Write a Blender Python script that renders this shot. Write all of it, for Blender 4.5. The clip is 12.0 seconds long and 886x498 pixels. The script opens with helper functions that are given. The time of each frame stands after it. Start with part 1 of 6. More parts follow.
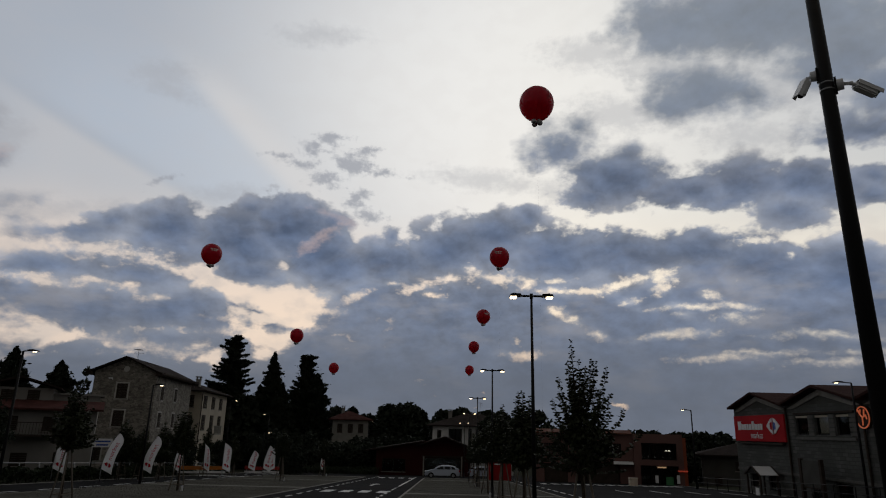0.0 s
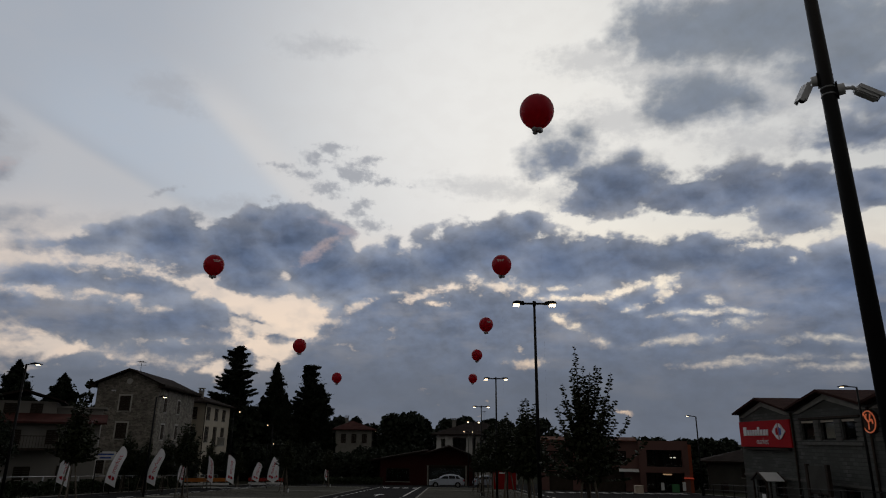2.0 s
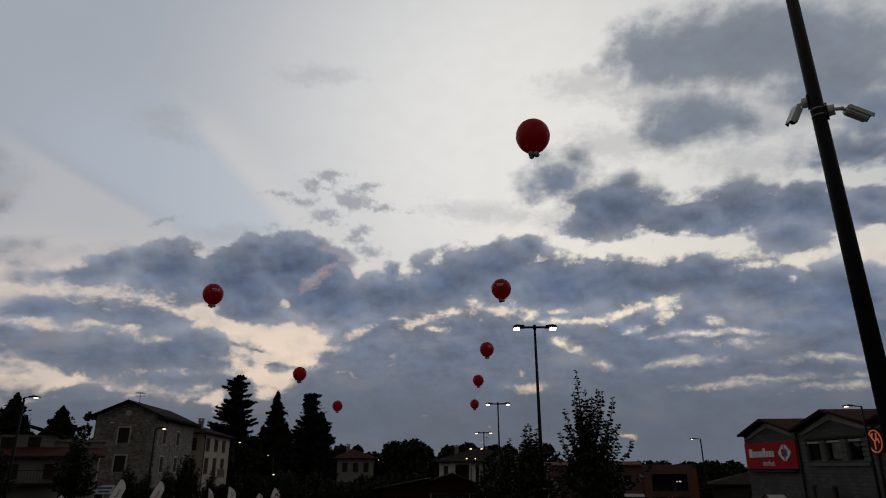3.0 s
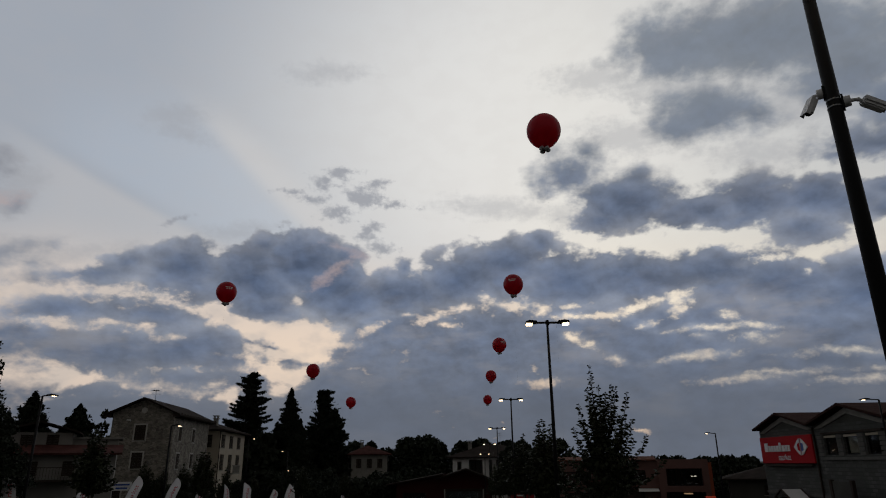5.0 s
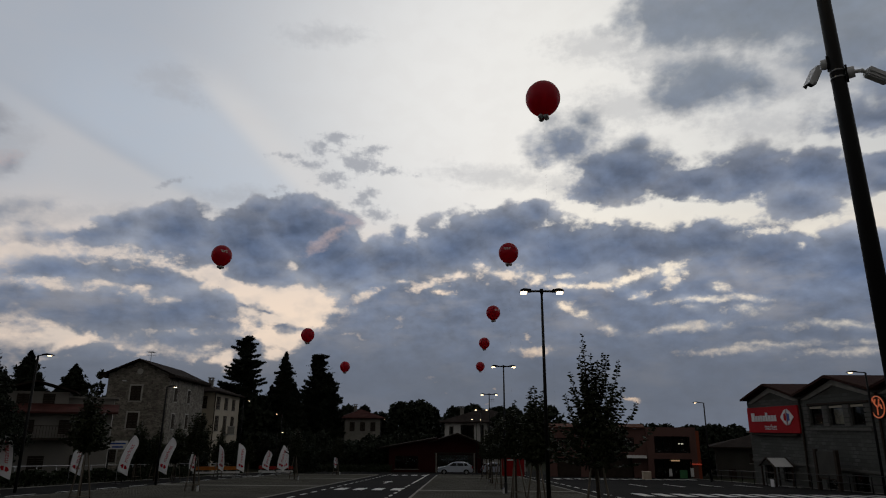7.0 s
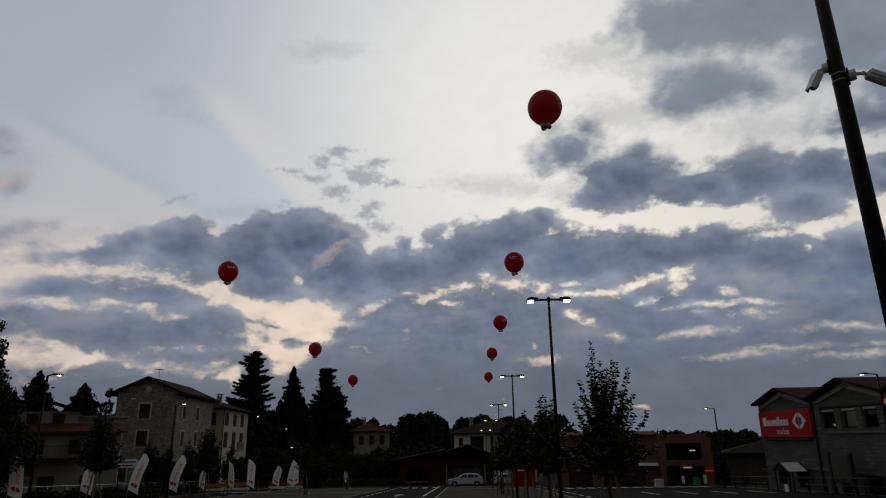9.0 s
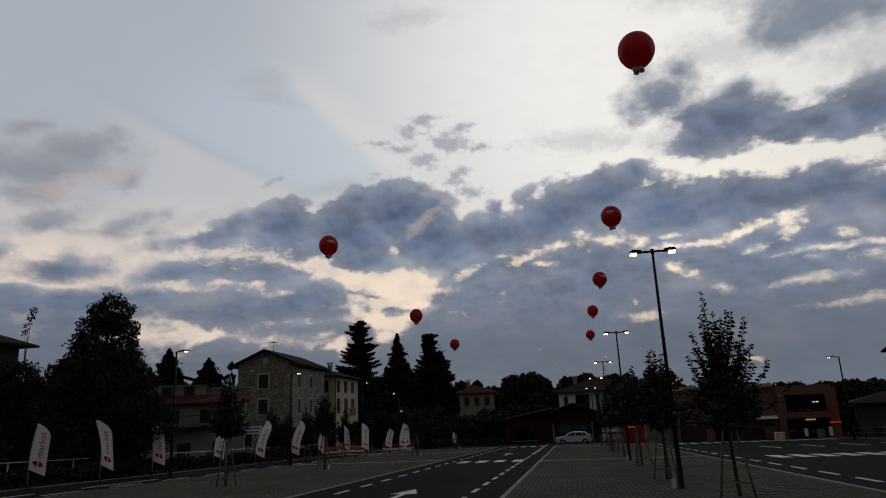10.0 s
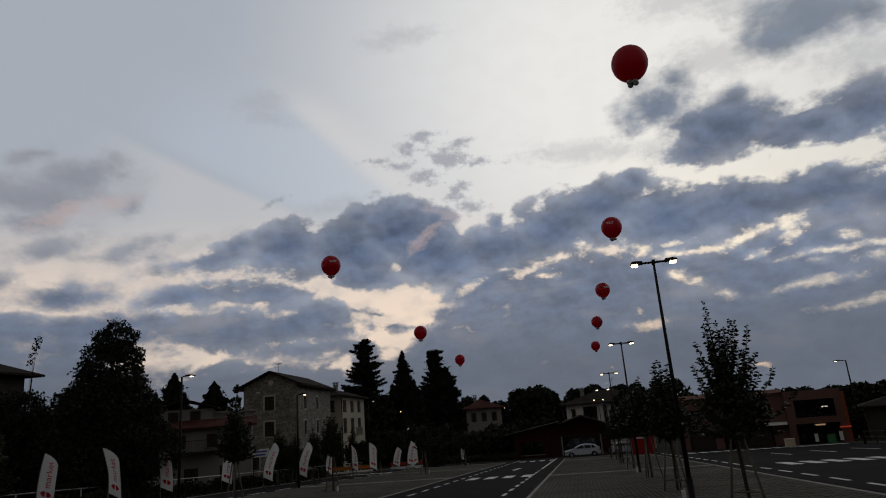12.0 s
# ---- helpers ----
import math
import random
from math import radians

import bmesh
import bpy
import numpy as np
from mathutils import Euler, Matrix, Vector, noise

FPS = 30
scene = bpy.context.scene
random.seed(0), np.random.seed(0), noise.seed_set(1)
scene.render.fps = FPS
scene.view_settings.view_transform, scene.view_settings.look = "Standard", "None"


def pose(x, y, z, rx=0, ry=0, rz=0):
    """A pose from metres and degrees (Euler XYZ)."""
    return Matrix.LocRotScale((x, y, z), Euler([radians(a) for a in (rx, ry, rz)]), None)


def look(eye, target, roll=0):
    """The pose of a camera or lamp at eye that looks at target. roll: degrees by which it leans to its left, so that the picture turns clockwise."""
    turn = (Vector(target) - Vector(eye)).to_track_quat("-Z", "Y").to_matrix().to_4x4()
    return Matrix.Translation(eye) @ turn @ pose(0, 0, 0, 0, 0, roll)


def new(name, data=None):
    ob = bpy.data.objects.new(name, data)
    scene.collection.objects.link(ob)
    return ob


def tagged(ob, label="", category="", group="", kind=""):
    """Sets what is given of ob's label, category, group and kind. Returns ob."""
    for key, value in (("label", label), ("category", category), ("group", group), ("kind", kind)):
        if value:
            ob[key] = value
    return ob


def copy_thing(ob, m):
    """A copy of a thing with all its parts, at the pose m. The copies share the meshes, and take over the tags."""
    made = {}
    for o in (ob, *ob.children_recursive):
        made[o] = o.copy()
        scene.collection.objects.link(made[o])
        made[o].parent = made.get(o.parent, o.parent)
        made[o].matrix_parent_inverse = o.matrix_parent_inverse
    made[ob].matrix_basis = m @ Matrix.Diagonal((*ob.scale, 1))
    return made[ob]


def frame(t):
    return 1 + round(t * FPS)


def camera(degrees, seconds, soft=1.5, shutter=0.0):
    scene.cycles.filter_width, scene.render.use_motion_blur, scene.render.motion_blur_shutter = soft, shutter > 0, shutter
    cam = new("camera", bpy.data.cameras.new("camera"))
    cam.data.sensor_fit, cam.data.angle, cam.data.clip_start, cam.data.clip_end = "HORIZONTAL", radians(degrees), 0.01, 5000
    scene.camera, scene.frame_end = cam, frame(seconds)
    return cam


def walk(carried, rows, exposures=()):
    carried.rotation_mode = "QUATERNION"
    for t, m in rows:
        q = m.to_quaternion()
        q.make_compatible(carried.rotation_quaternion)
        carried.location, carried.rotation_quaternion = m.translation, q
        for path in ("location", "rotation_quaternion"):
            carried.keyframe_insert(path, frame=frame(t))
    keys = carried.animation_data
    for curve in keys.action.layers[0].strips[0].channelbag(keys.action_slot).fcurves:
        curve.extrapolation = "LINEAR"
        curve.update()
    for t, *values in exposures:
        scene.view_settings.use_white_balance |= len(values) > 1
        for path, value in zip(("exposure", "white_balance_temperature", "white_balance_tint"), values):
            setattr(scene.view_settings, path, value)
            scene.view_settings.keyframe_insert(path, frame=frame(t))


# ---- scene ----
cam = camera(69.24, 12.0, soft=1.1)
PATH = [
    (0.0, 0.063, 0.016, 1.612, 15.79, -1.25, 0.06),
    (0.5, 0.048, 0.022, 1.609, 15.97, -1.27, 0.29),
    (1.0, 0.032, 0.014, 1.611, 16.17, -0.24, -1.23),
    (1.5, 0.057, 0.031, 1.624, 16.39, -1.45, -0.11),
    (2.0, 0.049, 0.015, 1.616, 16.53, -0.65, 0.39),
    (2.5, 0.053, 0.007, 1.610, 17.86, 0.03, 0.86),
    (3.0, 0.055, -0.008, 1.611, 18.76, 0.30, 0.62),
    (5.0, 0.047, -0.008, 1.617, 18.41, 0.52, 1.76),
    (5.5, 0.032, -0.024, 1.610, 17.26, 0.19, 1.76),
    (6.0, 0.031, -0.026, 1.606, 17.00, 0.60, 1.74),
    (6.5, 0.034, -0.015, 1.609, 16.94, 0.69, 1.66),
    (7.0, 0.034, -0.004, 1.602, 15.52, -0.34, 1.08),
    (9.0, 0.008, -0.041, 1.592, 16.49, 0.85, 1.88),
    (9.5, 0.004, -0.039, 1.591, 15.97, 0.33, 3.74),
    (10.0, -0.109, 0.059, 1.566, 13.53, 2.61, 10.85),
    (10.5, -0.119, 0.078, 1.569, 13.71, 2.97, 8.61),
    (11.0, -0.138, -0.015, 1.567, 16.33, 4.99, 9.69),
    (11.5, -0.117, -0.020, 1.572, 17.01, 4.88, 12.27),
    (12.0, -0.078, -0.040, 1.605, 14.93, 4.36, 11.47),
]
walk(cam, [(t, pose(x, y, z, 90 + pitch, roll, yaw)) for t, x, y, z, pitch, roll, yaw in PATH],
    ((0.0, 0.04), (2.0, 0.0), (3.0, -0.09), (5.0, -0.11), (6.0, -0.06), (7.0, 0.02), (9.0, -0.01), (10.0, 0.06), (11.0, 0.02), (12.0, 0.0)))

# ---- dusk sky: pale above, a broken deck of cloud low ahead ----
world = bpy.data.worlds.new("dusk_sky")
scene.world = world
world.use_nodes = True
WT = world.node_tree
WT.nodes.clear()


def wnode(kind, **sets):
    n = WT.nodes.new(kind)
    for key, value in sets.items():
        if key == "operation":
            n.operation = value
    return n


def wlink(value, socket):
    if hasattr(value, "is_linked"):
        WT.links.new(value, socket)
    else:
        socket.default_value = value


def wmath(op, a, b=0.0, c=0.0):
    n = wnode("ShaderNodeMath", operation=op)
    for value, socket in zip((a, b, c), n.inputs):
        wlink(value, socket)
    return n.outputs[0]


def wvec(op, a, b=None, c=None):
    n = wnode("ShaderNodeVectorMath", operation=op)
    for value, socket in zip((a, b, c), n.inputs):
        if value is not None:
            wlink(value, socket)
    return n.outputs["Value" if op in ("LENGTH", "DOT_PRODUCT") else "Vector"]


def wnoise(vector, scale, detail, rough=0.55):
    n = wnode("ShaderNodeTexNoise")
    wlink(vector, n.inputs["Vector"])
    n.inputs["Scale"].default_value = scale
    n.inputs["Detail"].default_value = detail
    n.inputs["Roughness"].default_value = rough
    return n


def wsmooth(value, lo, hi, out_lo, out_hi):
    n = wnode("ShaderNodeMapRange")
    n.interpolation_type = "SMOOTHSTEP"
    for v, s in zip((value, lo, hi, out_lo, out_hi), n.inputs):
        wlink(v, s)
    return n.outputs[0]


def wmix(f, a, b):
    n = wnode("ShaderNodeMix")
    n.data_type = "RGBA"
    for v, s in zip((f, a, b), (n.inputs[0], n.inputs[6], n.inputs[7])):
        wlink(v, s)
    return n.outputs[2]


coord = wnode("ShaderNodeTexCoord").outputs["Generated"]
parts_of = wnode("ShaderNodeSeparateXYZ")
wlink(coord, parts_of.inputs[0])
dx, dy, dz = parts_of.outputs
DEG = 180 / math.pi
azimuth = wmath("MULTIPLY", wmath("ARCTAN2", dx, dy), DEG)
level = wmath("SQRT", wmath("ADD", wmath("MULTIPLY", dx, dx), wmath("MULTIPLY", dy, dy)))
elevation = wmath("MULTIPLY", wmath("ARCTAN2", dz, level), DEG)
flat = wnode("ShaderNodeCombineXYZ")
wlink(azimuth, flat.inputs[0])
wlink(elevation, flat.inputs[1])
flat = flat.outputs[0]
# clouds are drawn out sideways towards the horizon: stretch the grain with it
stretched = wvec("MULTIPLY", flat, (0.6, 1.0, 1.0))
billow = wnoise(stretched, 0.20, 3.0, 0.5)
wisp = wnoise(stretched, 0.6, 3.0, 0.5)
crumb = wnoise(stretched, 1.1, 5.0, 0.6)
centred = wvec("SUBTRACT", billow.outputs["Color"], (0.5, 0.5, 0.5))
ragged = wvec("MULTIPLY_ADD", centred, (3.6, 2.0, 0.0), flat)
ragged = wvec("MULTIPLY_ADD", wvec("SUBTRACT", wisp.outputs["Color"], (0.5, 0.5, 0.5)), (1.8, 1.1, 0.0), ragged)

# each cloud: azimuth, elevation, half length, half height and tilt, in degrees
# the heaped deck ahead
DECK_LEFT = [
    (-31, 14.4, 4.7, 1.14, 10),
    (-29, 15.4, 2.5, 0.98, 9),
    (-24.4, 15.3, 3.8, 2.78, 8),
    (-18.9, 15.4, 4.5, 3.26, 6),
    (-14.4, 17, 4.7, 3.23, 5),
    (-17.7, 18.1, 1.8, 1.16, 7),
    (-14.6, 19.1, 1.7, 1.08, 6),
    (-11.7, 15.1, 3.8, 3.07, 4),
    (-17.4, 13, 3.6, 1.64, -9),
    (-9.4, 14, 4.6, 2.24, 3),
    (-35.1, 13.8, 1.8, 0.59, 11),
    (-10.6, 17.6, 2.1, 1.19, 4),
]
# its long flat run to the north
DECK_RIGHT = [
    (-5.3, 14.6, 4.9, 2.51, 2),
    (-0.1, 15.8, 5.2, 2.52, 1),
    (-5.4, 16.7, 1.4, 1.21, 3),
    (4.6, 16.6, 4.7, 2.51, 0),
    (10, 15.4, 6.6, 2.78, -1),
    (15.9, 14.9, 7, 2.33, -3),
    (22.1, 15.1, 6.8, 2.25, -4),
    (27.1, 13.3, 5.8, 2.7, -5),
    (32.1, 11.8, 4.8, 3.21, -6),
    (34.6, 10, 3.8, 2.9, -5),
    (7, 18.3, 2.1, 1.2, -1),
    (23, 13.2, 4, 1.86, -4),
]
# a second bank above it
BANK_RIGHT = [
    (16.1, 21.8, 5.3, 2.5, -5),
    (16.7, 23.5, 2, 1.24, -5),
    (21.1, 20.2, 5.4, 1.97, -6),
    (26.6, 20, 5.4, 2.08, -8),
    (27.8, 21.2, 2.6, 0.98, -9),
    (31.1, 19.3, 4.4, 2.17, -9),
    (35, 18, 2.9, 1.09, -10),
    (29.6, 17.2, 3.2, 1.24, -8),
    (13.5, 20.4, 3.6, 1.17, -3),
    (35.2, 19.2, 2.2, 1.25, -11),
    (25.3, 19, 4, 1.37, -7),
]
# soft high clouds
BANK_HIGH = [
    (23.5, 27.9, 5.4, 2.67, -9),
    (21, 27.2, 2.5, 1.46, -8),
    (26.7, 26.8, 2.7, 1.53, -10),
    (30.1, 32.1, 13, 3.47, -13),
    (22.1, 33.3, 6.3, 2.66, -10),
    (35, 28.3, 6, 3.01, -15),
    (36.9, 25.5, 3, 2.4, -15),
    (35.1, 22.8, 4.2, 1.49, -13),
    (33.3, 22.4, 2.4, 1.01, -12),
    (10.3, 24.5, 3.7, 1.86, 10),
    (12.3, 26.1, 1.6, 1.05, -4),
    (13.1, 22.3, 2.8, 1.36, -4),
]
# low layers over the houses
DECK_LOW_LEFT = [
    (-32.5, 11.6, 5.2, 1.38, 8),
    (-26.5, 11.9, 5, 1.36, 1),
    (-30.5, 8.7, 8, 1.83, 6),
    (-23.6, 9.2, 5.8, 2.03, 5),
    (-20.2, 8.3, 3.2, 1.31, -2),
    (-18.3, 10.1, 1.3, 0.38, -20),
    (-16.8, 9.4, 1, 0.24, -18),
    (-23.3, 6.7, 5.1, 0.73, -1),
    (-28.8, 4.9, 9.3, 0.78, 4),
    (-33, 5.4, 3.6, 0.41, -2),
    (-15.1, 8, 1.7, 0.43, 3),
    (-37.2, 7.9, 3.9, 1.61, 7),
    (-18.4, 6.3, 2.7, 0.94, 3),
    (-33, 7.8, 5.1, 0.76, 6),
    (-30.8, 5.4, 6.7, 0.6, 5),
]
# clouds further round
FAR_LEFT = [
    (-44.7, 18.9, 6.4, 1.6, 7),
    (-41.7, 20.7, 4.1, 1.47, 13),
    (-44.9, 17.2, 4.1, 1.1, 6),
    (-44.6, 21.9, 1.9, 0.5, 8),
    (-37, 19.2, 1, 0.82, 4),
    (-43.6, 15.2, 3, 0.85, 17),
    (-36.8, 15.4, 2.6, 0.45, 20),
    (-38.1, 14.8, 2.1, 0.27, 3),
    (-35.5, 15, 1.7, 0.28, 2),
    (-42.2, 11.5, 4.9, 1.46, 2),
    (-47, 12.3, 2.7, 0.9, 3),
    (-38.2, 9.1, 11.2, 1.86, 0),
    (-47, 9, 6, 1.62, 1),
]
# small torn scraps
WISPS = [
    (-11.9, 25.1, 1.6, 0.39, 6),
    (-13.5, 24.2, 1, 0.63, 6),
    (-14.4, 22.6, 1.3, 0.34, 6),
    (-9.5, 23.1, 1.7, 0.84, -11),
    (-8.3, 24, 1.1, 0.39, 4),
    (-11.7, 21.5, 1.4, 0.54, 5),
    (-6.6, 22.3, 1.4, 0.3, -7),
    (-8.7, 20, 1, 0.75, 4),
    (-7.2, 18.7, 1.1, 0.55, 3),
    (-15.8, 23.1, 0.8, 0.19, 7),
    (-5.4, 17.1, 0.9, 0.5, 3),
    (-25.7, 19.5, 0.8, 0.23, 32),
]
# faint veils
WISPS_FAINT = [
    (-27, 27.8, 2.5, 0.96, 13),
    (-26.1, 26.7, 2.3, 0.82, -9),
    (-13.1, 33.2, 3.3, 0.63, 7),
    (-37.1, 20.9, 1.2, 1.15, -9),
    (-37.5, 19.4, 1.3, 1.14, 15),
    (-36.2, 16.2, 2, 0.5, 12),
    (-34.7, 15.4, 3.3, 0.47, 11),
    (-20.3, 19.1, 2.9, 0.67, 8),
    (13.6, 32.2, 4.3, 1.36, -5),
    (16.4, 27.1, 4.6, 1.4, -6),
    (27.2, 23.8, 3.5, 0.98, -10),
    (3, 22, 4.3, 1, 0),
    (6, 21.6, 2.7, 0.7, -1),
    (21.8, 30.2, 7.4, 1.33, -9),
    (31.1, 27, 5.1, 1.69, -13),
    (10.4, 21, 2.1, 0.98, -2),
    (-31.8, 16.3, 2.4, 0.44, 11),
    (-29, 16.8, 0.8, 0.36, 10),
]
# openings with the last light behind them
GAPS_LEFT = [
    (-20.1, 11.8, 2.1, 0.61, -17),
    (-17.4, 10.9, 2.6, 0.57, -15),
    (-14.5, 10.1, 2.6, 0.82, -13),
    (-10.8, 9.9, 1.5, 0.3, 9),
    (-15.8, 8.6, 2.4, 0.34, -2),
    (-13.3, 7.8, 1.7, 0.29, 3),
    (-34.7, 13.1, 2.7, 0.34, 2),
    (-30.3, 13.3, 3.2, 0.22, 4),
    (-27, 13.3, 2.9, 0.36, 2),
    (-23.6, 12.7, 1.6, 0.41, -16),
    (-33.7, 10.5, 2, 0.25, 2),
    (-30.8, 10.6, 1, 0.22, 8),
    (-24.6, 10.4, 1.3, 0.32, 6),
    (-18, 7.5, 1.4, 0.19, 4),
]
# low openings
GAPS_LOW = [
    (-32.8, 6.9, 3.5, 0.25, -1),
    (-29.4, 6.7, 3.3, 0.3, -1),
    (-25.9, 6.2, 2.3, 0.27, -5),
    (-22.7, 5.6, 3.2, 0.27, 1),
    (-21.5, 6.3, 0.9, 0.18, 4),
    (-34, 7.4, 1.8, 0.17, 0),
    (6.6, 6.7, 1.4, 0.34, 0),
    (13.4, 8.3, 0.8, 0.29, -12),
    (9.9, 10.4, 0.8, 0.4, -17),
    (11.2, 9.7, 0.8, 0.3, -17),
]
# broken edge under the deck
GAPS_MIDDLE = [
    (-8.1, 11.4, 1.2, 0.4, 19),
    (-2.6, 12, 1.9, 0.45, 10),
    (0.5, 13, 1.8, 0.4, 12),
    (4, 13.5, 1.5, 0.4, -8),
    (2.5, 14.1, 0.8, 0.3, 1),
    (-1.3, 11.4, 1.2, 0.3, 1),
    (10.2, 12.3, 1.7, 0.4, -1),
    (12.9, 12.2, 2.2, 0.39, -1),
    (14.9, 12.6, 2.1, 0.39, 7),
    (17, 12.8, 1.2, 0.43, 3),
    (18.7, 13, 1.2, 0.66, 14),
    (18.4, 12, 0.7, 0.48, -3),
    (16, 11.2, 0.5, 0.19, -2),
    (-4.7, 12.4, 0.8, 0.25, 2),
]
# openings between the banks
GAPS_RIGHT = [
    (11.9, 19, 3.1, 0.49, -16),
    (15.1, 18, 2.2, 0.34, -9),
    (18.3, 18, 3.1, 0.38, -4),
    (20.5, 18, 1.4, 0.43, 6),
    (25, 17.7, 1.5, 0.83, 11),
    (24.4, 16.7, 1.1, 0.37, -6),
    (26.9, 15.6, 2, 0.32, 0),
    (30.4, 15.6, 3.2, 0.35, -1),
    (34.9, 16.2, 1.4, 0.59, -3),
    (29.1, 14.1, 0.2, 0.27, -6),
    (35, 14.4, 0.7, 0.25, -8),
    (20.8, 19.1, 0.9, 0.28, -6),
]
# thin slits low down
GAPS_FAR_RIGHT = [
    (21.6, 10.2, 2.9, 0.23, -3),
    (24.4, 10, 1.4, 0.23, -3),
    (24.2, 9.2, 1, 0.27, -3),
    (22.4, 11.1, 0.6, 0.28, -21),
    (19.7, 8.1, 2.1, 0.28, 4),
    (20.5, 9.6, 0.5, 0.19, -2),
    (25.7, 9.2, 0.5, 0.14, -3),
    (23.4, 5.9, 2.5, 0.23, -1),
    (25.9, 6.2, 2.8, 0.22, 1),
    (30.9, 7.4, 2.6, 0.17, -3),
    (32.8, 6.2, 1.4, 0.17, -2),
    (32, 5.5, 2.5, 0.21, -2),
]
# slits further round
GAPS_FAR_LEFT = [
    (-42.2, 10.4, 4.1, 0.21, 1),
    (-32.8, 10.3, 2.6, 0.23, -1),
    (-43.8, 12.6, 1.5, 0.21, 3),
]


TILTED = {}


def tilted(degrees):
    """The ragged directions turned by a tilt, in steps of five degrees."""
    step = 5 * round(degrees / 5)
    if step not in TILTED:
        c, q = math.cos(radians(step)), math.sin(radians(step))
        n = wnode("ShaderNodeCombineXYZ")
        wlink(wvec("DOT_PRODUCT", ragged, (c, q, 0)), n.inputs[0])
        wlink(wvec("DOT_PRODUCT", ragged, (-q, c, 0)), n.inputs[1])
        TILTED[step] = (n.outputs[0], c, q)
    return TILTED[step]


def mass(rows, field=-4.0, blend=0.35):
    """Rounded masses joined: about the depth in degrees inside the outline, negative outside."""
    for az, el, wide, high, tilt in rows:
        turned, c, q = tilted(tilt)
        middle = (-(c * az + q * el) / wide, -(c * el - q * az) / high, 0)
        away = wvec("LENGTH", wvec("MULTIPLY_ADD", turned, (1 / wide, 1 / high, 0), middle))
        size = high ** 0.7
        inside = wmath("MULTIPLY_ADD", away, -size, size)
        field = wmath("SMOOTH_MAX", inside, field, blend)
    return field


def heap(vector, scale, smooth):
    """Rounded cauliflower lumps: high in the middle of each, with smaller ones on them."""
    n = wnode("ShaderNodeTexVoronoi")
    n.feature = "SMOOTH_F1"
    for key, value in (("Scale", scale), ("Detail", 3.0), ("Roughness", 0.5), ("Lacunarity", 2.2), ("Smoothness", smooth)):
        n.inputs[key].default_value = value
    wlink(vector, n.inputs["Vector"])
    return wmath("SUBTRACT", 0.42, n.outputs["Distance"])


lumps = wvec("MULTIPLY_ADD", wvec("SUBTRACT", wisp.outputs["Color"], (0.5, 0.5, 0.5)), (0.9, 0.7, 0.0), wvec("MULTIPLY", flat, (0.75, 1.0, 1.0)))
puff = heap(lumps, 0.42, 0.4)
puff_above = heap(wvec("ADD", lumps, (0.2, 0.6, 0.0)), 0.42, 0.4)
# an even sheet closes the sky low down, higher up to the right
sheet_top = wmath("MAXIMUM", wsmooth(azimuth, -16.0, -7.0, 5.5, 13.6), wsmooth(azimuth, -41.0, -35.0, 10.5, 0.0))
low_sheet = wmath("MINIMUM", wmath("MULTIPLY", wmath("SUBTRACT", sheet_top, elevation), 0.5), 0.9)
deck = mass(DECK_LEFT + DECK_RIGHT + BANK_RIGHT + BANK_HIGH + DECK_LOW_LEFT + FAR_LEFT, low_sheet, 0.5)
gaps = mass(GAPS_LEFT + GAPS_LOW + GAPS_MIDDLE + GAPS_RIGHT + GAPS_FAR_RIGHT + GAPS_FAR_LEFT, -4.0, 0.12)
scraps = mass(WISPS, -4.0, 0.1)
veils = mass(WISPS_FAINT, -4.0, 0.3)
rough = wmath("MULTIPLY_ADD", wmath("SUBTRACT", billow.outputs[0], 0.5), 1.3, wmath("MULTIPLY", puff, 1.1))
rough = wmath("MULTIPLY_ADD", wmath("SUBTRACT", crumb.outputs[0], 0.5), 1.1, wmath("ADD", rough, 0.62))
shred = wnoise(wvec("MULTIPLY", flat, (0.8, 1.0, 1.0)), 2.2, 4.0, 0.6)
torn = wmath("MULTIPLY_ADD", wmath("SUBTRACT", crumb.outputs[0], 0.5), 2.2, wmath("MULTIPLY", wmath("SUBTRACT", wisp.outputs[0], 0.5), 1.2))
torn = wmath("MULTIPLY_ADD", wmath("SUBTRACT", shred.outputs[0], 0.5), 1.4, torn)
soft = wmath("MAXIMUM", wsmooth(elevation, 20.0, 26.0, 0.34, 1.15), wsmooth(azimuth, -36.0, -30.0, 0.9, 0.3))
thick = wsmooth(wmath("ADD", deck, rough), wmath("MULTIPLY", soft, -0.6), soft, 0.0, 1.0)
opened = wsmooth(wmath("SUBTRACT", gaps, wmath("MULTIPLY_ADD", torn, 0.8, 0.15)), wsmooth(elevation, 8.0, 12.0, -0.5, -0.3), wsmooth(elevation, 8.0, 12.0, 0.75, 0.45), 0.0, wsmooth(elevation, 7.0, 12.5, 0.58, 1.0))
thick = wmath("MULTIPLY", thick, wmath("SUBTRACT", 1.0, opened))
depth = wmath("SMOOTH_MIN", wmath("MULTIPLY_ADD", rough, 0.35, deck), wmath("MULTIPLY_ADD", gaps, -1.4, 0.35), 0.5)

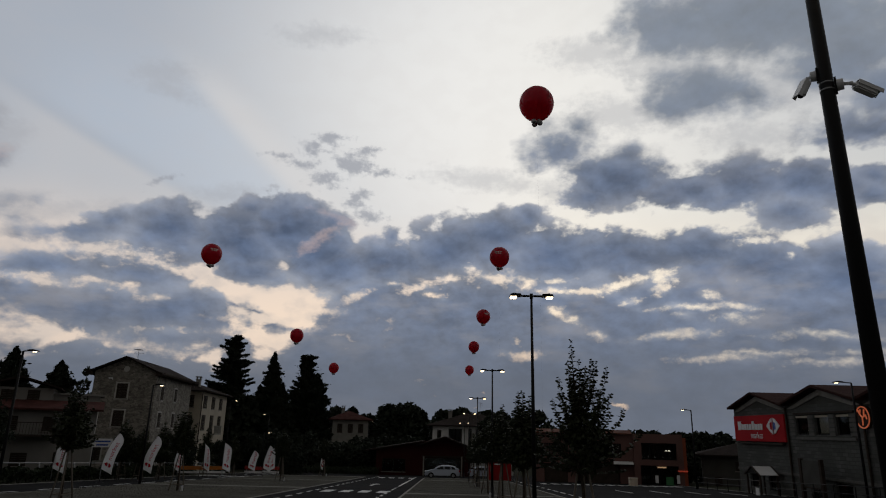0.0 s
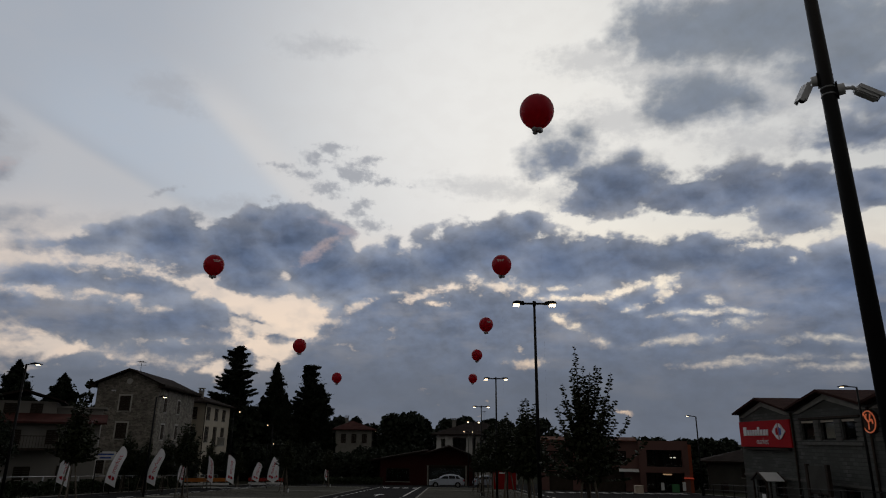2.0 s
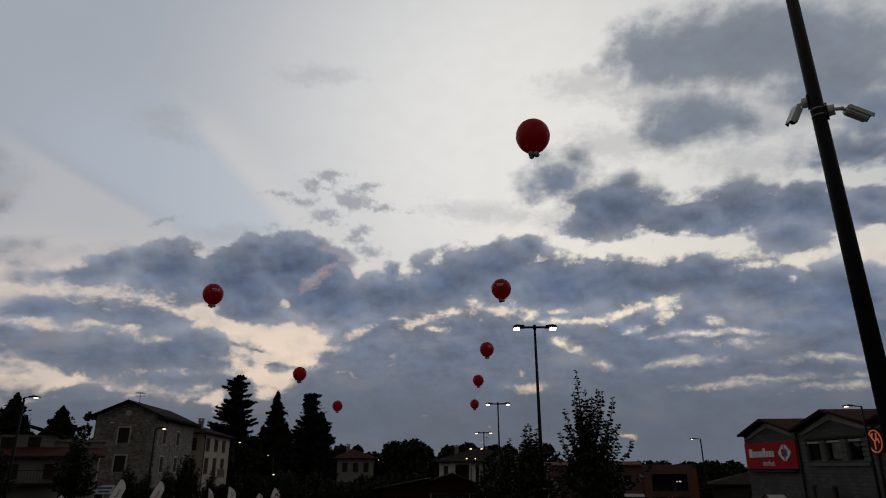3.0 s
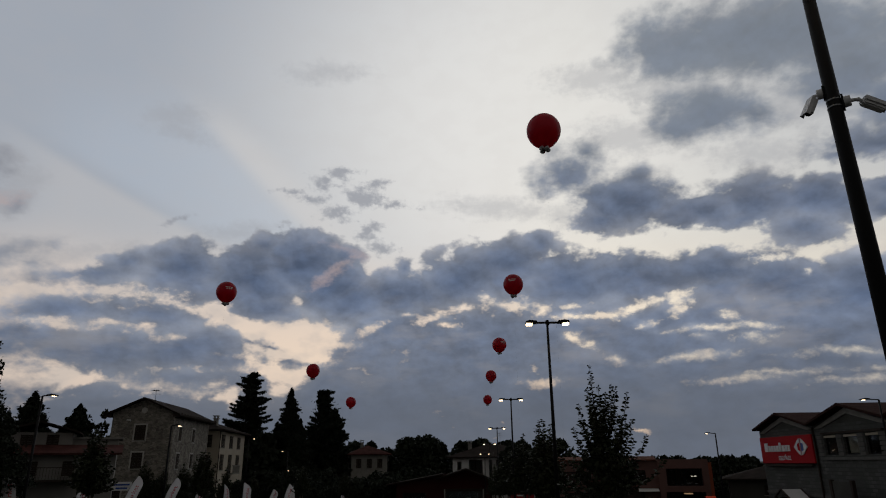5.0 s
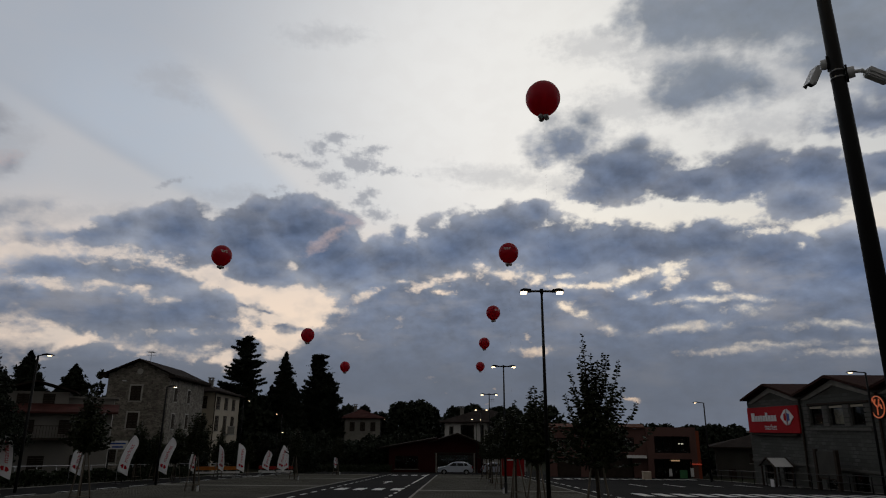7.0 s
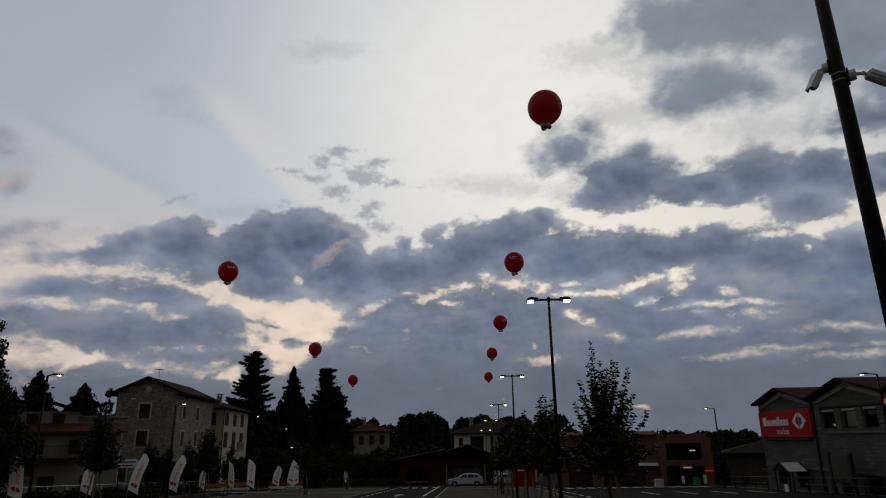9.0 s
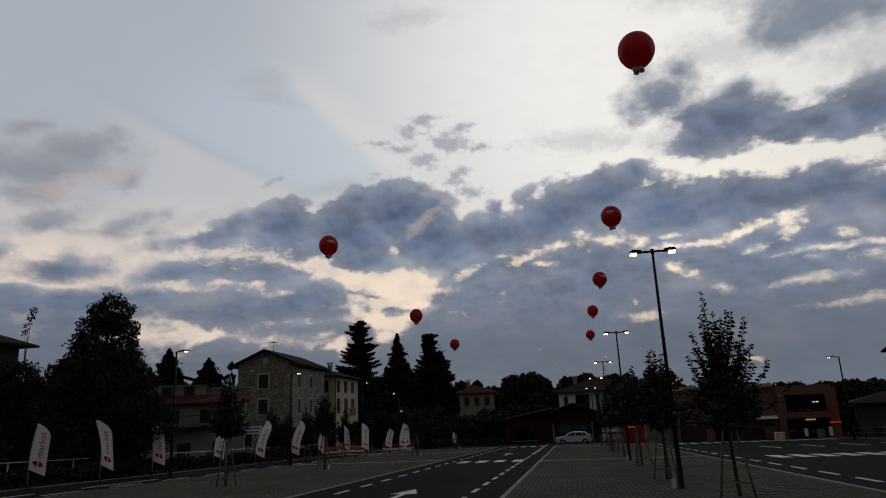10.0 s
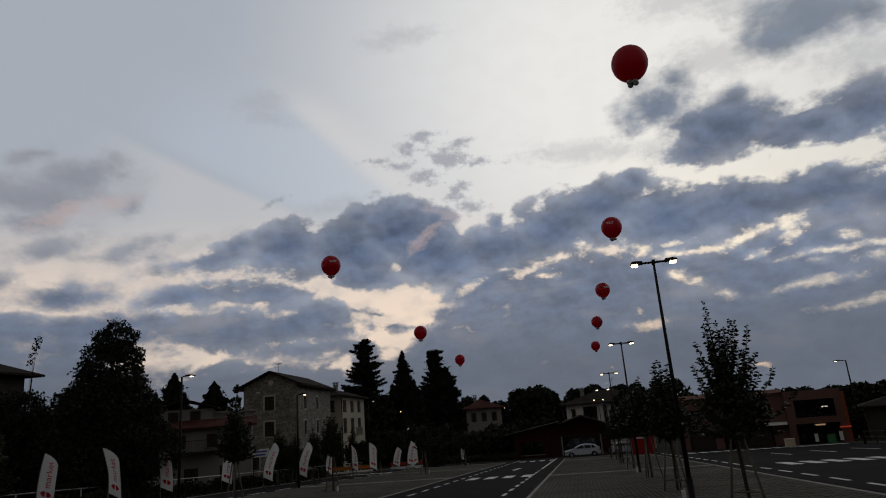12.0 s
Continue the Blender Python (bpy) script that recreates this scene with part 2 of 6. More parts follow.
# clear sky behind the clouds: blue-grey aloft, white in the middle, cream low down
nishita = wnode("ShaderNodeTexSky")
nishita.sky_type = "NISHITA"
nishita.sun_disc = False
nishita.sun_elevation = radians(4)
nishita.sun_rotation = radians(8)
glow = wvec("LENGTH", wvec("MULTIPLY_ADD", flat, (1 / 36.0, 1 / 30.0, 0), (-7.0 / 36.0, -29.0 / 30.0, 0)))
clear = wmix(wsmooth(glow, 0.1, 1.15, 1.0, 0.0), (0.37, 0.40, 0.455, 1), (0.80, 0.79, 0.77, 1))


def past_line(az0, el0, az1, el1, lo, hi):
    """0 to 1 across a slanting line through two directions, in degrees above it."""
    run, rise = az1 - az0, el1 - el0
    long = math.hypot(run, rise)
    n = wvec("DOT_PRODUCT", flat, (-rise / long, run / long, 0))
    return wsmooth(wmath("ADD", n, (rise * az0 - run * el0) / long), lo, hi, 0.0, 1.0)


# slanting rays: a bluer lane between two paler veils to the left
lane = wmath("MULTIPLY", wmath("SUBTRACT", 1.0, past_line(-25.1, 29.2, -16.7, 22.2, -2.0, 1.2)), past_line(-35.4, 23.1, -23.5, 18.6, -0.5, 1.6))
lane = wmath("MULTIPLY", lane, wmath("MULTIPLY", wsmooth(elevation, 24.0, 32.0, 1.0, 0.1), wsmooth(azimuth, -40.0, -31.0, 0.0, 1.0)))
ray = wmath("MULTIPLY", past_line(-25.1, 29.2, -16.7, 22.2, -1.2, 0.4), wmath("SUBTRACT", 1.0, past_line(-25.1, 29.2, -16.7, 22.2, 0.6, 3.5)))
ray = wmath("MULTIPLY", ray, wsmooth(elevation, 26.0, 31.0, 1.0, 0.0))
clear = wmix(wmath("MULTIPLY", lane, 0.42), clear, (0.45, 0.515, 0.61, 1))
clear = wmix(wmath("MULTIPLY", ray, 0.4), clear, (0.68, 0.65, 0.63, 1))
warm = wmath("MULTIPLY", wmath("SUBTRACT", 1.0, past_line(-35.4, 23.1, -23.5, 18.6, -0.6, 0.5)), wmath("MULTIPLY", wsmooth(azimuth, -22.0, -12.0, 1.0, 0.0), wsmooth(azimuth, -42.0, -33.0, 0.0, 1.0)))
clear = wmix(wmath("MULTIPLY", warm, 0.4), clear, (0.60, 0.575, 0.565, 1))
clear = wmix(wsmooth(elevation, 9.0, 19.5, 1.0, 0.0), clear, (0.79, 0.64, 0.53, 1))
clear = wmix(wmath("MULTIPLY", wsmooth(azimuth, -2.0, 14.0, 0.0, 0.75), wsmooth(elevation, 6.0, 27.0, 1.0, 0.2)), clear, (0.88, 0.83, 0.70, 1))
clear = wmix(wmath("MULTIPLY", wsmooth(elevation, 5.0, 9.0, 0.45, 0.0), 1.0), clear, (0.50, 0.42, 0.40, 1))
clear = wmix(wmath("MULTIPLY", wsmooth(wisp.outputs[0], 0.36, 0.60, 0.5, 0.0), wsmooth(elevation, 12.0, 18.0, 1.0, 0.1)), clear, (0.50, 0.45, 0.43, 1))
clear = wmix(0.012, clear, nishita.outputs[0])
ragged_thin = wmath("MULTIPLY_ADD", wmath("SUBTRACT", crumb.outputs[0], 0.5), 2.0, wmath("MULTIPLY", wmath("SUBTRACT", shred.outputs[0], 0.5), 1.6))
clear = wmix(wsmooth(wmath("MULTIPLY_ADD", ragged_thin, 0.8, veils), -0.7, 0.9, 0.0, 0.42), clear, (0.36, 0.37, 0.40, 1))
clear = wmix(wsmooth(wmath("ADD", scraps, wmath("ADD", ragged_thin, 0.12)), -0.3, 0.7, 0.0, 0.85), clear, (0.33, 0.345, 0.385, 1))

# cloud body: pale and thin at the rim, slate blue where it is deep
body = wnode("ShaderNodeValToRGB")
wlink(wmath("MULTIPLY_ADD", depth, 0.3, 0.15), body.inputs[0])
body.color_ramp.elements[0].position, body.color_ramp.elements[0].color = 0.05, (0.40, 0.40, 0.42, 1)
body.color_ramp.elements[1].position, body.color_ramp.elements[1].color = 1.0, (0.080, 0.116, 0.196, 1)
for at, tone in ((0.25, (0.235, 0.262, 0.325, 1)), (0.45, (0.155, 0.190, 0.268, 1)), (0.70, (0.108, 0.143, 0.222, 1))):
    body.color_ramp.elements.new(at).color = tone
# relief: the tops of the lumps face back to the light and are paler
broad = wnoise(wvec("ADD", stretched, (31.0, 7.0, 0.0)), 0.13, 3.0, 0.5)
fold = wmath("MULTIPLY_ADD", wmath("SUBTRACT", broad.outputs[0], 0.5), 0.9, 1.0)
fold = wmath("MULTIPLY_ADD", wmath("SUBTRACT", puff, puff_above), wsmooth(elevation, 5.0, 14.0, 0.3, 0.5), fold)
fold = wmath("MULTIPLY_ADD", wmath("SUBTRACT", wisp.outputs[0], 0.5), wsmooth(elevation, 9.0, 14.0, 0.7, 0.2), fold)
fold = wmath("MULTIPLY_ADD", wmath("SUBTRACT", crumb.outputs[0], 0.5), wsmooth(elevation, 8.0, 14.0, 0.75, 0.35), fold)
fold = wmath("MINIMUM", wmath("MAXIMUM", fold, 0.75), 1.5)
cloud = wvec("SCALE", body.outputs[0])
wlink(fold, cloud.node.inputs["Scale"])
cloud = wmix(wsmooth(elevation, 20.0, 30.0, 0.0, 0.6), cloud, (0.27, 0.295, 0.32, 1))
mottle = wnoise(wvec("MULTIPLY", flat, (0.30, 0.8, 1.0)), 0.45, 5.0, 0.55)
cloud = wmix(wmath("MULTIPLY", wsmooth(mottle.outputs[0], 0.48, 0.70, 0.0, 0.5), wsmooth(elevation, 11.0, 15.0, 1.0, 0.25)), cloud, (0.335, 0.325, 0.34, 1))
cloud = wmix(wsmooth(elevation, 3.0, 12.0, 0.8, 0.0), cloud, (0.123, 0.139, 0.172, 1))
cloud = wmix(wmath("MULTIPLY", wsmooth(azimuth, -37.0, -32.0, 0.62, 0.0), wsmooth(elevation, 12.0, 15.0, 0.0, 1.0)), cloud, (0.335, 0.34, 0.365, 1))
# last pink light on two of the clouds
for az, el, wide, high, tilt, weight in ((-40.8, 18.4, 4.2, 0.8, 20, 0.55), (-11.6, 16.2, 2.0, 0.45, 28, 0.5), (-9.4, 17.9, 2.2, 0.4, -20, 0.3)):
    n = mass([(az, el, wide, high, tilt)])
    cloud = wmix(wsmooth(wmath("MULTIPLY_ADD", ragged_thin, 0.6, n), -0.4, 0.5, 0.0, weight), cloud, (0.52, 0.40, 0.38, 1))
sky = wmix(thick, clear, cloud)
# the unseen east, behind, and the zenith: one dim tone, set to light the fronts
behind = wmath("MAXIMUM", wsmooth(wmath("ABSOLUTE", azimuth), 55.0, 110.0, 0.0, 1.0), wsmooth(elevation, 40.0, 65.0, 0.0, 0.8))
sky = wmix(behind, sky, (0.160, 0.154, 0.147, 1))
background = wnode("ShaderNodeBackground")
wlink(sky, background.inputs[0])
background.inputs[1].default_value = 1.0
wlink(background.outputs[0], wnode("ShaderNodeOutputWorld").inputs[0])

sun = new("sun", bpy.data.lights.new("sun", "SUN"))
sun.data.energy, sun.data.angle, sun.data.color = 0.12, radians(25), (1.0, 0.9, 0.8)
sun.matrix_world = look((0, 0, 40), (-6, -40, 33))

# ---- materials ----
def material(name, base, rough=0.8, metal=0.0, vary=0.25, scale=3.0, fine=40.0, bump=0.15, tint=None, emit=None):
    """A surface with stains at the coarse scale, grain at the fine one, and a little relief."""
    m = bpy.data.materials.new(name)
    m.use_nodes = True
    t = m.node_tree
    p = t.nodes["Principled BSDF"]
    co = t.nodes.new("ShaderNodeTexCoord").outputs["Object"]
    stain = t.nodes.new("ShaderNodeTexNoise")
    stain.inputs["Scale"].default_value, stain.inputs["Detail"].default_value = scale, 5.0
    grain = t.nodes.new("ShaderNodeTexNoise")
    grain.inputs["Scale"].default_value, grain.inputs["Detail"].default_value = fine, 3.0
    t.links.new(co, stain.inputs["Vector"])
    t.links.new(co, grain.inputs["Vector"])
    other = tint or tuple(c * (1 - vary) for c in base)
    mix = t.nodes.new("ShaderNodeMix")
    mix.data_type = "RGBA"
    mix.inputs[6].default_value, mix.inputs[7].default_value = (*base, 1), (*other, 1)
    spread = t.nodes.new("ShaderNodeMapRange")
    spread.inputs[1].default_value, spread.inputs[2].default_value = 0.32, 0.68
    t.links.new(stain.outputs[0], spread.inputs[0])
    t.links.new(spread.outputs[0], mix.inputs[0])
    fleck = t.nodes.new("ShaderNodeMix")
    fleck.data_type, fleck.blend_type = "RGBA", "MULTIPLY"
    fleck.inputs[0].default_value = min(1.0, vary * 1.6)
    t.links.new(mix.outputs[2], fleck.inputs[6])
    t.links.new(grain.outputs[0], fleck.inputs[7])
    t.links.new(fleck.outputs[2], p.inputs["Base Color"])
    p.inputs["Roughness"].default_value, p.inputs["Metallic"].default_value = rough, metal
    p.inputs["Specular IOR Level"].default_value = 0.02 if rough >= 0.85 else 0.15 if rough > 0.6 else 0.5
    if bump:
        b = t.nodes.new("ShaderNodeBump")
        b.inputs["Strength"].default_value, b.inputs["Distance"].default_value = bump, 0.02
        t.links.new(grain.outputs[0], b.inputs["Height"])
        t.links.new(b.outputs[0], p.inputs["Normal"])
    if emit:
        p.inputs["Emission Color"].default_value = (*emit[:3], 1)
        p.inputs["Emission Strength"].default_value = emit[3]
    return m


ASPHALT = material("asphalt", (0.023, 0.023, 0.0238), 0.95, vary=0.3, scale=0.35, fine=60, bump=0.3)
SOIL = material("soil", (0.045, 0.042, 0.032), 0.95, vary=0.4, scale=0.2, fine=15, bump=0.4, tint=(0.025, 0.032, 0.016))
PAVER = material("paver", (0.148, 0.143, 0.123), 0.95, vary=0.35, scale=0.4, fine=25, bump=0.3)
PAVER_BED = material("paver_bed", (0.112, 0.109, 0.090), 0.95, vary=0.4, scale=0.5, fine=30, bump=0.4)
CONCRETE = material("concrete", (0.34, 0.33, 0.30), 0.85, vary=0.25, scale=0.8, fine=40)
ROAD_PAINT = material("road_paint", (0.75, 0.75, 0.73), 0.6, vary=0.3, scale=2.5, fine=50, bump=0.1)
BLACK_METAL = material("black_metal", (0.011, 0.011, 0.012), 0.6, 0.0, vary=0.3, scale=2, fine=80, bump=0.05)
GREY_METAL = material("grey_metal", (0.35, 0.36, 0.37), 0.4, 0.7, vary=0.2, scale=3, fine=60, bump=0.05)
WHITE_PLASTIC = material("white_plastic", (0.62, 0.63, 0.64), 0.4, vary=0.12, scale=4, fine=60, bump=0.03)
LAMP_GLOW = material("lamp_glow", (0.9, 0.8, 0.6), 0.5, vary=0.05, bump=0, emit=(1.0, 0.74, 0.44, 4.0))
BALLOON_RED = material("balloon_red", (0.47, 0.012, 0.046), 0.38, vary=0.12, scale=1.5, fine=20, bump=0.02)
BALLOON_WHITE = material("balloon_white", (0.55, 0.55, 0.56), 0.4, vary=0.1, scale=3, fine=20, bump=0.02)
CORD = material("cord", (0.35, 0.35, 0.35), 0.8, vary=0.2)
BARK = material("bark", (0.09, 0.075, 0.06), 0.9, vary=0.4, scale=6, fine=50, bump=0.5)
STAKE = material("stake_wood", (0.21, 0.18, 0.145), 0.8, vary=0.3, scale=5, fine=60, bump=0.2)
LEAF = material("leaf", (0.040, 0.050, 0.022), 0.6, vary=0.4, scale=1.5, fine=12, bump=0.05)
NEEDLE = material("needle", (0.036, 0.048, 0.030), 0.7, vary=0.4, scale=0.7, fine=9, bump=0.05)
HEDGE = material("hedge_leaf", (0.035, 0.05, 0.022), 0.7, vary=0.4, scale=0.8, fine=9, bump=0.05)
PLASTER_CREAM = material("plaster_cream", (0.54, 0.48, 0.385), 0.9, vary=0.18, scale=0.5, fine=30)
PLASTER_WHITE = material("plaster_white", (0.8, 0.8, 0.78), 0.9, vary=0.15, scale=0.5, fine=30)
PLASTER_GREY = material("plaster_grey", (0.30, 0.29, 0.27), 0.9, vary=0.2, scale=0.4, fine=30)
PLASTER_PINK = material("plaster_pink", (0.185, 0.105, 0.093), 0.9, vary=0.2, scale=0.4, fine=30)
PLASTER_DARKRED = material("plaster_dark_red", (0.060, 0.017, 0.017), 0.9, vary=0.25, scale=0.4, fine=30)
BLOCK_GREY = material("block_grey", (0.10, 0.098, 0.09), 0.9, vary=0.25, scale=0.6, fine=20)
ROOF_TILE = material("roof_tile", (0.20, 0.085, 0.06), 0.85, vary=0.45, scale=1.2, fine=8, bump=0.5)
ROOF_RED = material("roof_red", (0.12, 0.050, 0.044), 0.85, vary=0.45, scale=1.2, fine=8, bump=0.5)
ROOF_DARK = material("roof_dark", (0.045, 0.034, 0.03), 0.85, vary=0.4, scale=1.2, fine=8, bump=0.4)
WOOD_DARK = material("wood_dark", (0.06, 0.045, 0.035), 0.8, vary=0.35, scale=3, fine=40, bump=0.2)
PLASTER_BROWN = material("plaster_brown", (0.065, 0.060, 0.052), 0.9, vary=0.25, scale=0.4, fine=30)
SHUTTER = material("shutter", (0.055, 0.042, 0.032), 0.75, vary=0.3, scale=4, fine=40, bump=0.2)
PALE_SURROUND = material("pale_surround", (0.58, 0.56, 0.52), 0.85, vary=0.2, scale=2, fine=30)
STONE_TRIM = material("stone_trim", (0.30, 0.29, 0.26), 0.85, vary=0.2, scale=2, fine=30)
GLASS_DARK = material("window_glass", (0.02, 0.022, 0.026), 0.08, vary=0.1, bump=0)
SIGN_RED = material("sign_red", (0.42, 0.006, 0.012), 0.75, vary=0.12, scale=0.7, fine=20, bump=0.03)
SIGN_WHITE = material("sign_white", (0.75, 0.75, 0.75), 0.5, vary=0.1, bump=0.02)
SIGN_BLUE = material("sign_blue", (0.03, 0.08, 0.35), 0.5, vary=0.1, bump=0.02)
NEON_ORANGE = material("neon_orange", (0.8, 0.3, 0.1), 0.4, bump=0, emit=(1.0, 0.22, 0.10, 0.20))
FLAG_WHITE = material("flag_white", (0.84, 0.84, 0.85), 0.8, vary=0.12, scale=2, fine=60, bump=0.05)
FLAG_RED = material("flag_red", (0.55, 0.03, 0.05), 0.8, vary=0.15, scale=2, fine=60, bump=0.05)
CAR_PAINT = material("car_paint", (0.44, 0.49, 0.58), 0.3, 0.2, vary=0.06, scale=2, fine=50, bump=0)
TYRE = material("tyre", (0.02, 0.02, 0.02), 0.9, vary=0.2)
KIOSK_RED = material("kiosk_red", (0.30, 0.010, 0.012), 0.75, vary=0.2, scale=1, fine=20, bump=0.05)



def stone_material():
    """Rubble masonry: irregular stones in pale mortar."""
    m = material("rubble_masonry", (0.34, 0.315, 0.275), 0.9, vary=0.35, scale=1.2, fine=14, bump=0)
    t = m.node_tree
    p = t.nodes["Principled BSDF"]
    co = t.nodes.new("ShaderNodeTexCoord").outputs["Object"]
    cells = t.nodes.new("ShaderNodeTexVoronoi")
    cells.inputs["Scale"].default_value = 4.6
    edges = t.nodes.new("ShaderNodeTexVoronoi")
    edges.feature = "DISTANCE_TO_EDGE"
    edges.inputs["Scale"].default_value = 4.6
    flatten = t.nodes.new("ShaderNodeVectorMath")
    flatten.operation = "MULTIPLY"
    flatten.inputs[1].default_value = (1.0, 1.0, 1.7)
    t.links.new(co, flatten.inputs[0])
    for n in (cells, edges):
        t.links.new(flatten.outputs[0], n.inputs["Vector"])
    old = p.inputs["Base Color"].links[0].from_socket
    tone = t.nodes.new("ShaderNodeMapRange")
    tone.inputs[3].default_value, tone.inputs[4].default_value = 0.6, 1.35
    sep = t.nodes.new("ShaderNodeSeparateXYZ")
    t.links.new(cells.outputs["Color"], sep.inputs[0])
    t.links.new(sep.outputs[0], tone.inputs[0])
    mul = t.nodes.new("ShaderNodeVectorMath")
    mul.operation = "SCALE"
    t.links.new(old, mul.inputs[0])
    t.links.new(tone.outputs[0], mul.inputs["Scale"])
    t.links.new(mul.outputs[0], p.inputs["Base Color"])
    b = t.nodes.new("ShaderNodeBump")
    b.inputs["Distance"].default_value = 0.05
    t.links.new(edges.outputs["Distance"], b.inputs["Height"])
    t.links.new(b.outputs[0], p.inputs["Normal"])
    return m


def course_material(name, base, high, long):
    """Blockwork laid in courses with recessed joints."""
    m = material(name, base, 0.9, vary=0.25, scale=0.5, fine=18, bump=0)
    t = m.node_tree
    p = t.nodes["Principled BSDF"]
    co = t.nodes.new("ShaderNodeTexCoord").outputs["Object"]
    sep = t.nodes.new("ShaderNodeSeparateXYZ")
    t.links.new(co, sep.inputs[0])
    run = t.nodes.new("ShaderNodeMath")
    t.links.new(sep.outputs[0], run.inputs[0])
    t.links.new(sep.outputs[1], run.inputs[1])
    join = t.nodes.new("ShaderNodeCombineXYZ")
    t.links.new(run.outputs[0], join.inputs[0])
    t.links.new(sep.outputs[2], join.inputs[1])
    brick = t.nodes.new("ShaderNodeTexBrick")
    t.links.new(join.outputs[0], brick.inputs["Vector"])
    brick.inputs["Scale"].default_value = 1.0
    brick.inputs["Brick Width"].default_value, brick.inputs["Row Height"].default_value = long, high
    brick.inputs["Mortar Size"].default_value = 0.018
    brick.inputs["Color1"].default_value = (*[c * 1.25 for c in base], 1)
    brick.inputs["Color2"].default_value = (*[c * 0.8 for c in base], 1)
    brick.inputs["Mortar"].default_value = (*[c * 0.6 for c in base], 1)
    t.links.new(brick.outputs["Color"], t.nodes["Mix"].inputs[6])
    b = t.nodes.new("ShaderNodeBump")
    b.invert = True
    b.inputs["Distance"].default_value = 0.03
    t.links.new(brick.outputs["Fac"], b.inputs["Height"])
    t.links.new(b.outputs[0], p.inputs["Normal"])
    return m


def glass_material():
    m = bpy.data.materials.new("pane_glass")
    m.use_nodes = True
    p = m.node_tree.nodes["Principled BSDF"]
    p.inputs["Base Color"].default_value = (0.75, 0.8, 0.8, 1)
    p.inputs["Roughness"].default_value = 0.04
    p.inputs["Transmission Weight"].default_value = 1.0
    p.inputs["IOR"].default_value = 1.45
    return m


def let_light_through(m, color, share):
    """Thin rubber or cloth: part of the light behind it comes through."""
    t = m.node_tree
    p, out = t.nodes["Principled BSDF"], t.nodes["Material Output"]
    thin = t.nodes.new("ShaderNodeBsdfTranslucent")
    thin.inputs[0].default_value = (*color, 1)
    mix = t.nodes.new("ShaderNodeMixShader")
    mix.inputs[0].default_value = share
    t.links.new(p.outputs[0], mix.inputs[1])
    t.links.new(thin.outputs[0], mix.inputs[2])
    t.links.new(mix.outputs[0], out.inputs["Surface"])


let_light_through(BALLOON_RED, (0.66, 0.013, 0.055), 0.58)
let_light_through(BALLOON_WHITE, (0.6, 0.6, 0.6), 0.3)
let_light_through(FLAG_WHITE, (0.8, 0.78, 0.78), 0.5)
let_light_through(FLAG_RED, (0.6, 0.03, 0.05), 0.4)
RUBBLE = stone_material()
BLOCKS = course_material("block_courses", (0.125, 0.128, 0.120), 0.22, 0.55)
ROOF_ROWS = course_material("tile_courses", (0.062, 0.032, 0.028), 0.30, 0.22)
GLASS = glass_material()
NEON_RED = material("neon_red", (0.7, 0.1, 0.05), 0.4, bump=0, emit=(1.0, 0.12, 0.06, 0.12))
SHOP_YELLOW = material("shop_yellow", (0.8, 0.6, 0.2), 0.4, bump=0, emit=(1.0, 0.6, 0.35, 0.22))
WINDOW_LIT = material("ceiling_tube", (0.8, 0.8, 0.75), 0.4, bump=0, emit=(1.0, 0.88, 0.7, 0.8))
GREEN_PANEL = material("green_panel", (0.05, 0.22, 0.08), 0.6, vary=0.2)
ORANGE_PLASTER = material("plaster_orange", (0.28, 0.08, 0.045), 0.9, vary=0.2, scale=0.5, fine=30)
TARP_WHITE = material("tarp_white", (0.7, 0.7, 0.68), 0.7, vary=0.12, scale=1, fine=30)
BIN_CREAM = material("bin_cream", (0.6, 0.5, 0.4), 0.7, vary=0.2)
BARRIER_ORANGE = material("barrier_orange", (0.6, 0.2, 0.04), 0.7, vary=0.2)
BARRIER_RED = material("barrier_red", (0.45, 0.05, 0.04), 0.7, vary=0.2)


QUOIN = material("quoin_stone", (0.17, 0.168, 0.155), 0.9, vary=0.25, scale=2, fine=30)

for dull in (BLACK_METAL, NEEDLE, LEAF, GLASS_DARK):
    for n in dull.node_tree.nodes:
        if n.type == "BSDF_PRINCIPLED":
            n.inputs["Specular IOR Level"].default_value = 0.15
# ---- building helpers ----
SLOPE = 0.046


def gz(x, y):
    """Height of the ground: the lot falls away gently ahead, then levels out."""
    return -SLOPE * max(-60.0, min(y, 105.0))


def bm_box(bm, x0, x1, y0, y1, z0, z1):
    v = [bm.verts.new(p) for p in ((x0, y0, z0), (x1, y0, z0), (x1, y1, z0), (x0, y1, z0), (x0, y0, z1), (x1, y0, z1), (x1, y1, z1), (x0, y1, z1))]
    for f in ((3, 2, 1, 0), (4, 5, 6, 7), (0, 1, 5, 4), (1, 2, 6, 5), (2, 3, 7, 6), (3, 0, 4, 7)):
        bm.faces.new([v[i] for i in f])
    return v


def bm_tube(bm, a, b, r0, r1=None, sides=10, caps=True):
    r1 = r0 if r1 is None else r1
    a, b = Vector(a), Vector(b)
    q = (b - a).to_track_quat("Z", "Y")
    rings = []
    for p, r in ((a, r0), (b, r1)):
        rings.append([bm.verts.new(p + q @ Vector((r * math.cos(2 * math.pi * i / sides), r * math.sin(2 * math.pi * i / sides), 0))) for i in range(sides)])
    for i in range(sides):
        j = (i + 1) % sides
        bm.faces.new((rings[0][i], rings[0][j], rings[1][j], rings[1][i])).smooth = sides > 6
    if caps:
        bm.faces.new(rings[0][::-1])
        bm.faces.new(rings[1])


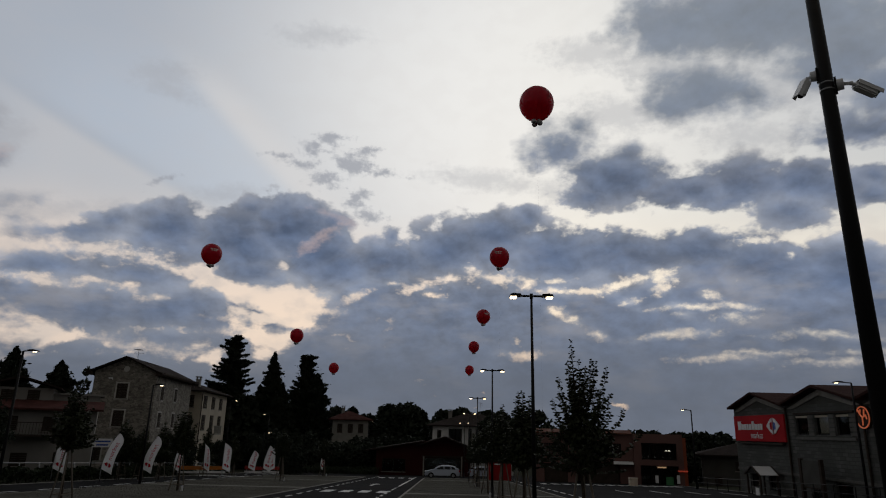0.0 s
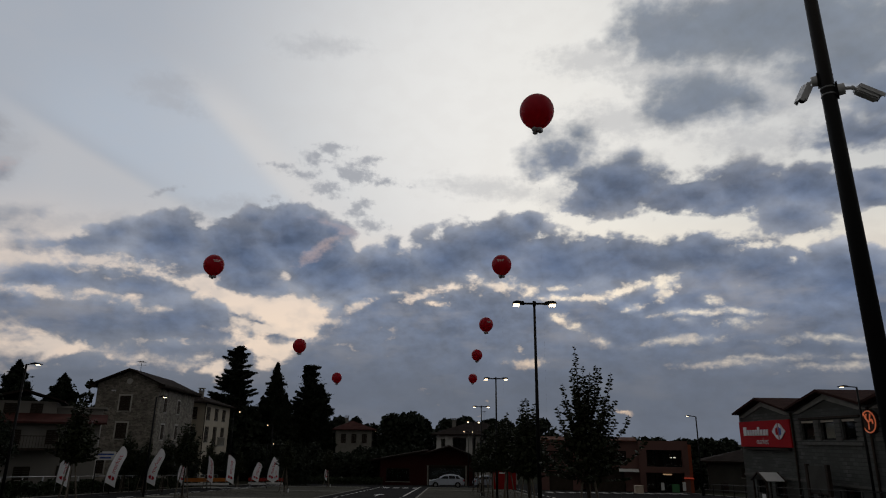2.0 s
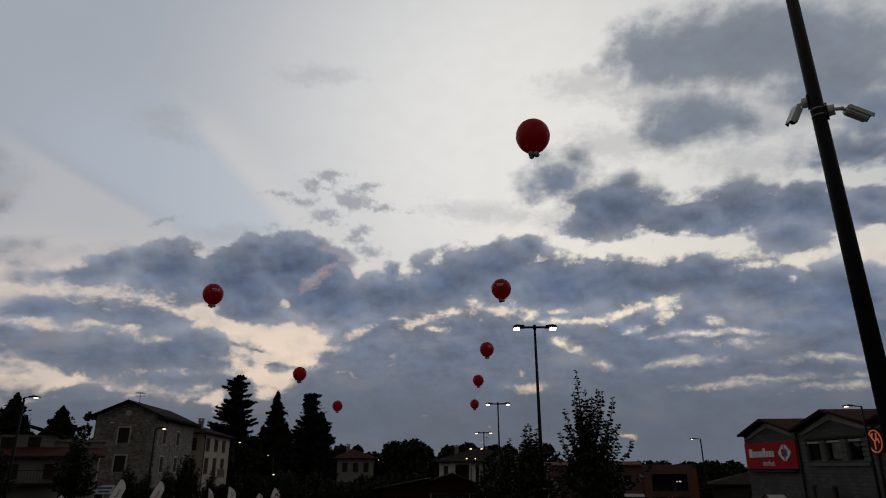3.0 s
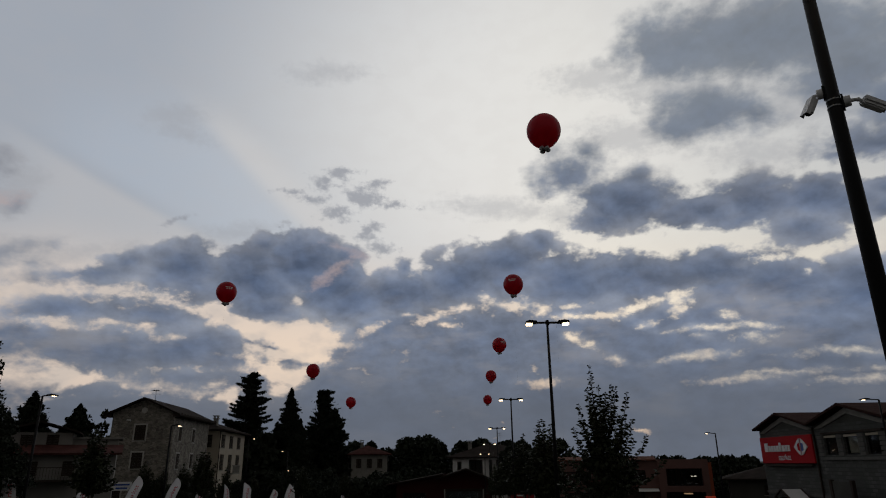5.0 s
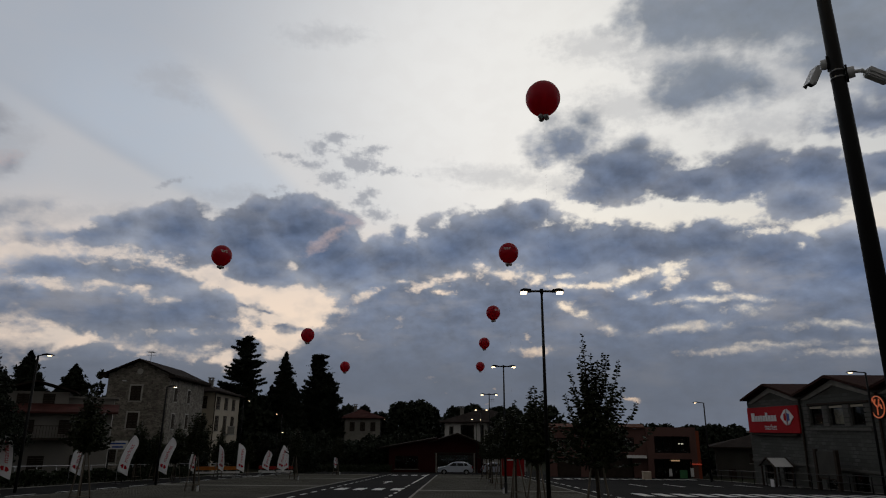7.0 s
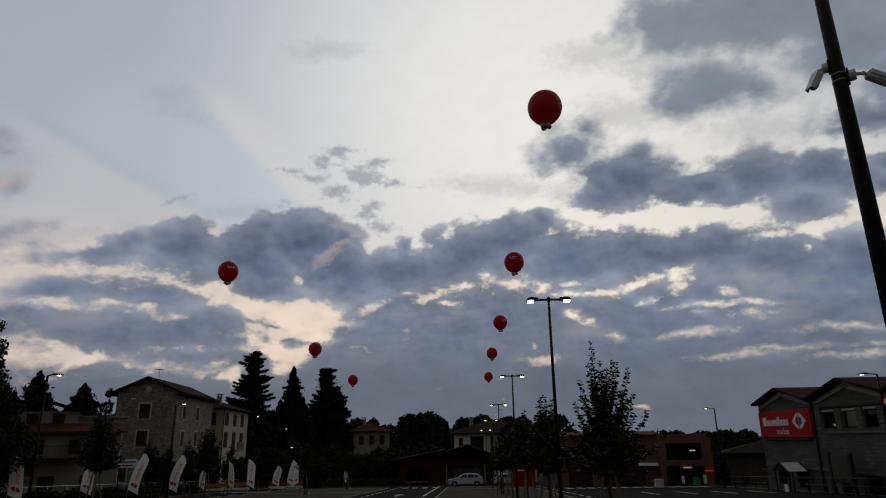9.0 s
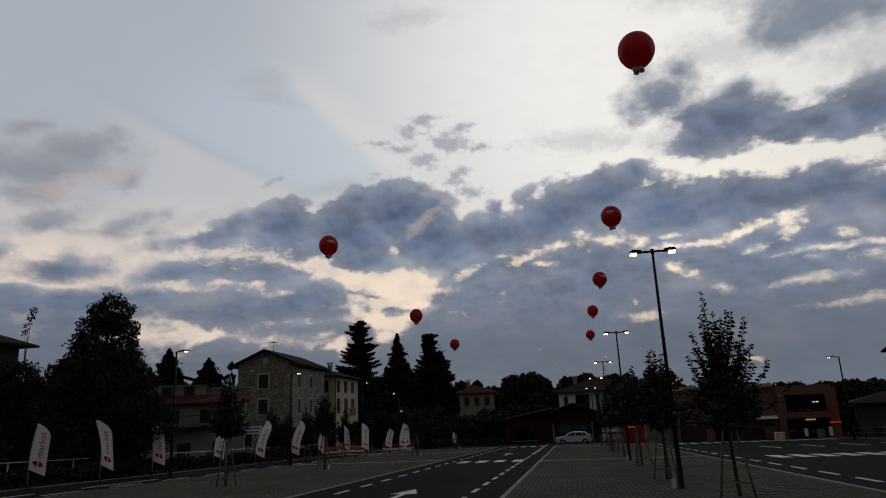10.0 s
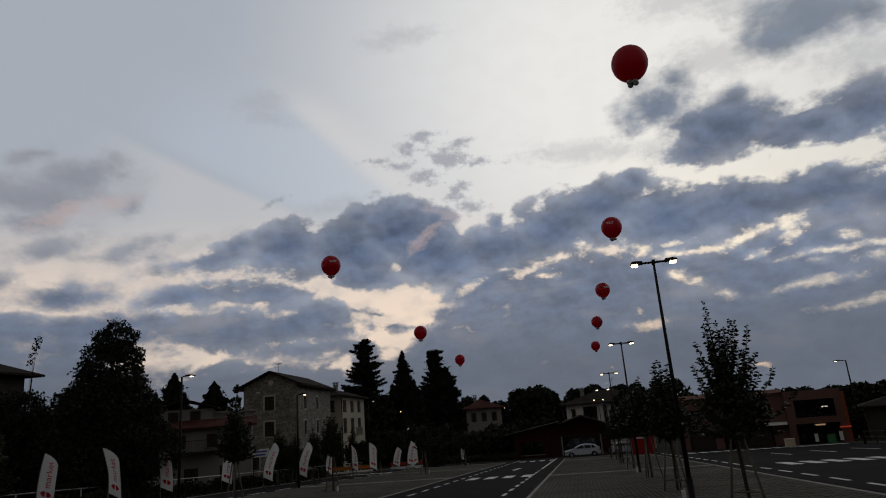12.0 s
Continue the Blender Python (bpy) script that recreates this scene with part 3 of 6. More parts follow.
def bm_lathe(bm, profile, sides=24, at=(0, 0, 0)):
    """A body turned about z from (radius, height) pairs."""
    rings = []
    for r, z in profile:
        if r < 1e-5:
            rings.append([bm.verts.new((at[0], at[1], at[2] + z))])
        else:
            rings.append([bm.verts.new((at[0] + r * math.cos(2 * math.pi * i / sides), at[1] + r * math.sin(2 * math.pi * i / sides), at[2] + z)) for i in range(sides)])
    for lo, hi in zip(rings, rings[1:]):
        for i in range(sides):
            j = (i + 1) % sides
            ring = [lo[i % len(lo)], lo[j % len(lo)], hi[j % len(hi)], hi[i % len(hi)]]
            ring = [v for k, v in enumerate(ring) if v not in ring[:k]]
            if len(ring) > 2:
                bm.faces.new(ring).smooth = True


def bm_prism(bm, outline, depth_a, depth_b, axis="y"):
    """An outline of (u, z) pairs drawn out along y or x."""
    def put(u, w, d):
        return (u, d, w) if axis == "y" else (d, u, w)
    a = [bm.verts.new(put(u, w, depth_a)) for u, w in outline]
    b = [bm.verts.new(put(u, w, depth_b)) for u, w in outline]
    n = len(outline)
    bm.faces.new(a)
    bm.faces.new(b[::-1])
    for i in range(n):
        j = (i + 1) % n
        bm.faces.new((a[j], a[i], b[i], b[j]))


def finish(bm, name, mat, bevel=0.0):
    if bevel:
        bmesh.ops.bevel(bm, geom=bm.edges[:], offset=bevel, segments=2, affect="EDGES", profile=0.6)
    bmesh.ops.recalc_face_normals(bm, faces=bm.faces[:])
    mesh = bpy.data.meshes.new(name)
    bm.to_mesh(mesh)
    bm.free()
    mesh.materials.append(mat)
    return mesh


def part(name, bm, mat, parent=None, label="", bevel=0.0):
    ob = new(name, finish(bm, name, mat, bevel))
    ob.parent = parent
    if label:
        ob["label"] = label
    return ob


def thing(name, label, category, m, group="", kind=""):
    ob = tagged(new(name), label, category, group, kind)
    ob.matrix_world = m
    ob.empty_display_size = 0.2
    return ob


def box_part(name, parent, mat, x0, x1, y0, y1, z0, z1, label="", bevel=0.0):
    bm = bmesh.new()
    bm_box(bm, x0, x1, y0, y1, z0, z1)
    return part(name, bm, mat, parent, label, bevel)


def word_mesh(word, high):
    """Built-in lettering as flat triangles: points (x, y) from the left foot, and faces."""
    curve = bpy.data.curves.new("word", "FONT")
    curve.body, curve.size, curve.resolution_u = word, high, 3
    ob = bpy.data.objects.new("word", curve)
    mesh = bpy.data.meshes.new_from_object(ob)
    points = [(v.co.x, v.co.y) for v in mesh.vertices]
    faces = [tuple(f.vertices) for f in mesh.polygons]
    bpy.data.objects.remove(ob)
    bpy.data.meshes.remove(mesh)
    bpy.data.curves.remove(curve)
    return points, faces


def word_part(name, word, high, put, mat, parent, label):
    """Lettering laid on a surface by put(x, y)."""
    points, faces = word_mesh(word, high)
    mesh = bpy.data.meshes.new(name)
    mesh.from_pydata([put(x, y) for x, y in points], [], faces)
    mesh.materials.append(mat)
    ob = new(name, mesh)
    ob.parent, ob["label"] = parent, label
    return ob


# ---- ground ----
def sheet(name, x0, x1, y0, y1, lift, mat, label, category, thick=0.0):
    """A piece of the sloping ground."""
    cuts = sorted({y0, y1, *[y for y in (-60.0, 105.0) if y0 < y < y1]})
    bm = bmesh.new()
    rows = [[bm.verts.new((x, y, gz(x, y) + lift)) for x in (x0, x1)] for y in cuts]
    for a, b in zip(rows, rows[1:]):
        bm.faces.new((a[0], a[1], b[1], b[0]))
    if thick:
        solid = bmesh.ops.extrude_face_region(bm, geom=bm.faces[:])
        bmesh.ops.translate(bm, verts=[v for v in solid["geom"] if isinstance(v, bmesh.types.BMVert)], vec=(0, 0, -thick))
    return tagged(part(name, bm, mat), label, category, kind="structure")


sheet("ground", -2500, 2500, -2500, 2500, -0.03, SOIL, "dark soil and rough grass round the car park", "ground")
sheet("road", -23.0, 23.0, -60, 104, 0.0, ASPHALT, "dark smooth asphalt of the car park lanes", "road", 0.02)

# parking islands of grass-jointed pavers, edged with kerbs
island_middle = sheet("pavement", -1.88, 6.4, -30, 73.5, 0.012, PAVER_BED, "grey concrete grass pavers of the parking island", "pavement", 0.08)
island_left = sheet("pavement", -17.9, -8.22, -30, 72.0, 0.012, PAVER_BED, "dull grey paved parking island beside the lane", "pavement", 0.08)
for x0, x1, y0, y1 in ((-2.0, -1.88, -30, 73.6), (6.4, 6.52, -30, 73.6), (-8.22, -8.1, -30, 72.1), (-18.02, -17.9, -30, 72.1), (-23.2, -23.0, -60, 104), (23.0, 23.12, -60, 104)):
    sheet("kerb", x0, x1, y0, y1, 0.022, CONCRETE, "pale concrete kerb along the paving", "kerb", 0.10)
for x0, x1, y0, y1 in ((-1.88, 6.4, 36.0, 36.5), (-1.88, 6.4, 63.2, 63.7), (-17.9, -8.22, 40.6, 41.2), (-17.9, -8.22, 71.5, 72.1), (-1.88, 6.4, 73.1, 73.6), (-17.9, -8.22, 56.2, 56.6)):
    sheet("concrete_strip", x0, x1, y0, y1, 0.036, CONCRETE, "pale flush concrete strip across the pavers", "paving strip", 0.05)


def paver_field(owner, x0, x1, y0, y1, pitch, deep, single_until):
    """Square blocks with soil joints: the nearest rows one by one, the rest as one mesh."""
    n, d = pitch * 0.415, deep * 0.41
    verts, faces, top = [], [], 0.03
    block = None
    nx = int((x1 - x0) / pitch)
    count = 0
    for j in range(int((y1 - y0) / deep)):
        y = y0 + (j + 0.5) * deep
        for i in range(nx):
            x = x0 + (i + 0.5) * pitch
            tip = top + random.uniform(-0.005, 0.005)
            if y < single_until and count < 300 and -1.5 < x < 3:
                if block is None:
                    bm = bmesh.new()
                    bm_box(bm, -n, n, -d, d, -0.04, 0.0)
                    for v in bm.verts:
                        if v.co.z > -0.01:
                            v.co.x *= 0.92
                            v.co.y *= 0.92
                    block = finish(bm, "paver", PAVER)
                ob = new("paver", block)
                ob.location = (x, y, gz(x, y) + tip)
                ob.parent = owner
                count += 1
                continue
            k = len(verts)
            g = gz(x, y)
            for zz, q, e in ((-0.03, n, d), (tip, n * 0.92, d * 0.95)):
                verts.extend((x + sx * q, y + sy * e, g + zz - SLOPE * sy * e) for sx, sy in ((-1, -1), (1, -1), (1, 1), (-1, 1)))
            faces.extend([(k + 4, k + 5, k + 6, k + 7), (k, k + 1, k + 5, k + 4), (k + 1, k + 2, k + 6, k + 5), (k + 2, k + 3, k + 7, k + 6), (k + 3, k, k + 4, k + 7)])
    mesh = bpy.data.meshes.new("pavers")
    mesh.from_pydata(verts, [], faces)
    mesh.materials.append(PAVER)
    ob = tagged(new("pavers", mesh), kind="stuff")
    ob.parent = owner


paver_field(island_middle, -1.84, 6.36, 13.2, 35.9, 0.145, 0.30, 19.0)
paver_field(island_middle, -1.84, 6.36, -8.0, 13.1, 0.145, 0.30, -90.0)
paver_field(island_middle, -1.84, 6.36, 36.6, 63.1, 0.145, 0.30, -90.0)
paver_field(island_left, -17.86, -8.26, 12.0, 40.5, 0.145, 0.30, -90.0)
paver_field(island_left, -17.86, -8.26, 41.3, 56.1, 0.145, 0.30, -90.0)

# painted markings
PAINT = {}


def marking(x, y, wide, long, turn=0.0):
    """A painted bar, flush on the asphalt."""
    key = (round(wide, 3), round(long, 3))
    if key not in PAINT:
        bm = bmesh.new()
        bm_box(bm, -wide / 2, wide / 2, -long / 2, long / 2, -0.004, 0.004)
        PAINT[key] = finish(bm, "marking", ROAD_PAINT)
    ob = new("marking", PAINT[key])
    ob.matrix_world = Matrix.Translation((x, y, gz(x, y) + 0.003)) @ pose(0, 0, 0, -math.degrees(math.atan(SLOPE)), 0, turn)
    ob.parent = road
    return ob


road = bpy.data.objects["road"]
for k in range(-2, 34):
    y = 19.7 + 2.45 * (k - 0)
    if y < 78:
        marking(-7.1, y, 0.13, 1.15)
        if y < 45 or y > 60:
            marking(-2.95, y - 0.5, 0.13, 1.15)
marking(-2.95, 62.0, 0.13, 30.0)
for k in range(-4, 24):
    marking(7.5, 19.8 + 2.8 * k, 0.13, 1.5)
for k in range(-3, 16):
    marking(-18.8, 25.7 + 3.6 * k, 0.13, 2.0)
marking(-19.9, 27.0, 0.14, 5.0)
marking(-19.9, 20.0, 0.14, 4.0)
for k in range(4):
    marking(-6.3 + k * 1.02, 38.0, 0.55, 2.4)
    marking(-6.3 + k * 1.02, 71.0, 0.55, 2.4)
for k in range(13):
    marking(9.3 + k * 1.0, 34.0, 0.55, 2.6)
    marking(9.3 + k * 1.0, 62.0, 0.55, 2.6)
for k in range(5):
    marking(-22.2 + k * 0.9, 63.0, 0.5, 2.4)
    marking(-22.2 + k * 0.9, 78.0, 0.5, 2.4)
for k in range(7):
    marking(12.5 + k * 2.5, 47.0, 0.12, 4.5)
for x, y in ((-4.9, 17.2), (-4.9, 48.5)):
    marking(x, y, 0.16, 2.8)
    head = bmesh.new()
    bm_prism(head, [(-0.38, 0), (0.38, 0), (0, 1.5)], -0.004, 0.004, "y")
    bmesh.ops.rotate(head, verts=head.verts[:], cent=(0, 0, 0), matrix=Matrix.Rotation(radians(-90), 3, "X"))
    ob = part("marking", head, ROAD_PAINT)
    ob.matrix_world = Matrix.Translation((x, y + 1.4, gz(x, y + 1.4) + 0.003)) @ pose(0, 0, 0, -math.degrees(math.atan(SLOPE)))
    ob.parent = road

# ---- plants ----
def leaf_mesh(name, points, size, mat, rng, flat=0.0, long=1.6):
    """Many small folded leaves, one at each point; flat: how level they lie."""
    pts = np.asarray(points, dtype=float)
    n = len(pts)
    a = rng.normal(size=(n, 3))
    a[:, 2] *= 1 - flat
    a /= np.linalg.norm(a, axis=1)[:, None]
    b = rng.normal(size=(n, 3))
    b[:, 2] *= 1 - flat
    b -= (a * b).sum(1)[:, None] * a
    b /= np.linalg.norm(b, axis=1)[:, None]
    s = size * rng.uniform(0.6, 1.3, size=(n, 1))
    up = np.cross(a, b)
    verts = np.empty((n * 4, 3))
    verts[0::4] = pts - a * s * long / 2
    verts[1::4] = pts + b * s / 2 + up * s * 0.15
    verts[2::4] = pts + a * s * long / 2
    verts[3::4] = pts - b * s / 2 + up * s * 0.15
    k = np.arange(n) * 4
    faces = np.concatenate([np.stack([k, k + 1, k + 2], 1), np.stack([k, k + 2, k + 3], 1)])
    mesh = bpy.data.meshes.new(name)
    mesh.from_pydata(verts.tolist(), [], faces.tolist())
    mesh.materials.append(mat)
    return mesh


def leaf_part(name, parent, *args, **more):
    ob = new(name, leaf_mesh(name, *args, **more))
    ob.parent = parent
    return ob


def limb(bm, path, r0, r1, sides=6):
    for k, (a, b) in enumerate(zip(path, path[1:])):
        n = len(path) - 1
        bm_tube(bm, a, b, r0 + (r1 - r0) * k / n, r0 + (r1 - r0) * (k + 1) / n, sides, caps=False)


def twig_leaf_mesh(name, rows, mat, rng):
    """Leaves that grow from a twig: rows of base point, growing direction, length."""
    base = np.array([r[0] for r in rows], dtype=float)
    way = np.array([r[1] for r in rows], dtype=float)
    way /= np.linalg.norm(way, axis=1)[:, None]
    long = np.array([r[2] for r in rows])[:, None]
    side = np.cross(way, rng.normal(size=way.shape))
    side /= np.linalg.norm(side, axis=1)[:, None]
    sag = np.array((0, 0, -1.0)) * long
    n = len(rows)
    verts = np.empty((n * 6, 3))
    verts[0::6] = base
    verts[1::6] = base + way * long * 0.35 + side * long * 0.29 + sag * 0.02
    verts[2::6] = base + way * long * 0.72 + side * long * 0.23 - sag * -0.10
    verts[3::6] = base + way * long + sag * 0.24
    verts[4::6] = base + way * long * 0.72 - side * long * 0.23 - sag * -0.10
    verts[5::6] = base + way * long * 0.35 - side * long * 0.29 + sag * 0.02
    k = np.arange(n) * 6
    faces = np.concatenate([np.stack([k, k + 1, k + 5], 1), np.stack([k + 1, k + 2, k + 5], 1), np.stack([k + 2, k + 4, k + 5], 1), np.stack([k + 2, k + 3, k + 4], 1)])
    mesh = bpy.data.meshes.new(name)
    mesh.from_pydata(verts.tolist(), [], faces.tolist())
    mesh.materials.append(mat)
    return mesh


PLAIN_SPIRES = ((0.0, 1.0), (0.07, 0.88), (-0.08, 0.84), (0.14, 0.70), (-0.15, 0.66))


def young_tree(seed, high, m, label, spires=PLAIN_SPIRES, shoots=44, filler=2000, leaf=0.135, foot=0.31):
    """A planted sapling with a leader and upright shoots, tied to three stakes. spires: sideways reach and top, as shares of the height."""
    rng = np.random.default_rng(seed)
    tree = thing("young_tree", label, "tree", m, "planted trees")
    bm = bmesh.new()
    lean = spires[0][0] * high
    axis = [Vector((lean * (k / 8) ** 2 + rng.normal() * 0.01, rng.normal() * 0.012, high * 0.9 * k / 8)) for k in range(9)]
    limb(bm, axis, 0.045, 0.008, 8)
    leaves = []

    def shoot(z0, out, reach, top, thin=0.012):
        """One twig that swings out and then climbs, with leaves in pairs along it."""
        foot = axis[min(8, int(z0 / (high * 0.9) * 8))]
        base = Vector((foot.x, foot.y, z0))
        goal = Vector((out.x * reach, out.y * reach, top))
        elbow = Vector((base.x + (goal.x - base.x) * 0.75, base.y + (goal.y - base.y) * 0.75, base.z + (goal.z - base.z) * 0.35))
        at = lambda u: base * (1 - u) ** 2 + elbow * 2 * u * (1 - u) + goal * u * u
        limb(bm, [at(u) for u in (0, 0.2, 0.4, 0.6, 0.8, 1.0)], thin, 0.003, 5)
        count = max(4, int((goal - base).length / 0.046))
        turn = rng.uniform(0, 6.28)
        for i in range(count):
            u = 0.18 + 0.82 * (i + rng.uniform(-0.2, 0.2)) / count
            p, up = at(u), (at(min(1.0, u + 0.05)) - at(u - 0.05)).normalized()
            turn += 1.57 + rng.normal() * 0.3
            for half in (0.0, math.pi):
                if rng.uniform() < 0.10:
                    continue
                flat_out = Vector((math.cos(turn + half), math.sin(turn + half), 0))
                way = flat_out + up * rng.uniform(0.2, 0.7)
                leaves.append((p, way, leaf * rng.uniform(0.75, 1.2) * (0.75 if u > 0.93 else 1.0)))

    for k, (dx, top) in enumerate(spires):
        z0 = high * (0.52 if k == 0 else foot - 0.01 + 0.42 * max(0.0, top - 0.45))
        shoot(z0, Vector((1 if dx > 0 else -1, rng.normal() * 0.25, 0)), abs(dx) * high, high * top, 0.016)
    for k in range(shoots):
        share = k / (shoots - 1)
        z0 = high * (foot + 0.26 * share)
        turn = k * 2.4 + rng.uniform(-0.3, 0.3)
        reach = high * (0.05 + 0.20 * (1 - share) ** 0.8) * rng.uniform(0.6, 1.1)
        shoot(z0, Vector((math.cos(turn), math.sin(turn), 0)), reach, z0 + high * (0.05 + 0.24 * share) * rng.uniform(0.5, 1.3))
    # the dense inner crown
    for i in range(filler):
        d = rng.normal(size=3)
        d *= rng.uniform(0, 1) ** 0.4 / np.linalg.norm(d)
        wide = 0.15 * (1.0 - 0.45 * max(0.0, d[2]))
        leaves.append((Vector((d[0] * wide * high, d[1] * wide * high, high * (0.16 + foot + 0.17 * d[2]))), Vector(rng.normal(size=3).tolist()), leaf * rng.uniform(0.7, 1.2)))
    part("trunk", bm, BARK, tree)
    crown = new("crown", twig_leaf_mesh("crown", leaves, LEAF, rng))
    crown.parent = tree
    for k in range(3):
        a = k * 2.094 + 0.4 + seed
        bm = bmesh.new()
        bm_tube(bm, (0.42 * math.cos(a), 0.42 * math.sin(a), -0.05), (0.10 * math.cos(a), 0.10 * math.sin(a), 1.75), 0.028, 0.026, 7)
        part("stake", bm, STAKE, tree, "thin wooden stake")
    bm = bmesh.new()
    for k in range(3):
        a, b = k * 2.094 + 0.4 + seed, (k + 1) * 2.094 + 0.4 + seed
        bm_tube(bm, (0.36 * math.cos(a), 0.36 * math.sin(a), 0.32), (0.36 * math.cos(b), 0.36 * math.sin(b), 0.32), 0.018, 0.018, 6)
    part("brace", bm, STAKE, tree, "wooden cross brace between the stakes")
    return tree


def needle_tree(name, label, m, high, reach, style, seed):
    """Conifers: cedar with level pads, spruce with drooping tiers, column cypress."""
    rng = np.random.default_rng(seed)
    tree = thing(name, label, "tree", m)
    bm = bmesh.new()
    limb(bm, [Vector((0, 0, -0.3)), Vector((0, 0, high * 0.5)), Vector((0, 0, high * 0.97))], high * 0.022, high * 0.003, 8)
    tufts = []
    tiers = {"cedar": 19, "spruce": 34, "column": 30, "pad": 17}[style]
    for k in range(tiers):
        share = k / (tiers - 1)
        z = high * (0.12 + 0.87 * share)
        if style == "cedar":
            r = min(1.0, 0.12 + 1.25 * (1 - share) ** 0.65) * reach
            arms, droop, thick = 13, 0.16, 0.20
        elif style == "spruce":
            r = reach * (1 - share) ** 0.9 * rng.uniform(0.85, 1.12) + 0.10
            arms, droop, thick = 12, -0.16, 0.16
        elif style == "pad":
            r = reach * (0.78 + 0.22 * math.sin(share * 9 + seed)) * (1.0 if share < 0.8 else 0.72) * rng.uniform(0.75, 1.1)
            arms, droop, thick = 14, 0.14, 0.24
        else:
            r = reach * min(1.0, (1 - share) * 2.2 + 0.12) * rng.uniform(0.85, 1.08)
            arms, droop, thick = 9, 0.25, 0.30
        for i in range(arms):
            turn = rng.uniform(0, 6.283)
            length = r * rng.uniform(0.6, 1.15)
            out = Vector((math.cos(turn), math.sin(turn), 0))
            across = Vector((-out.y, out.x, 0))
            root = Vector((0, 0, min(high * 0.985, z + rng.uniform(-1.0, 1.0) * high * 1.0 / tiers)))
            # the bough sags, then lifts its tip
            at = lambda u: root + out * length * u + Vector((0, 0, length * (droop * u - 0.20 * u * (1 - u))))
            limb(bm, [at(0), at(0.5), at(1.0)], 0.05, 0.012, 4)
            for j in range(int(50 + 62 * length)):
                u = rng.uniform(0.08, 1.0) ** 0.8
                spread = 0.30 * length * (1.05 - u) ** 0.7 * max(-1.8, min(1.8, rng.normal()))
                tufts.append(list(at(u) + across * spread * 0.6 + Vector((0, 0, rng.normal() * thick * (1.25 - u) - abs(spread) * 0.10))))
    # the inner boughs close the middle of the crown
    for j in range(int(high * 130)):
        share = rng.uniform(0.0, 0.93)
        d = rng.normal(size=2) * reach * 0.30 * (1 - share * (0.3 if style in ("pad", "column") else 0.85))
        tufts.append([d[0], d[1], high * (0.1 + 0.88 * share)])
    part("trunk", bm, BARK, tree)
    leaf_part("crown", tree, tufts, 0.19, NEEDLE, rng, 0.45 if style in ("cedar", "pad") else 0.15, long=2.6)
    return tree


def broad_tree(name, label, m, lobes, size, count, seed, mat, trunk=0.22, kind="", category="tree"):
    """A leafy tree whose crown is a heap of uneven lobes: x, y, z, radius."""
    rng = np.random.default_rng(seed)
    tree = thing(name, label, category, m, kind=kind)
    bm = bmesh.new()
    pts = []
    weight = [l[3] ** 2 for l in lobes]
    for x, y, z, r in lobes:
        limb(bm, [Vector((0, 0, -0.2)), Vector((x * 0.3, y * 0.3, z * 0.5)), Vector((x, y, z))], trunk, trunk * 0.2, 6)
        n = int(count * r * r / sum(weight))
        d = rng.normal(size=(n, 3))
        d /= np.linalg.norm(d, axis=1)[:, None]
        rough = 1 + 0.22 * np.sin(d[:, 0] * 5 + x) * np.sin(d[:, 2] * 6 + z) + rng.normal(size=n) * 0.07
        pts.extend((np.array((x, y, z)) + d * (r * rough * rng.uniform(0.55, 1.0, size=n) ** 0.4)[:, None]).tolist())
    part("trunk", bm, BARK, tree)
    leaf_part("crown", tree, pts, size, mat, rng)
    return tree

# ---- house kit ----
def wall_boxes(bm, run, z0, z1, thick, holes, put):
    """A wall of solid strips round its openings; put maps (along, depth, height) to a point."""
    us = sorted({0.0, run, *[h[0] for h in holes], *[h[1] for h in holes]})
    zs = sorted({z0, z1, *[h[2] for h in holes], *[h[3] for h in holes]})
    for a, b in zip(us, us[1:]):
        low = None
        for c, d in zip(zs, zs[1:]):
            open_here = any(h[0] < (a + b) / 2 < h[1] and h[2] < (c + d) / 2 < h[3] for h in holes)
            if not open_here and low is None:
                low = c
            if low is not None and (open_here or d == z1):
                top = c if open_here else d
                v = bm_box(bm, a, b, 0, thick, low, top)
                for q in v:
                    q.co = put(*q.co)
                low = None
    bmesh.ops.remove_doubles(bm, verts=bm.verts[:], dist=1e-4)


def house_wall(house, name, mat, run, z0, z1, holes, put, thick=0.3):
    bm = bmesh.new()
    wall_boxes(bm, run, z0, z1, thick, holes, put)
    return part(name, bm, mat, house)


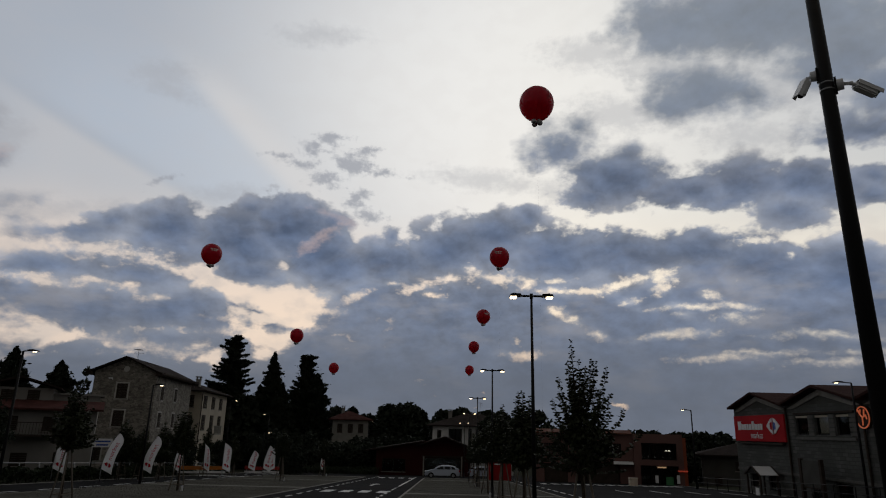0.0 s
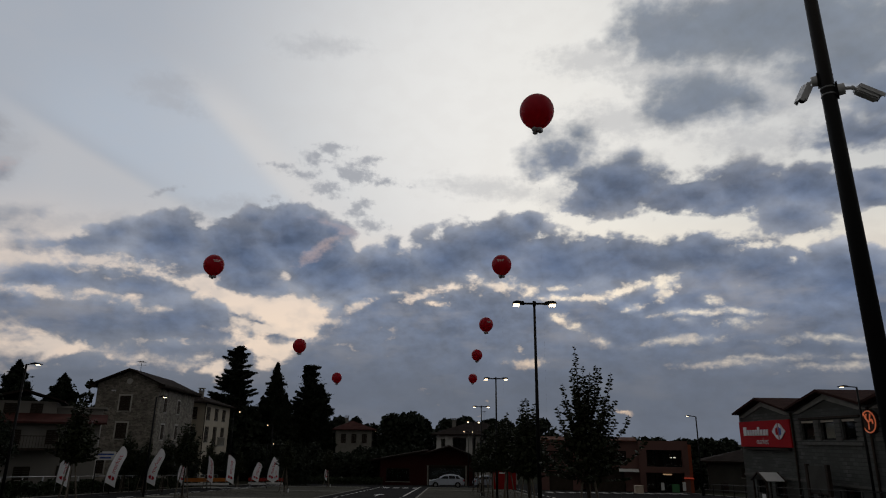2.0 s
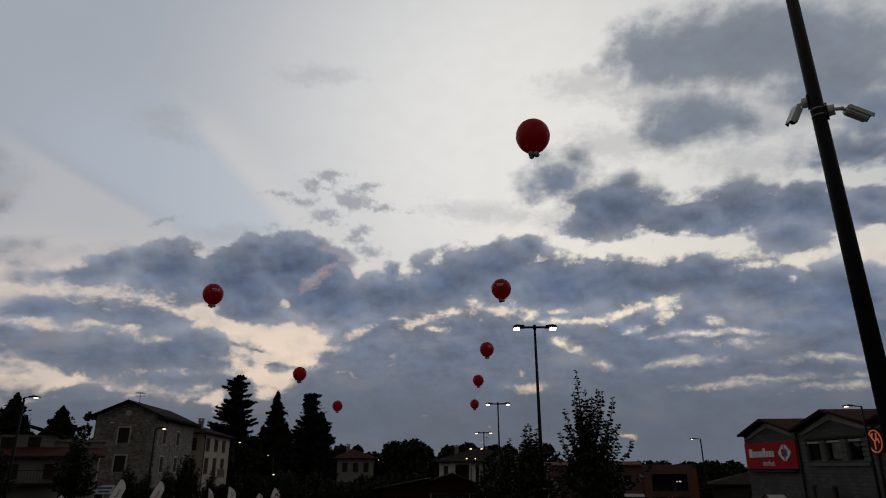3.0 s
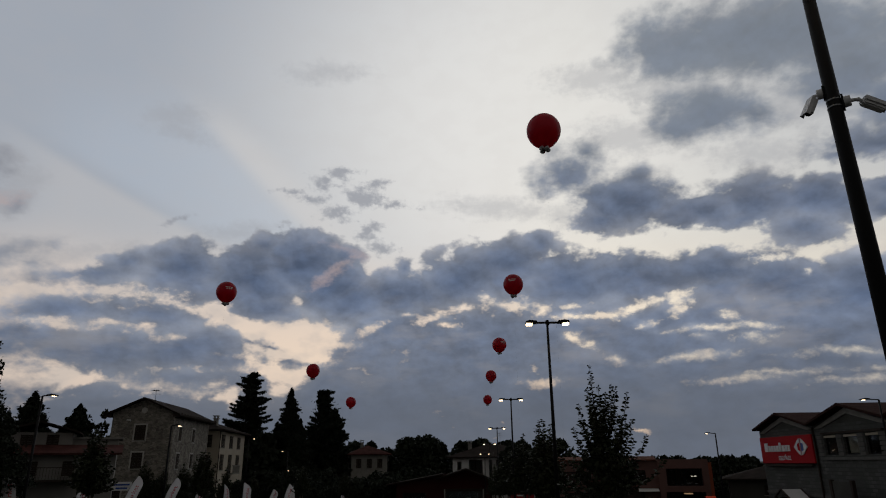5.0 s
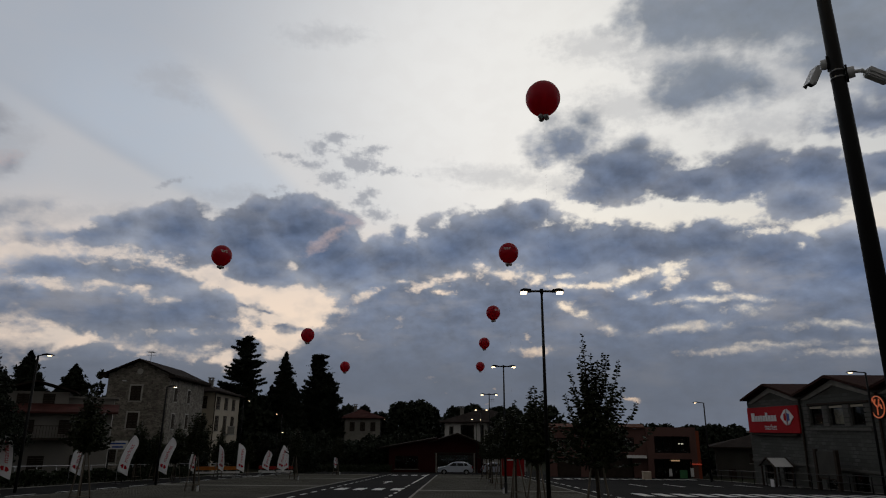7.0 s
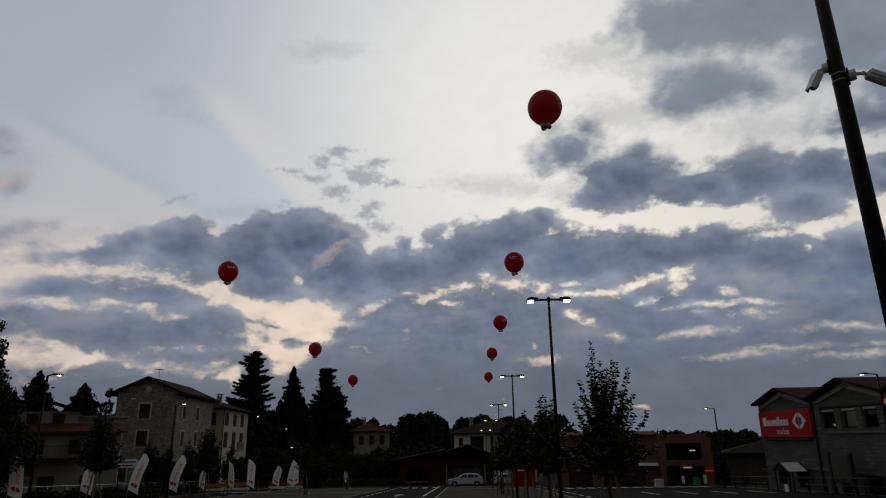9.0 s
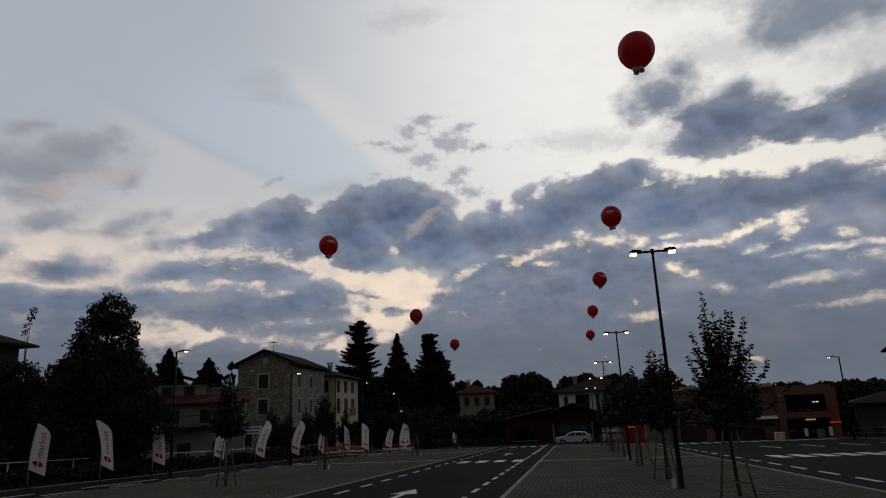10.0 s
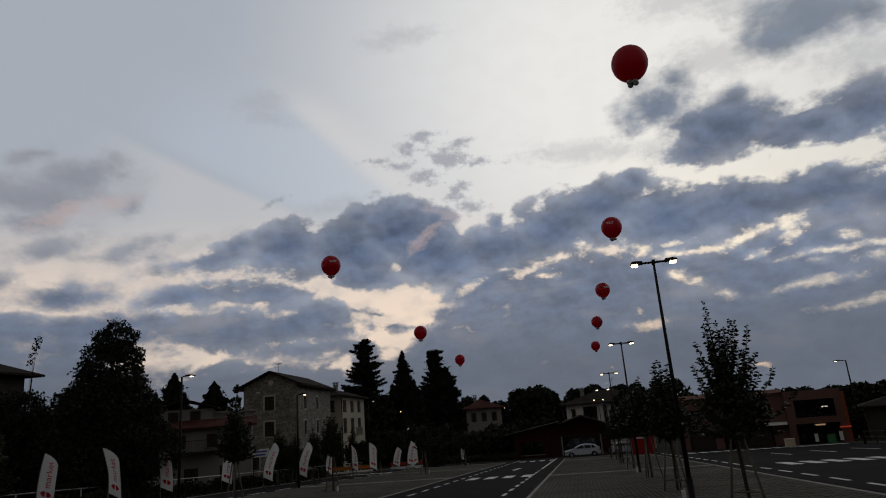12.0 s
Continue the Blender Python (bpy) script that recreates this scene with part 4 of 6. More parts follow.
def window(house, put, u0, u1, z0, z1, style="shutter", frame_mat=None):
    """A window in an opening: frame, glass, and closed or open shutters, stone surround."""
    def box(name, mat, owner, boxes, label=""):
        bm = bmesh.new()
        for b in boxes:
            for q in bm_box(bm, *b):
                q.co = put(*q.co)
        return part(name, bm, mat, owner, label)
    f = 0.06
    frame_mat = frame_mat or WOOD_DARK
    w = box("window", frame_mat, house, [(u0, u0 + f, 0.12, 0.18, z0, z1), (u1 - f, u1, 0.12, 0.18, z0, z1), (u0 + f, u1 - f, 0.12, 0.18, z0, z0 + f), (u0 + f, u1 - f, 0.12, 0.18, z1 - f, z1), ((u0 + u1) / 2 - 0.03, (u0 + u1) / 2 + 0.03, 0.12, 0.18, z0 + f, z1 - f)])
    box("pane", GLASS, w, [(u0 + f, u1 - f, 0.145, 0.155, z0 + f, z1 - f)])
    if style in ("shutter", "surround"):
        if style == "surround":
            s = 0.14
            box("surround", PALE_SURROUND, w, [(u0 - s, u0, -0.03, 0.1, z0 - s, z1 + s), (u1, u1 + s, -0.03, 0.1, z0 - s, z1 + s), (u0, u1, -0.03, 0.1, z1, z1 + s), (u0, u1, -0.06, 0.1, z0 - s, z0)], "pale stone window surround")
        mid = (u0 + u1) / 2
        for a, b in ((u0 + 0.01, mid - 0.01), (mid + 0.01, u1 - 0.01)):
            slats = [(a, a + 0.05, -0.05, -0.01, z0, z1), (b - 0.05, b, -0.05, -0.01, z0, z1)]
            n = max(6, int((z1 - z0) / 0.14))
            for k in range(n):
                zz = z0 + (z1 - z0) * k / n
                slats.append((a + 0.05, b - 0.05, -0.045, -0.015, zz, zz + (z1 - z0) / n * 0.8))
            box("shutter", SHUTTER, w, slats, "closed brown louvred shutter")
    elif style == "open":
        for a, b in ((u0 - (u1 - u0) / 2, u0 - 0.02), (u1 + 0.02, u1 + (u1 - u0) / 2)):
            box("shutter", SHUTTER, w, [(a, b, -0.06, -0.02, z0, z1)], "open dark shutter")
    box("sill", STONE_TRIM, w, [(u0 - 0.1, u1 + 0.1, -0.1, 0.12, z0 - 0.07, z0)])
    return w


def faces_of(w, d):
    """Maps for the four walls of a w by d house: front, right, back, left."""
    return {
        "front": (w, lambda u, t, z: Vector((u, t, z))),
        "right": (d, lambda u, t, z: Vector((w - t, u, z))),
        "back": (w, lambda u, t, z: Vector((w - u, d - t, z))),
        "left": (d, lambda u, t, z: Vector((t, d - u, z))),
    }


def house(name, label, m, w, d, high, wall_mat, windows, base=-1.0, category="house", style="shutter", frame_mat=None):
    """Four walls with real openings and their windows. windows: side, u, z, wide, high."""
    h = thing(name, label, category, m)
    inset = 0.3
    for side, (run, put) in faces_of(w, d).items():
        mine = [(u - ww / 2, u + ww / 2, z, z + hh) for s, u, z, ww, hh in windows if s == side]
        if side in ("right", "left"):
            short = [(a - inset, b - inset, c, e) for a, b, c, e in mine]
            house_wall(h, "wall", wall_mat, run - 2 * inset, base, high, short, lambda u, t, z, put=put: put(u + inset, t, z))
        else:
            house_wall(h, "wall", wall_mat, run, base, high, mine, put)
        for a, b, c, e in mine:
            window(h, put, a, b, c, e, style, frame_mat)
    return h


def gable_roof(h, w, d, eave, rise, over, roof_mat, wall_mat, thick=0.16, name="roof"):
    """Ridge along the depth; gables front and back."""
    bm = bmesh.new()
    drop = rise * over / (w / 2)
    for s in (-1, 1):
        e, r = (w / 2 + s * (w / 2 + over), eave - drop), (w / 2, eave + rise)
        outline = [e, r, (r[0], r[1] + thick), (e[0], e[1] + thick)]
        if s > 0:
            outline = outline[::-1]
        bm_prism(bm, outline, -over, d + over, "y")
    roof = part(name, bm, roof_mat, h)
    for y0 in (0.0, d - 0.3):
        bm = bmesh.new()
        bm_prism(bm, [(0.0, eave), (w, eave), (w / 2, eave + rise)], y0, y0 + 0.3, "y")
        part("gable", bm, wall_mat, h)
    for k in range(int(d + 2 * over) + 1):
        y = -over + 0.1 + k
        for s in (-1, 1):
            x0, x1 = w / 2 + s * (w / 2 + over - 0.02), w / 2 + s * (w / 2)
            box_part("rafter_end", roof, WOOD_DARK, min(x0, x1), max(x0, x1), y, y + 0.1, eave - drop - 0.12, eave - 0.02)
    return roof


def hip_roof(h, w, d, eave, rise, over, roof_mat, thick=0.14):
    bm = bmesh.new()
    run = min(w, d) / 2 + over
    lo = [(-over, -over), (w + over, -over), (w + over, d + over), (-over, d + over)]
    if w >= d:
        hi = [(-over + run, d / 2), (w + over - run, d / 2)]
    else:
        hi = [(w / 2, -over + run), (w / 2, d + over - run)]
    a = [bm.verts.new((x, y, eave - 0.05)) for x, y in lo]
    b = [bm.verts.new((x, y, eave - 0.05 + thick)) for x, y in lo]
    t = [bm.verts.new((x, y, eave + rise)) for x, y in hi]
    bm.faces.new(a[::-1])
    for i in range(4):
        j = (i + 1) % 4
        bm.faces.new((a[i], a[j], b[j], b[i]))
    if w >= d:
        bm.faces.new((b[0], b[1], t[1], t[0]))
        bm.faces.new((b[2], b[3], t[0], t[1]))
        bm.faces.new((b[1], b[2], t[1]))
        bm.faces.new((b[3], b[0], t[0]))
    else:
        bm.faces.new((b[1], b[2], t[1], t[0]))
        bm.faces.new((b[3], b[0], t[0], t[1]))
        bm.faces.new((b[0], b[1], t[0]))
        bm.faces.new((b[2], b[3], t[1]))
    return part("roof", bm, roof_mat, h)


def chimney(roof, x, y, z0, z1, wide=0.5, mat=None):
    bm = bmesh.new()
    s = wide / 2
    bm_box(bm, x - s, x + s, y - s, y + s, z0, z1)
    bm_box(bm, x - s - 0.08, x + s + 0.08, y - s - 0.08, y + s + 0.08, z1, z1 + 0.08)
    for dx in (-1, 1):
        for dy in (-1, 1):
            bm_box(bm, x + dx * s * 0.75 - 0.05, x + dx * s * 0.75 + 0.05, y + dy * s * 0.75 - 0.05, y + dy * s * 0.75 + 0.05, z1 + 0.08, z1 + 0.3)
    bm_box(bm, x - s - 0.1, x + s + 0.1, y - s - 0.1, y + s + 0.1, z1 + 0.3, z1 + 0.4)
    return part("chimney", bm, mat or PLASTER_GREY, roof)


def aerial(roof, x, y, z0, z1):
    bm = bmesh.new()
    bm_tube(bm, (x, y, z0), (x, y, z1), 0.025, 0.02, 6)
    for k in range(5):
        bm_tube(bm, (x - 0.35, y - 0.4 + 0.2 * k, z1 - 0.1), (x + 0.35, y - 0.4 + 0.2 * k, z1 - 0.1), 0.012, 0.012, 4)
    bm_tube(bm, (x, y - 0.5, z1 - 0.1), (x, y + 0.5, z1 - 0.1), 0.015, 0.015, 4)
    bm_tube(bm, (x - 0.5, y, z1 - 0.45), (x + 0.5, y, z1 - 0.45), 0.012, 0.012, 4)
    return part("aerial", bm, GREY_METAL, roof)

# ---- houses to the left ----
stone_house = house("stone_house", "old rubble-stone house with a low gable roof and closed shutters", pose(-34.0, 63.4, 0, 0, 0, 6.6), 5.84, 13.0, 6.5, RUBBLE,
    [("front", 2.75, 3.95, 1.0, 1.4), ("front", 2.75, 1.35, 1.0, 1.45), ("right", 2.3, 3.95, 0.95, 1.3), ("right", 2.3, 1.3, 0.95, 1.4), ("right", 7.0, 3.95, 0.95, 1.3), ("right", 7.0, 1.3, 0.95, 1.4), ("front", 1.2, -1.8, 0.9, 1.2)], base=-3.4, style="surround")
stone_roof = gable_roof(stone_house, 5.84, 13.0, 6.5, 1.3, 0.65, ROOF_DARK, RUBBLE)
aerial(stone_roof, 2.92, 2.5, 7.6, 9.0)
bm = bmesh.new()
bm_tube(bm, (2.92, -0.02, 6.75), (2.92, 0.06, 6.75), 0.28, 0.28, 20)
part("vent", bm, PALE_SURROUND, stone_house, "round pale vent under the ridge")
bm = bmesh.new()
bm_tube(bm, (1.75, 0.05, 5.65), (1.75, -0.5, 5.8), 0.02, 0.02, 6)
bm_box(bm, 1.6, 1.9, -0.75, -0.4, 5.74, 5.84)
part("wall_lamp", bm, SIGN_WHITE, stone_house, "unlit wall lamp on an arm")

cream_house = house("cream_house", "cream plastered villa with tall dark windows and a hipped roof", pose(-34.4, 78.6, 0, 0, 0, 6.6), 5.3, 14.3, 5.55, PLASTER_CREAM,
    [("right", 1.9, 3.6, 1.7, 1.5), ("right", 6.2, 3.6, 1.7, 1.5), ("right", 10.6, 3.6, 1.7, 1.5), ("right", 1.9, 1.0, 1.7, 1.8), ("right", 6.2, 0.62, 1.7, 2.2), ("right", 10.6, 1.0, 1.7, 1.8), ("front", 4.0, 3.65, 0.9, 1.4), ("front", 4.0, 1.1, 0.9, 1.6), ("right", 1.9, -2.0, 1.0, 1.5), ("right", 10.6, -2.0, 1.0, 1.5)], base=-4.2)
cream_roof = hip_roof(cream_house, 5.3, 14.3, 5.55, 1.25, 0.7, ROOF_DARK)
chimney(cream_roof, 4.2, 2.0, 5.6, 7.0)
bm = bmesh.new()
bm_tube(bm, (5.36, 0.1, -4.0), (5.36, 0.1, 5.45), 0.06, 0.06, 8)
part("downpipe", bm, WOOD_DARK, cream_house)
bm = bmesh.new()
bm_box(bm, 5.3, 6.3, 4.2, 8.2, 0.45, 0.6)
for k in range(21):
    bm_tube(bm, (6.22, 4.3 + 0.19 * k, 0.6), (6.22, 4.3 + 0.19 * k, 1.45), 0.03, 0.03, 5)
bm_box(bm, 6.14, 6.3, 4.2, 8.2, 1.45, 1.55)
part("balcony", bm, STONE_TRIM, cream_house, "pale stone balcony with balusters")

farm_house = house("farm_house", "grey plastered house with a red-tiled lean-to roof", pose(-32.6, 46.0, 0, 0, 0, 27), 7.6, 7.0, 2.5, PLASTER_GREY,
    [("front", 2.2, 0.95, 0.9, 1.0), ("front", 4.6, 0.95, 0.8, 1.0), ("front", 3.1, -1.45, 1.0, 0.9), ("front", 6.2, 0.9, 0.8, 1.05), ("front", 5.6, -1.5, 0.8, 1.0)], base=-3.0)
bm = bmesh.new()
bm_prism(bm, [(-0.6, 2.38), (2.6, 3.05), (2.6, 3.17), (-0.6, 2.52)], -0.4, 8.0, "x")
part("lower_roof", bm, ROOF_RED, farm_house, "red clay tile lean-to roof")
bm = bmesh.new()
wall_boxes(bm, 4.4, 2.5, 4.05, 0.3, [(1.0, 1.8, 3.2, 3.85), (2.7, 3.5, 3.1, 3.9)], lambda u, t, z: Vector((u, 2.6 + t, z)))
wall_boxes(bm, 4.4, 2.5, 4.05, 0.3, [], lambda u, t, z: Vector((u, 6.7 + t, z)))
bm_box(bm, 0.0, 0.3, 2.9, 6.7, 2.5, 4.05)
bm_box(bm, 4.1, 4.4, 2.9, 6.7, 2.5, 4.05)
part("upper_wall", bm, PLASTER_GREY, farm_house)
for u in (1.4, 3.1):
    window(farm_house, lambda a, t, z: Vector((a, 2.6 + t, z)), u - 0.4, u + 0.4, 3.15, 3.88)
bm = bmesh.new()
bm_prism(bm, [(-0.5, 4.0), (2.2, 4.75), (4.9, 4.0), (4.9, 4.12), (2.2, 4.9), (-0.5, 4.12)], 2.0, 7.4, "y")
part("roof", bm, ROOF_DARK, farm_house)
bm = bmesh.new()
bm_box(bm, 4.4, 7.6, 3.2, 6.8, 2.5, 3.6)
bm_box(bm, 4.2, 7.9, 3.0, 7.0, 3.6, 3.75)
part("side_room", bm, PLASTER_GREY, farm_house)
bm = bmesh.new()
bm_box(bm, 0.4, 5.2, -1.0, 0.0, 0.55, 0.7)
for k in range(25):
    bm_tube(bm, (0.5 + 0.19 * k, -0.95, 0.7), (0.5 + 0.19 * k, -0.95, 1.5), 0.012, 0.012, 4)
bm_box(bm, 0.4, 5.2, -0.98, -0.92, 1.5, 1.55)
part("balcony", bm, WOOD_DARK, farm_house, "dark railed balcony")

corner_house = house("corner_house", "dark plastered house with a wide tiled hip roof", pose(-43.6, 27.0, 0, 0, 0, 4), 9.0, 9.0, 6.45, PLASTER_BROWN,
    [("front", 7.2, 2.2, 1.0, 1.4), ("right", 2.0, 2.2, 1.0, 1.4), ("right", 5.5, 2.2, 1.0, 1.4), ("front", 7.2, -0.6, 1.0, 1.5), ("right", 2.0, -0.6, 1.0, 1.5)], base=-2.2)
hip_roof(corner_house, 9.0, 9.0, 6.45, 2.3, 0.8, ROOF_DARK)

# ---- houses at the far end ----
villa = house("villa", "pale villa with a hipped tile roof among trees", pose(-18.0, 108.0, 0, 0, 0, 14), 5.8, 8.0, 2.95, STONE_TRIM,
    [("front", 1.2, 0.9, 0.8, 1.4), ("front", 2.9, 0.9, 0.8, 1.4), ("front", 4.6, 0.9, 0.8, 1.4), ("right", 2.0, 0.9, 0.8, 1.4), ("right", 4.4, 0.9, 0.8, 1.4), ("right", 6.6, 0.9, 0.8, 1.4)], base=-5.2)
chimney(hip_roof(villa, 5.8, 8.0, 2.95, 1.5, 0.7, ROOF_RED), 2.0, 4.0, 3.6, 4.9)
white_house = house("white_house", "white rendered house with dark panels under a broad tiled roof", pose(-1.6, 100.0, 0, 0, 0, -2), 12.0, 10.0, 2.25, PLASTER_WHITE,
    [("front", 3.4, -0.6, 2.0, 2.5), ("front", 5.6, -0.6, 0.5, 2.5), ("front", 6.7, -0.6, 0.5, 2.5), ("front", 8.2, -0.6, 0.5, 2.5), ("front", 9.2, 0.3, 0.5, 1.4), ("front", 1.0, 0.2, 0.6, 1.5), ("front", 10.4, 0.2, 1.2, 1.5)], base=-5.2, style="plain")
white_roof = hip_roof(white_house, 12.0, 10.0, 2.3, 2.0, 0.9, ROOF_DARK)
chimney(white_roof, 2.5, 4.0, 3.0, 4.4, 0.6)
aerial(white_roof, 7.2, 4.5, 4.0, 6.0)

red_barn = house("garage_block", "low dark red garage block with a shallow gable roof", pose(-8.6, 87.0, 0, 0, 0, 0), 12.2, 8.0, -1.6, PLASTER_DARKRED,
    [("front", 8.6, -4.0, 4.8, 2.2), ("front", 2.3, -3.6, 3.0, 1.6)], base=-5.4, style="plain", category="garage")
for y0 in (0.0, 7.7):
    bm = bmesh.new()
    bm_prism(bm, [(0.0, -1.6), (12.2, -1.6), (12.2, -0.62), (8.9, 0.66), (5.9, 0.05), (0.0, -0.95)], y0, y0 + 0.3, "y")
    part("gable", bm, PLASTER_DARKRED, red_barn)
bm = bmesh.new()
bm_prism(bm, [(-1.4, -1.15), (6.0, 0.12), (6.0, 0.28), (-1.4, -1.0)], -0.7, 8.6, "y")
part("lean_to_roof", bm, ROOF_DARK, red_barn, "long dark tiled slope")
bm = bmesh.new()
bm_prism(bm, [(5.1, -0.42), (8.9, 0.70), (12.9, -0.82), (12.9, -0.66), (8.9, 0.88), (5.1, -0.26)], -1.4, 8.6, "y")
part("gable_roof", bm, ROOF_DARK, red_barn)
box_part("fascia", red_barn, WOOD_DARK, 5.9, 11.4, -0.14, -0.003, -1.75, -1.55)
box_part("garage_door", red_barn, BLOCK_GREY, 6.3, 10.9, 0.32, 0.4, -4.2, -1.8, "grey garage door")
for x in (6.15, 11.05):
    box_part("post", red_barn, STONE_TRIM, x - 0.09, x + 0.09, -0.2, -0.02, -4.3, -1.6)

# ---- pink shop block ----
pink = thing("shop_block", "pink two-storey concrete shop block with recessed bays", "building", pose(9.6, 70.5, 0, 0, 0, -13))
bm = bmesh.new()
wall_boxes(bm, 10.0, -4.2, 1.6, 0.35, [(0.8, 2.4, -0.7, 0.6), (4.2, 8.6, -4.0, -1.3), (5.6, 8.8, -0.7, 0.7), (1.0, 3.4, -4.0, -1.4)], lambda u, t, z: Vector((u, t, z)))
part("wall", bm, PLASTER_PINK, pink)
bm = bmesh.new()
wall_boxes(bm, 4.7, -4.2, 1.72, 0.9, [(0.75, 4.1, -0.75, 0.85), (0.6, 4.2, -4.0, -1.3)], lambda u, t, z: Vector((10.0 + u, t - 0.6, z)))
part("bay_frame", bm, PLASTER_PINK, pink, "projecting pink concrete frame")
box_part("side_wall", pink, ORANGE_PLASTER, 14.7, 15.0, -0.6, 7.6, -4.2, 1.4, "orange-red end wall")
box_part("back_wall", pink, PLASTER_PINK, 0.0, 14.7, 7.6, 7.9, -4.2, 1.45)
box_part("floor_slab", pink, CONCRETE, 0.36, 14.65, 0.5, 7.5, -1.2, -0.95)
bm = bmesh.new()
bm_prism(bm, [(-0.3, 1.61), (3.6, 1.95), (7.9, 1.61), (7.9, 1.73), (3.6, 2.07), (-0.3, 1.73)], -0.4, 9.9, "x")
part("roof", bm, ROOF_TILE, pink, "weathered tile roof")
box_part("flat_roof", pink, CONCRETE, 10.05, 14.68, 0.36, 7.6, 1.3, 1.42)
for a, b, c, e, y in ((5.6, 8.8, -0.7, 0.7, 0.2), (0.8, 2.4, -0.7, 0.6, 0.2), (10.75, 12.4, -0.75, 0.85, 0.1), (12.45, 14.1, -0.75, 0.85, 0.1), (10.6, 12.4, -4.0, -1.3, 0.1), (12.45, 14.2, -4.0, -1.3, 0.1)):
    bm = bmesh.new()
    for q in ((a, a + 0.08, c, e), (b - 0.08, b, c, e), (a + 0.08, b - 0.08, c, c + 0.08), (a + 0.08, b - 0.08, e - 0.08, e), ((a + b) / 2 - 0.04, (a + b) / 2 + 0.04, c + 0.08, e - 0.08)):
        bm_box(bm, q[0], q[1], y, y + 0.08, q[2], q[3])
    w = part("window", bm, BLACK_METAL, pink)
    box_part("pane", w, GLASS, a + 0.08, b - 0.08, y + 0.03, y + 0.045, c + 0.08, e - 0.08)
for x in (4.3, 8.5):
    box_part("shutter_door", pink, WOOD_DARK, x - 3.2 if x > 5 else 1.0, x if x > 5 else 3.4, 0.2, 0.27, -4.0, -1.35)
box_part("tube_light", pink, WINDOW_LIT, 13.2, 13.7, 1.5, 1.6, 0.05, 0.15, "lit ceiling tube behind the glass")
box_part("shop_sign", pink, SHOP_YELLOW, 12.2, 13.0, -0.75, -0.62, -1.5, -1.38, "lit yellow shop sign")
box_part("lit_fascia", pink, NEON_RED, 14.1, 15.0, -0.85, -0.65, -1.8, -1.68, "lit red fascia over a shop door")
box_part("notice_board", pink, GREEN_PANEL, 12.9, 13.6, -0.9, -0.8, -3.9, -2.3, "green panel beside the shop door")
box_part("poster", pink, SIGN_WHITE, 11.9, 12.2, -0.9, -0.88, -2.9, -2.2)
box_part("poster", pink, SIGN_WHITE, 13.9, 14.2, -0.9, -0.88, -2.9, -2.1)
bm = bmesh.new()
bm_prism(bm, [(-1.4, -1.25), (-0.05, -1.05), (-0.05, -1.0), (-1.4, -1.2)], 8.0, 9.9, "x")
part("awning", bm, TARP_WHITE, pink, "pale awning")

# ---- small house by the store ----
side_house = house("small_house", "small dark house with a hipped roof beside the store", pose(26.6, 69.2, 0, 0, 0, -20), 8.0, 7.0, -0.25, BLOCK_GREY,
    [("front", 3.4, -1.7, 0.6, 0.9), ("front", 1.4, -3.5, 0.7, 1.2), ("front", 5.2, -3.5, 0.7, 1.2)], base=-4.2)
hip_roof(side_house, 8.0, 7.0, -0.25, 1.2, 0.7, ROOF_DARK)

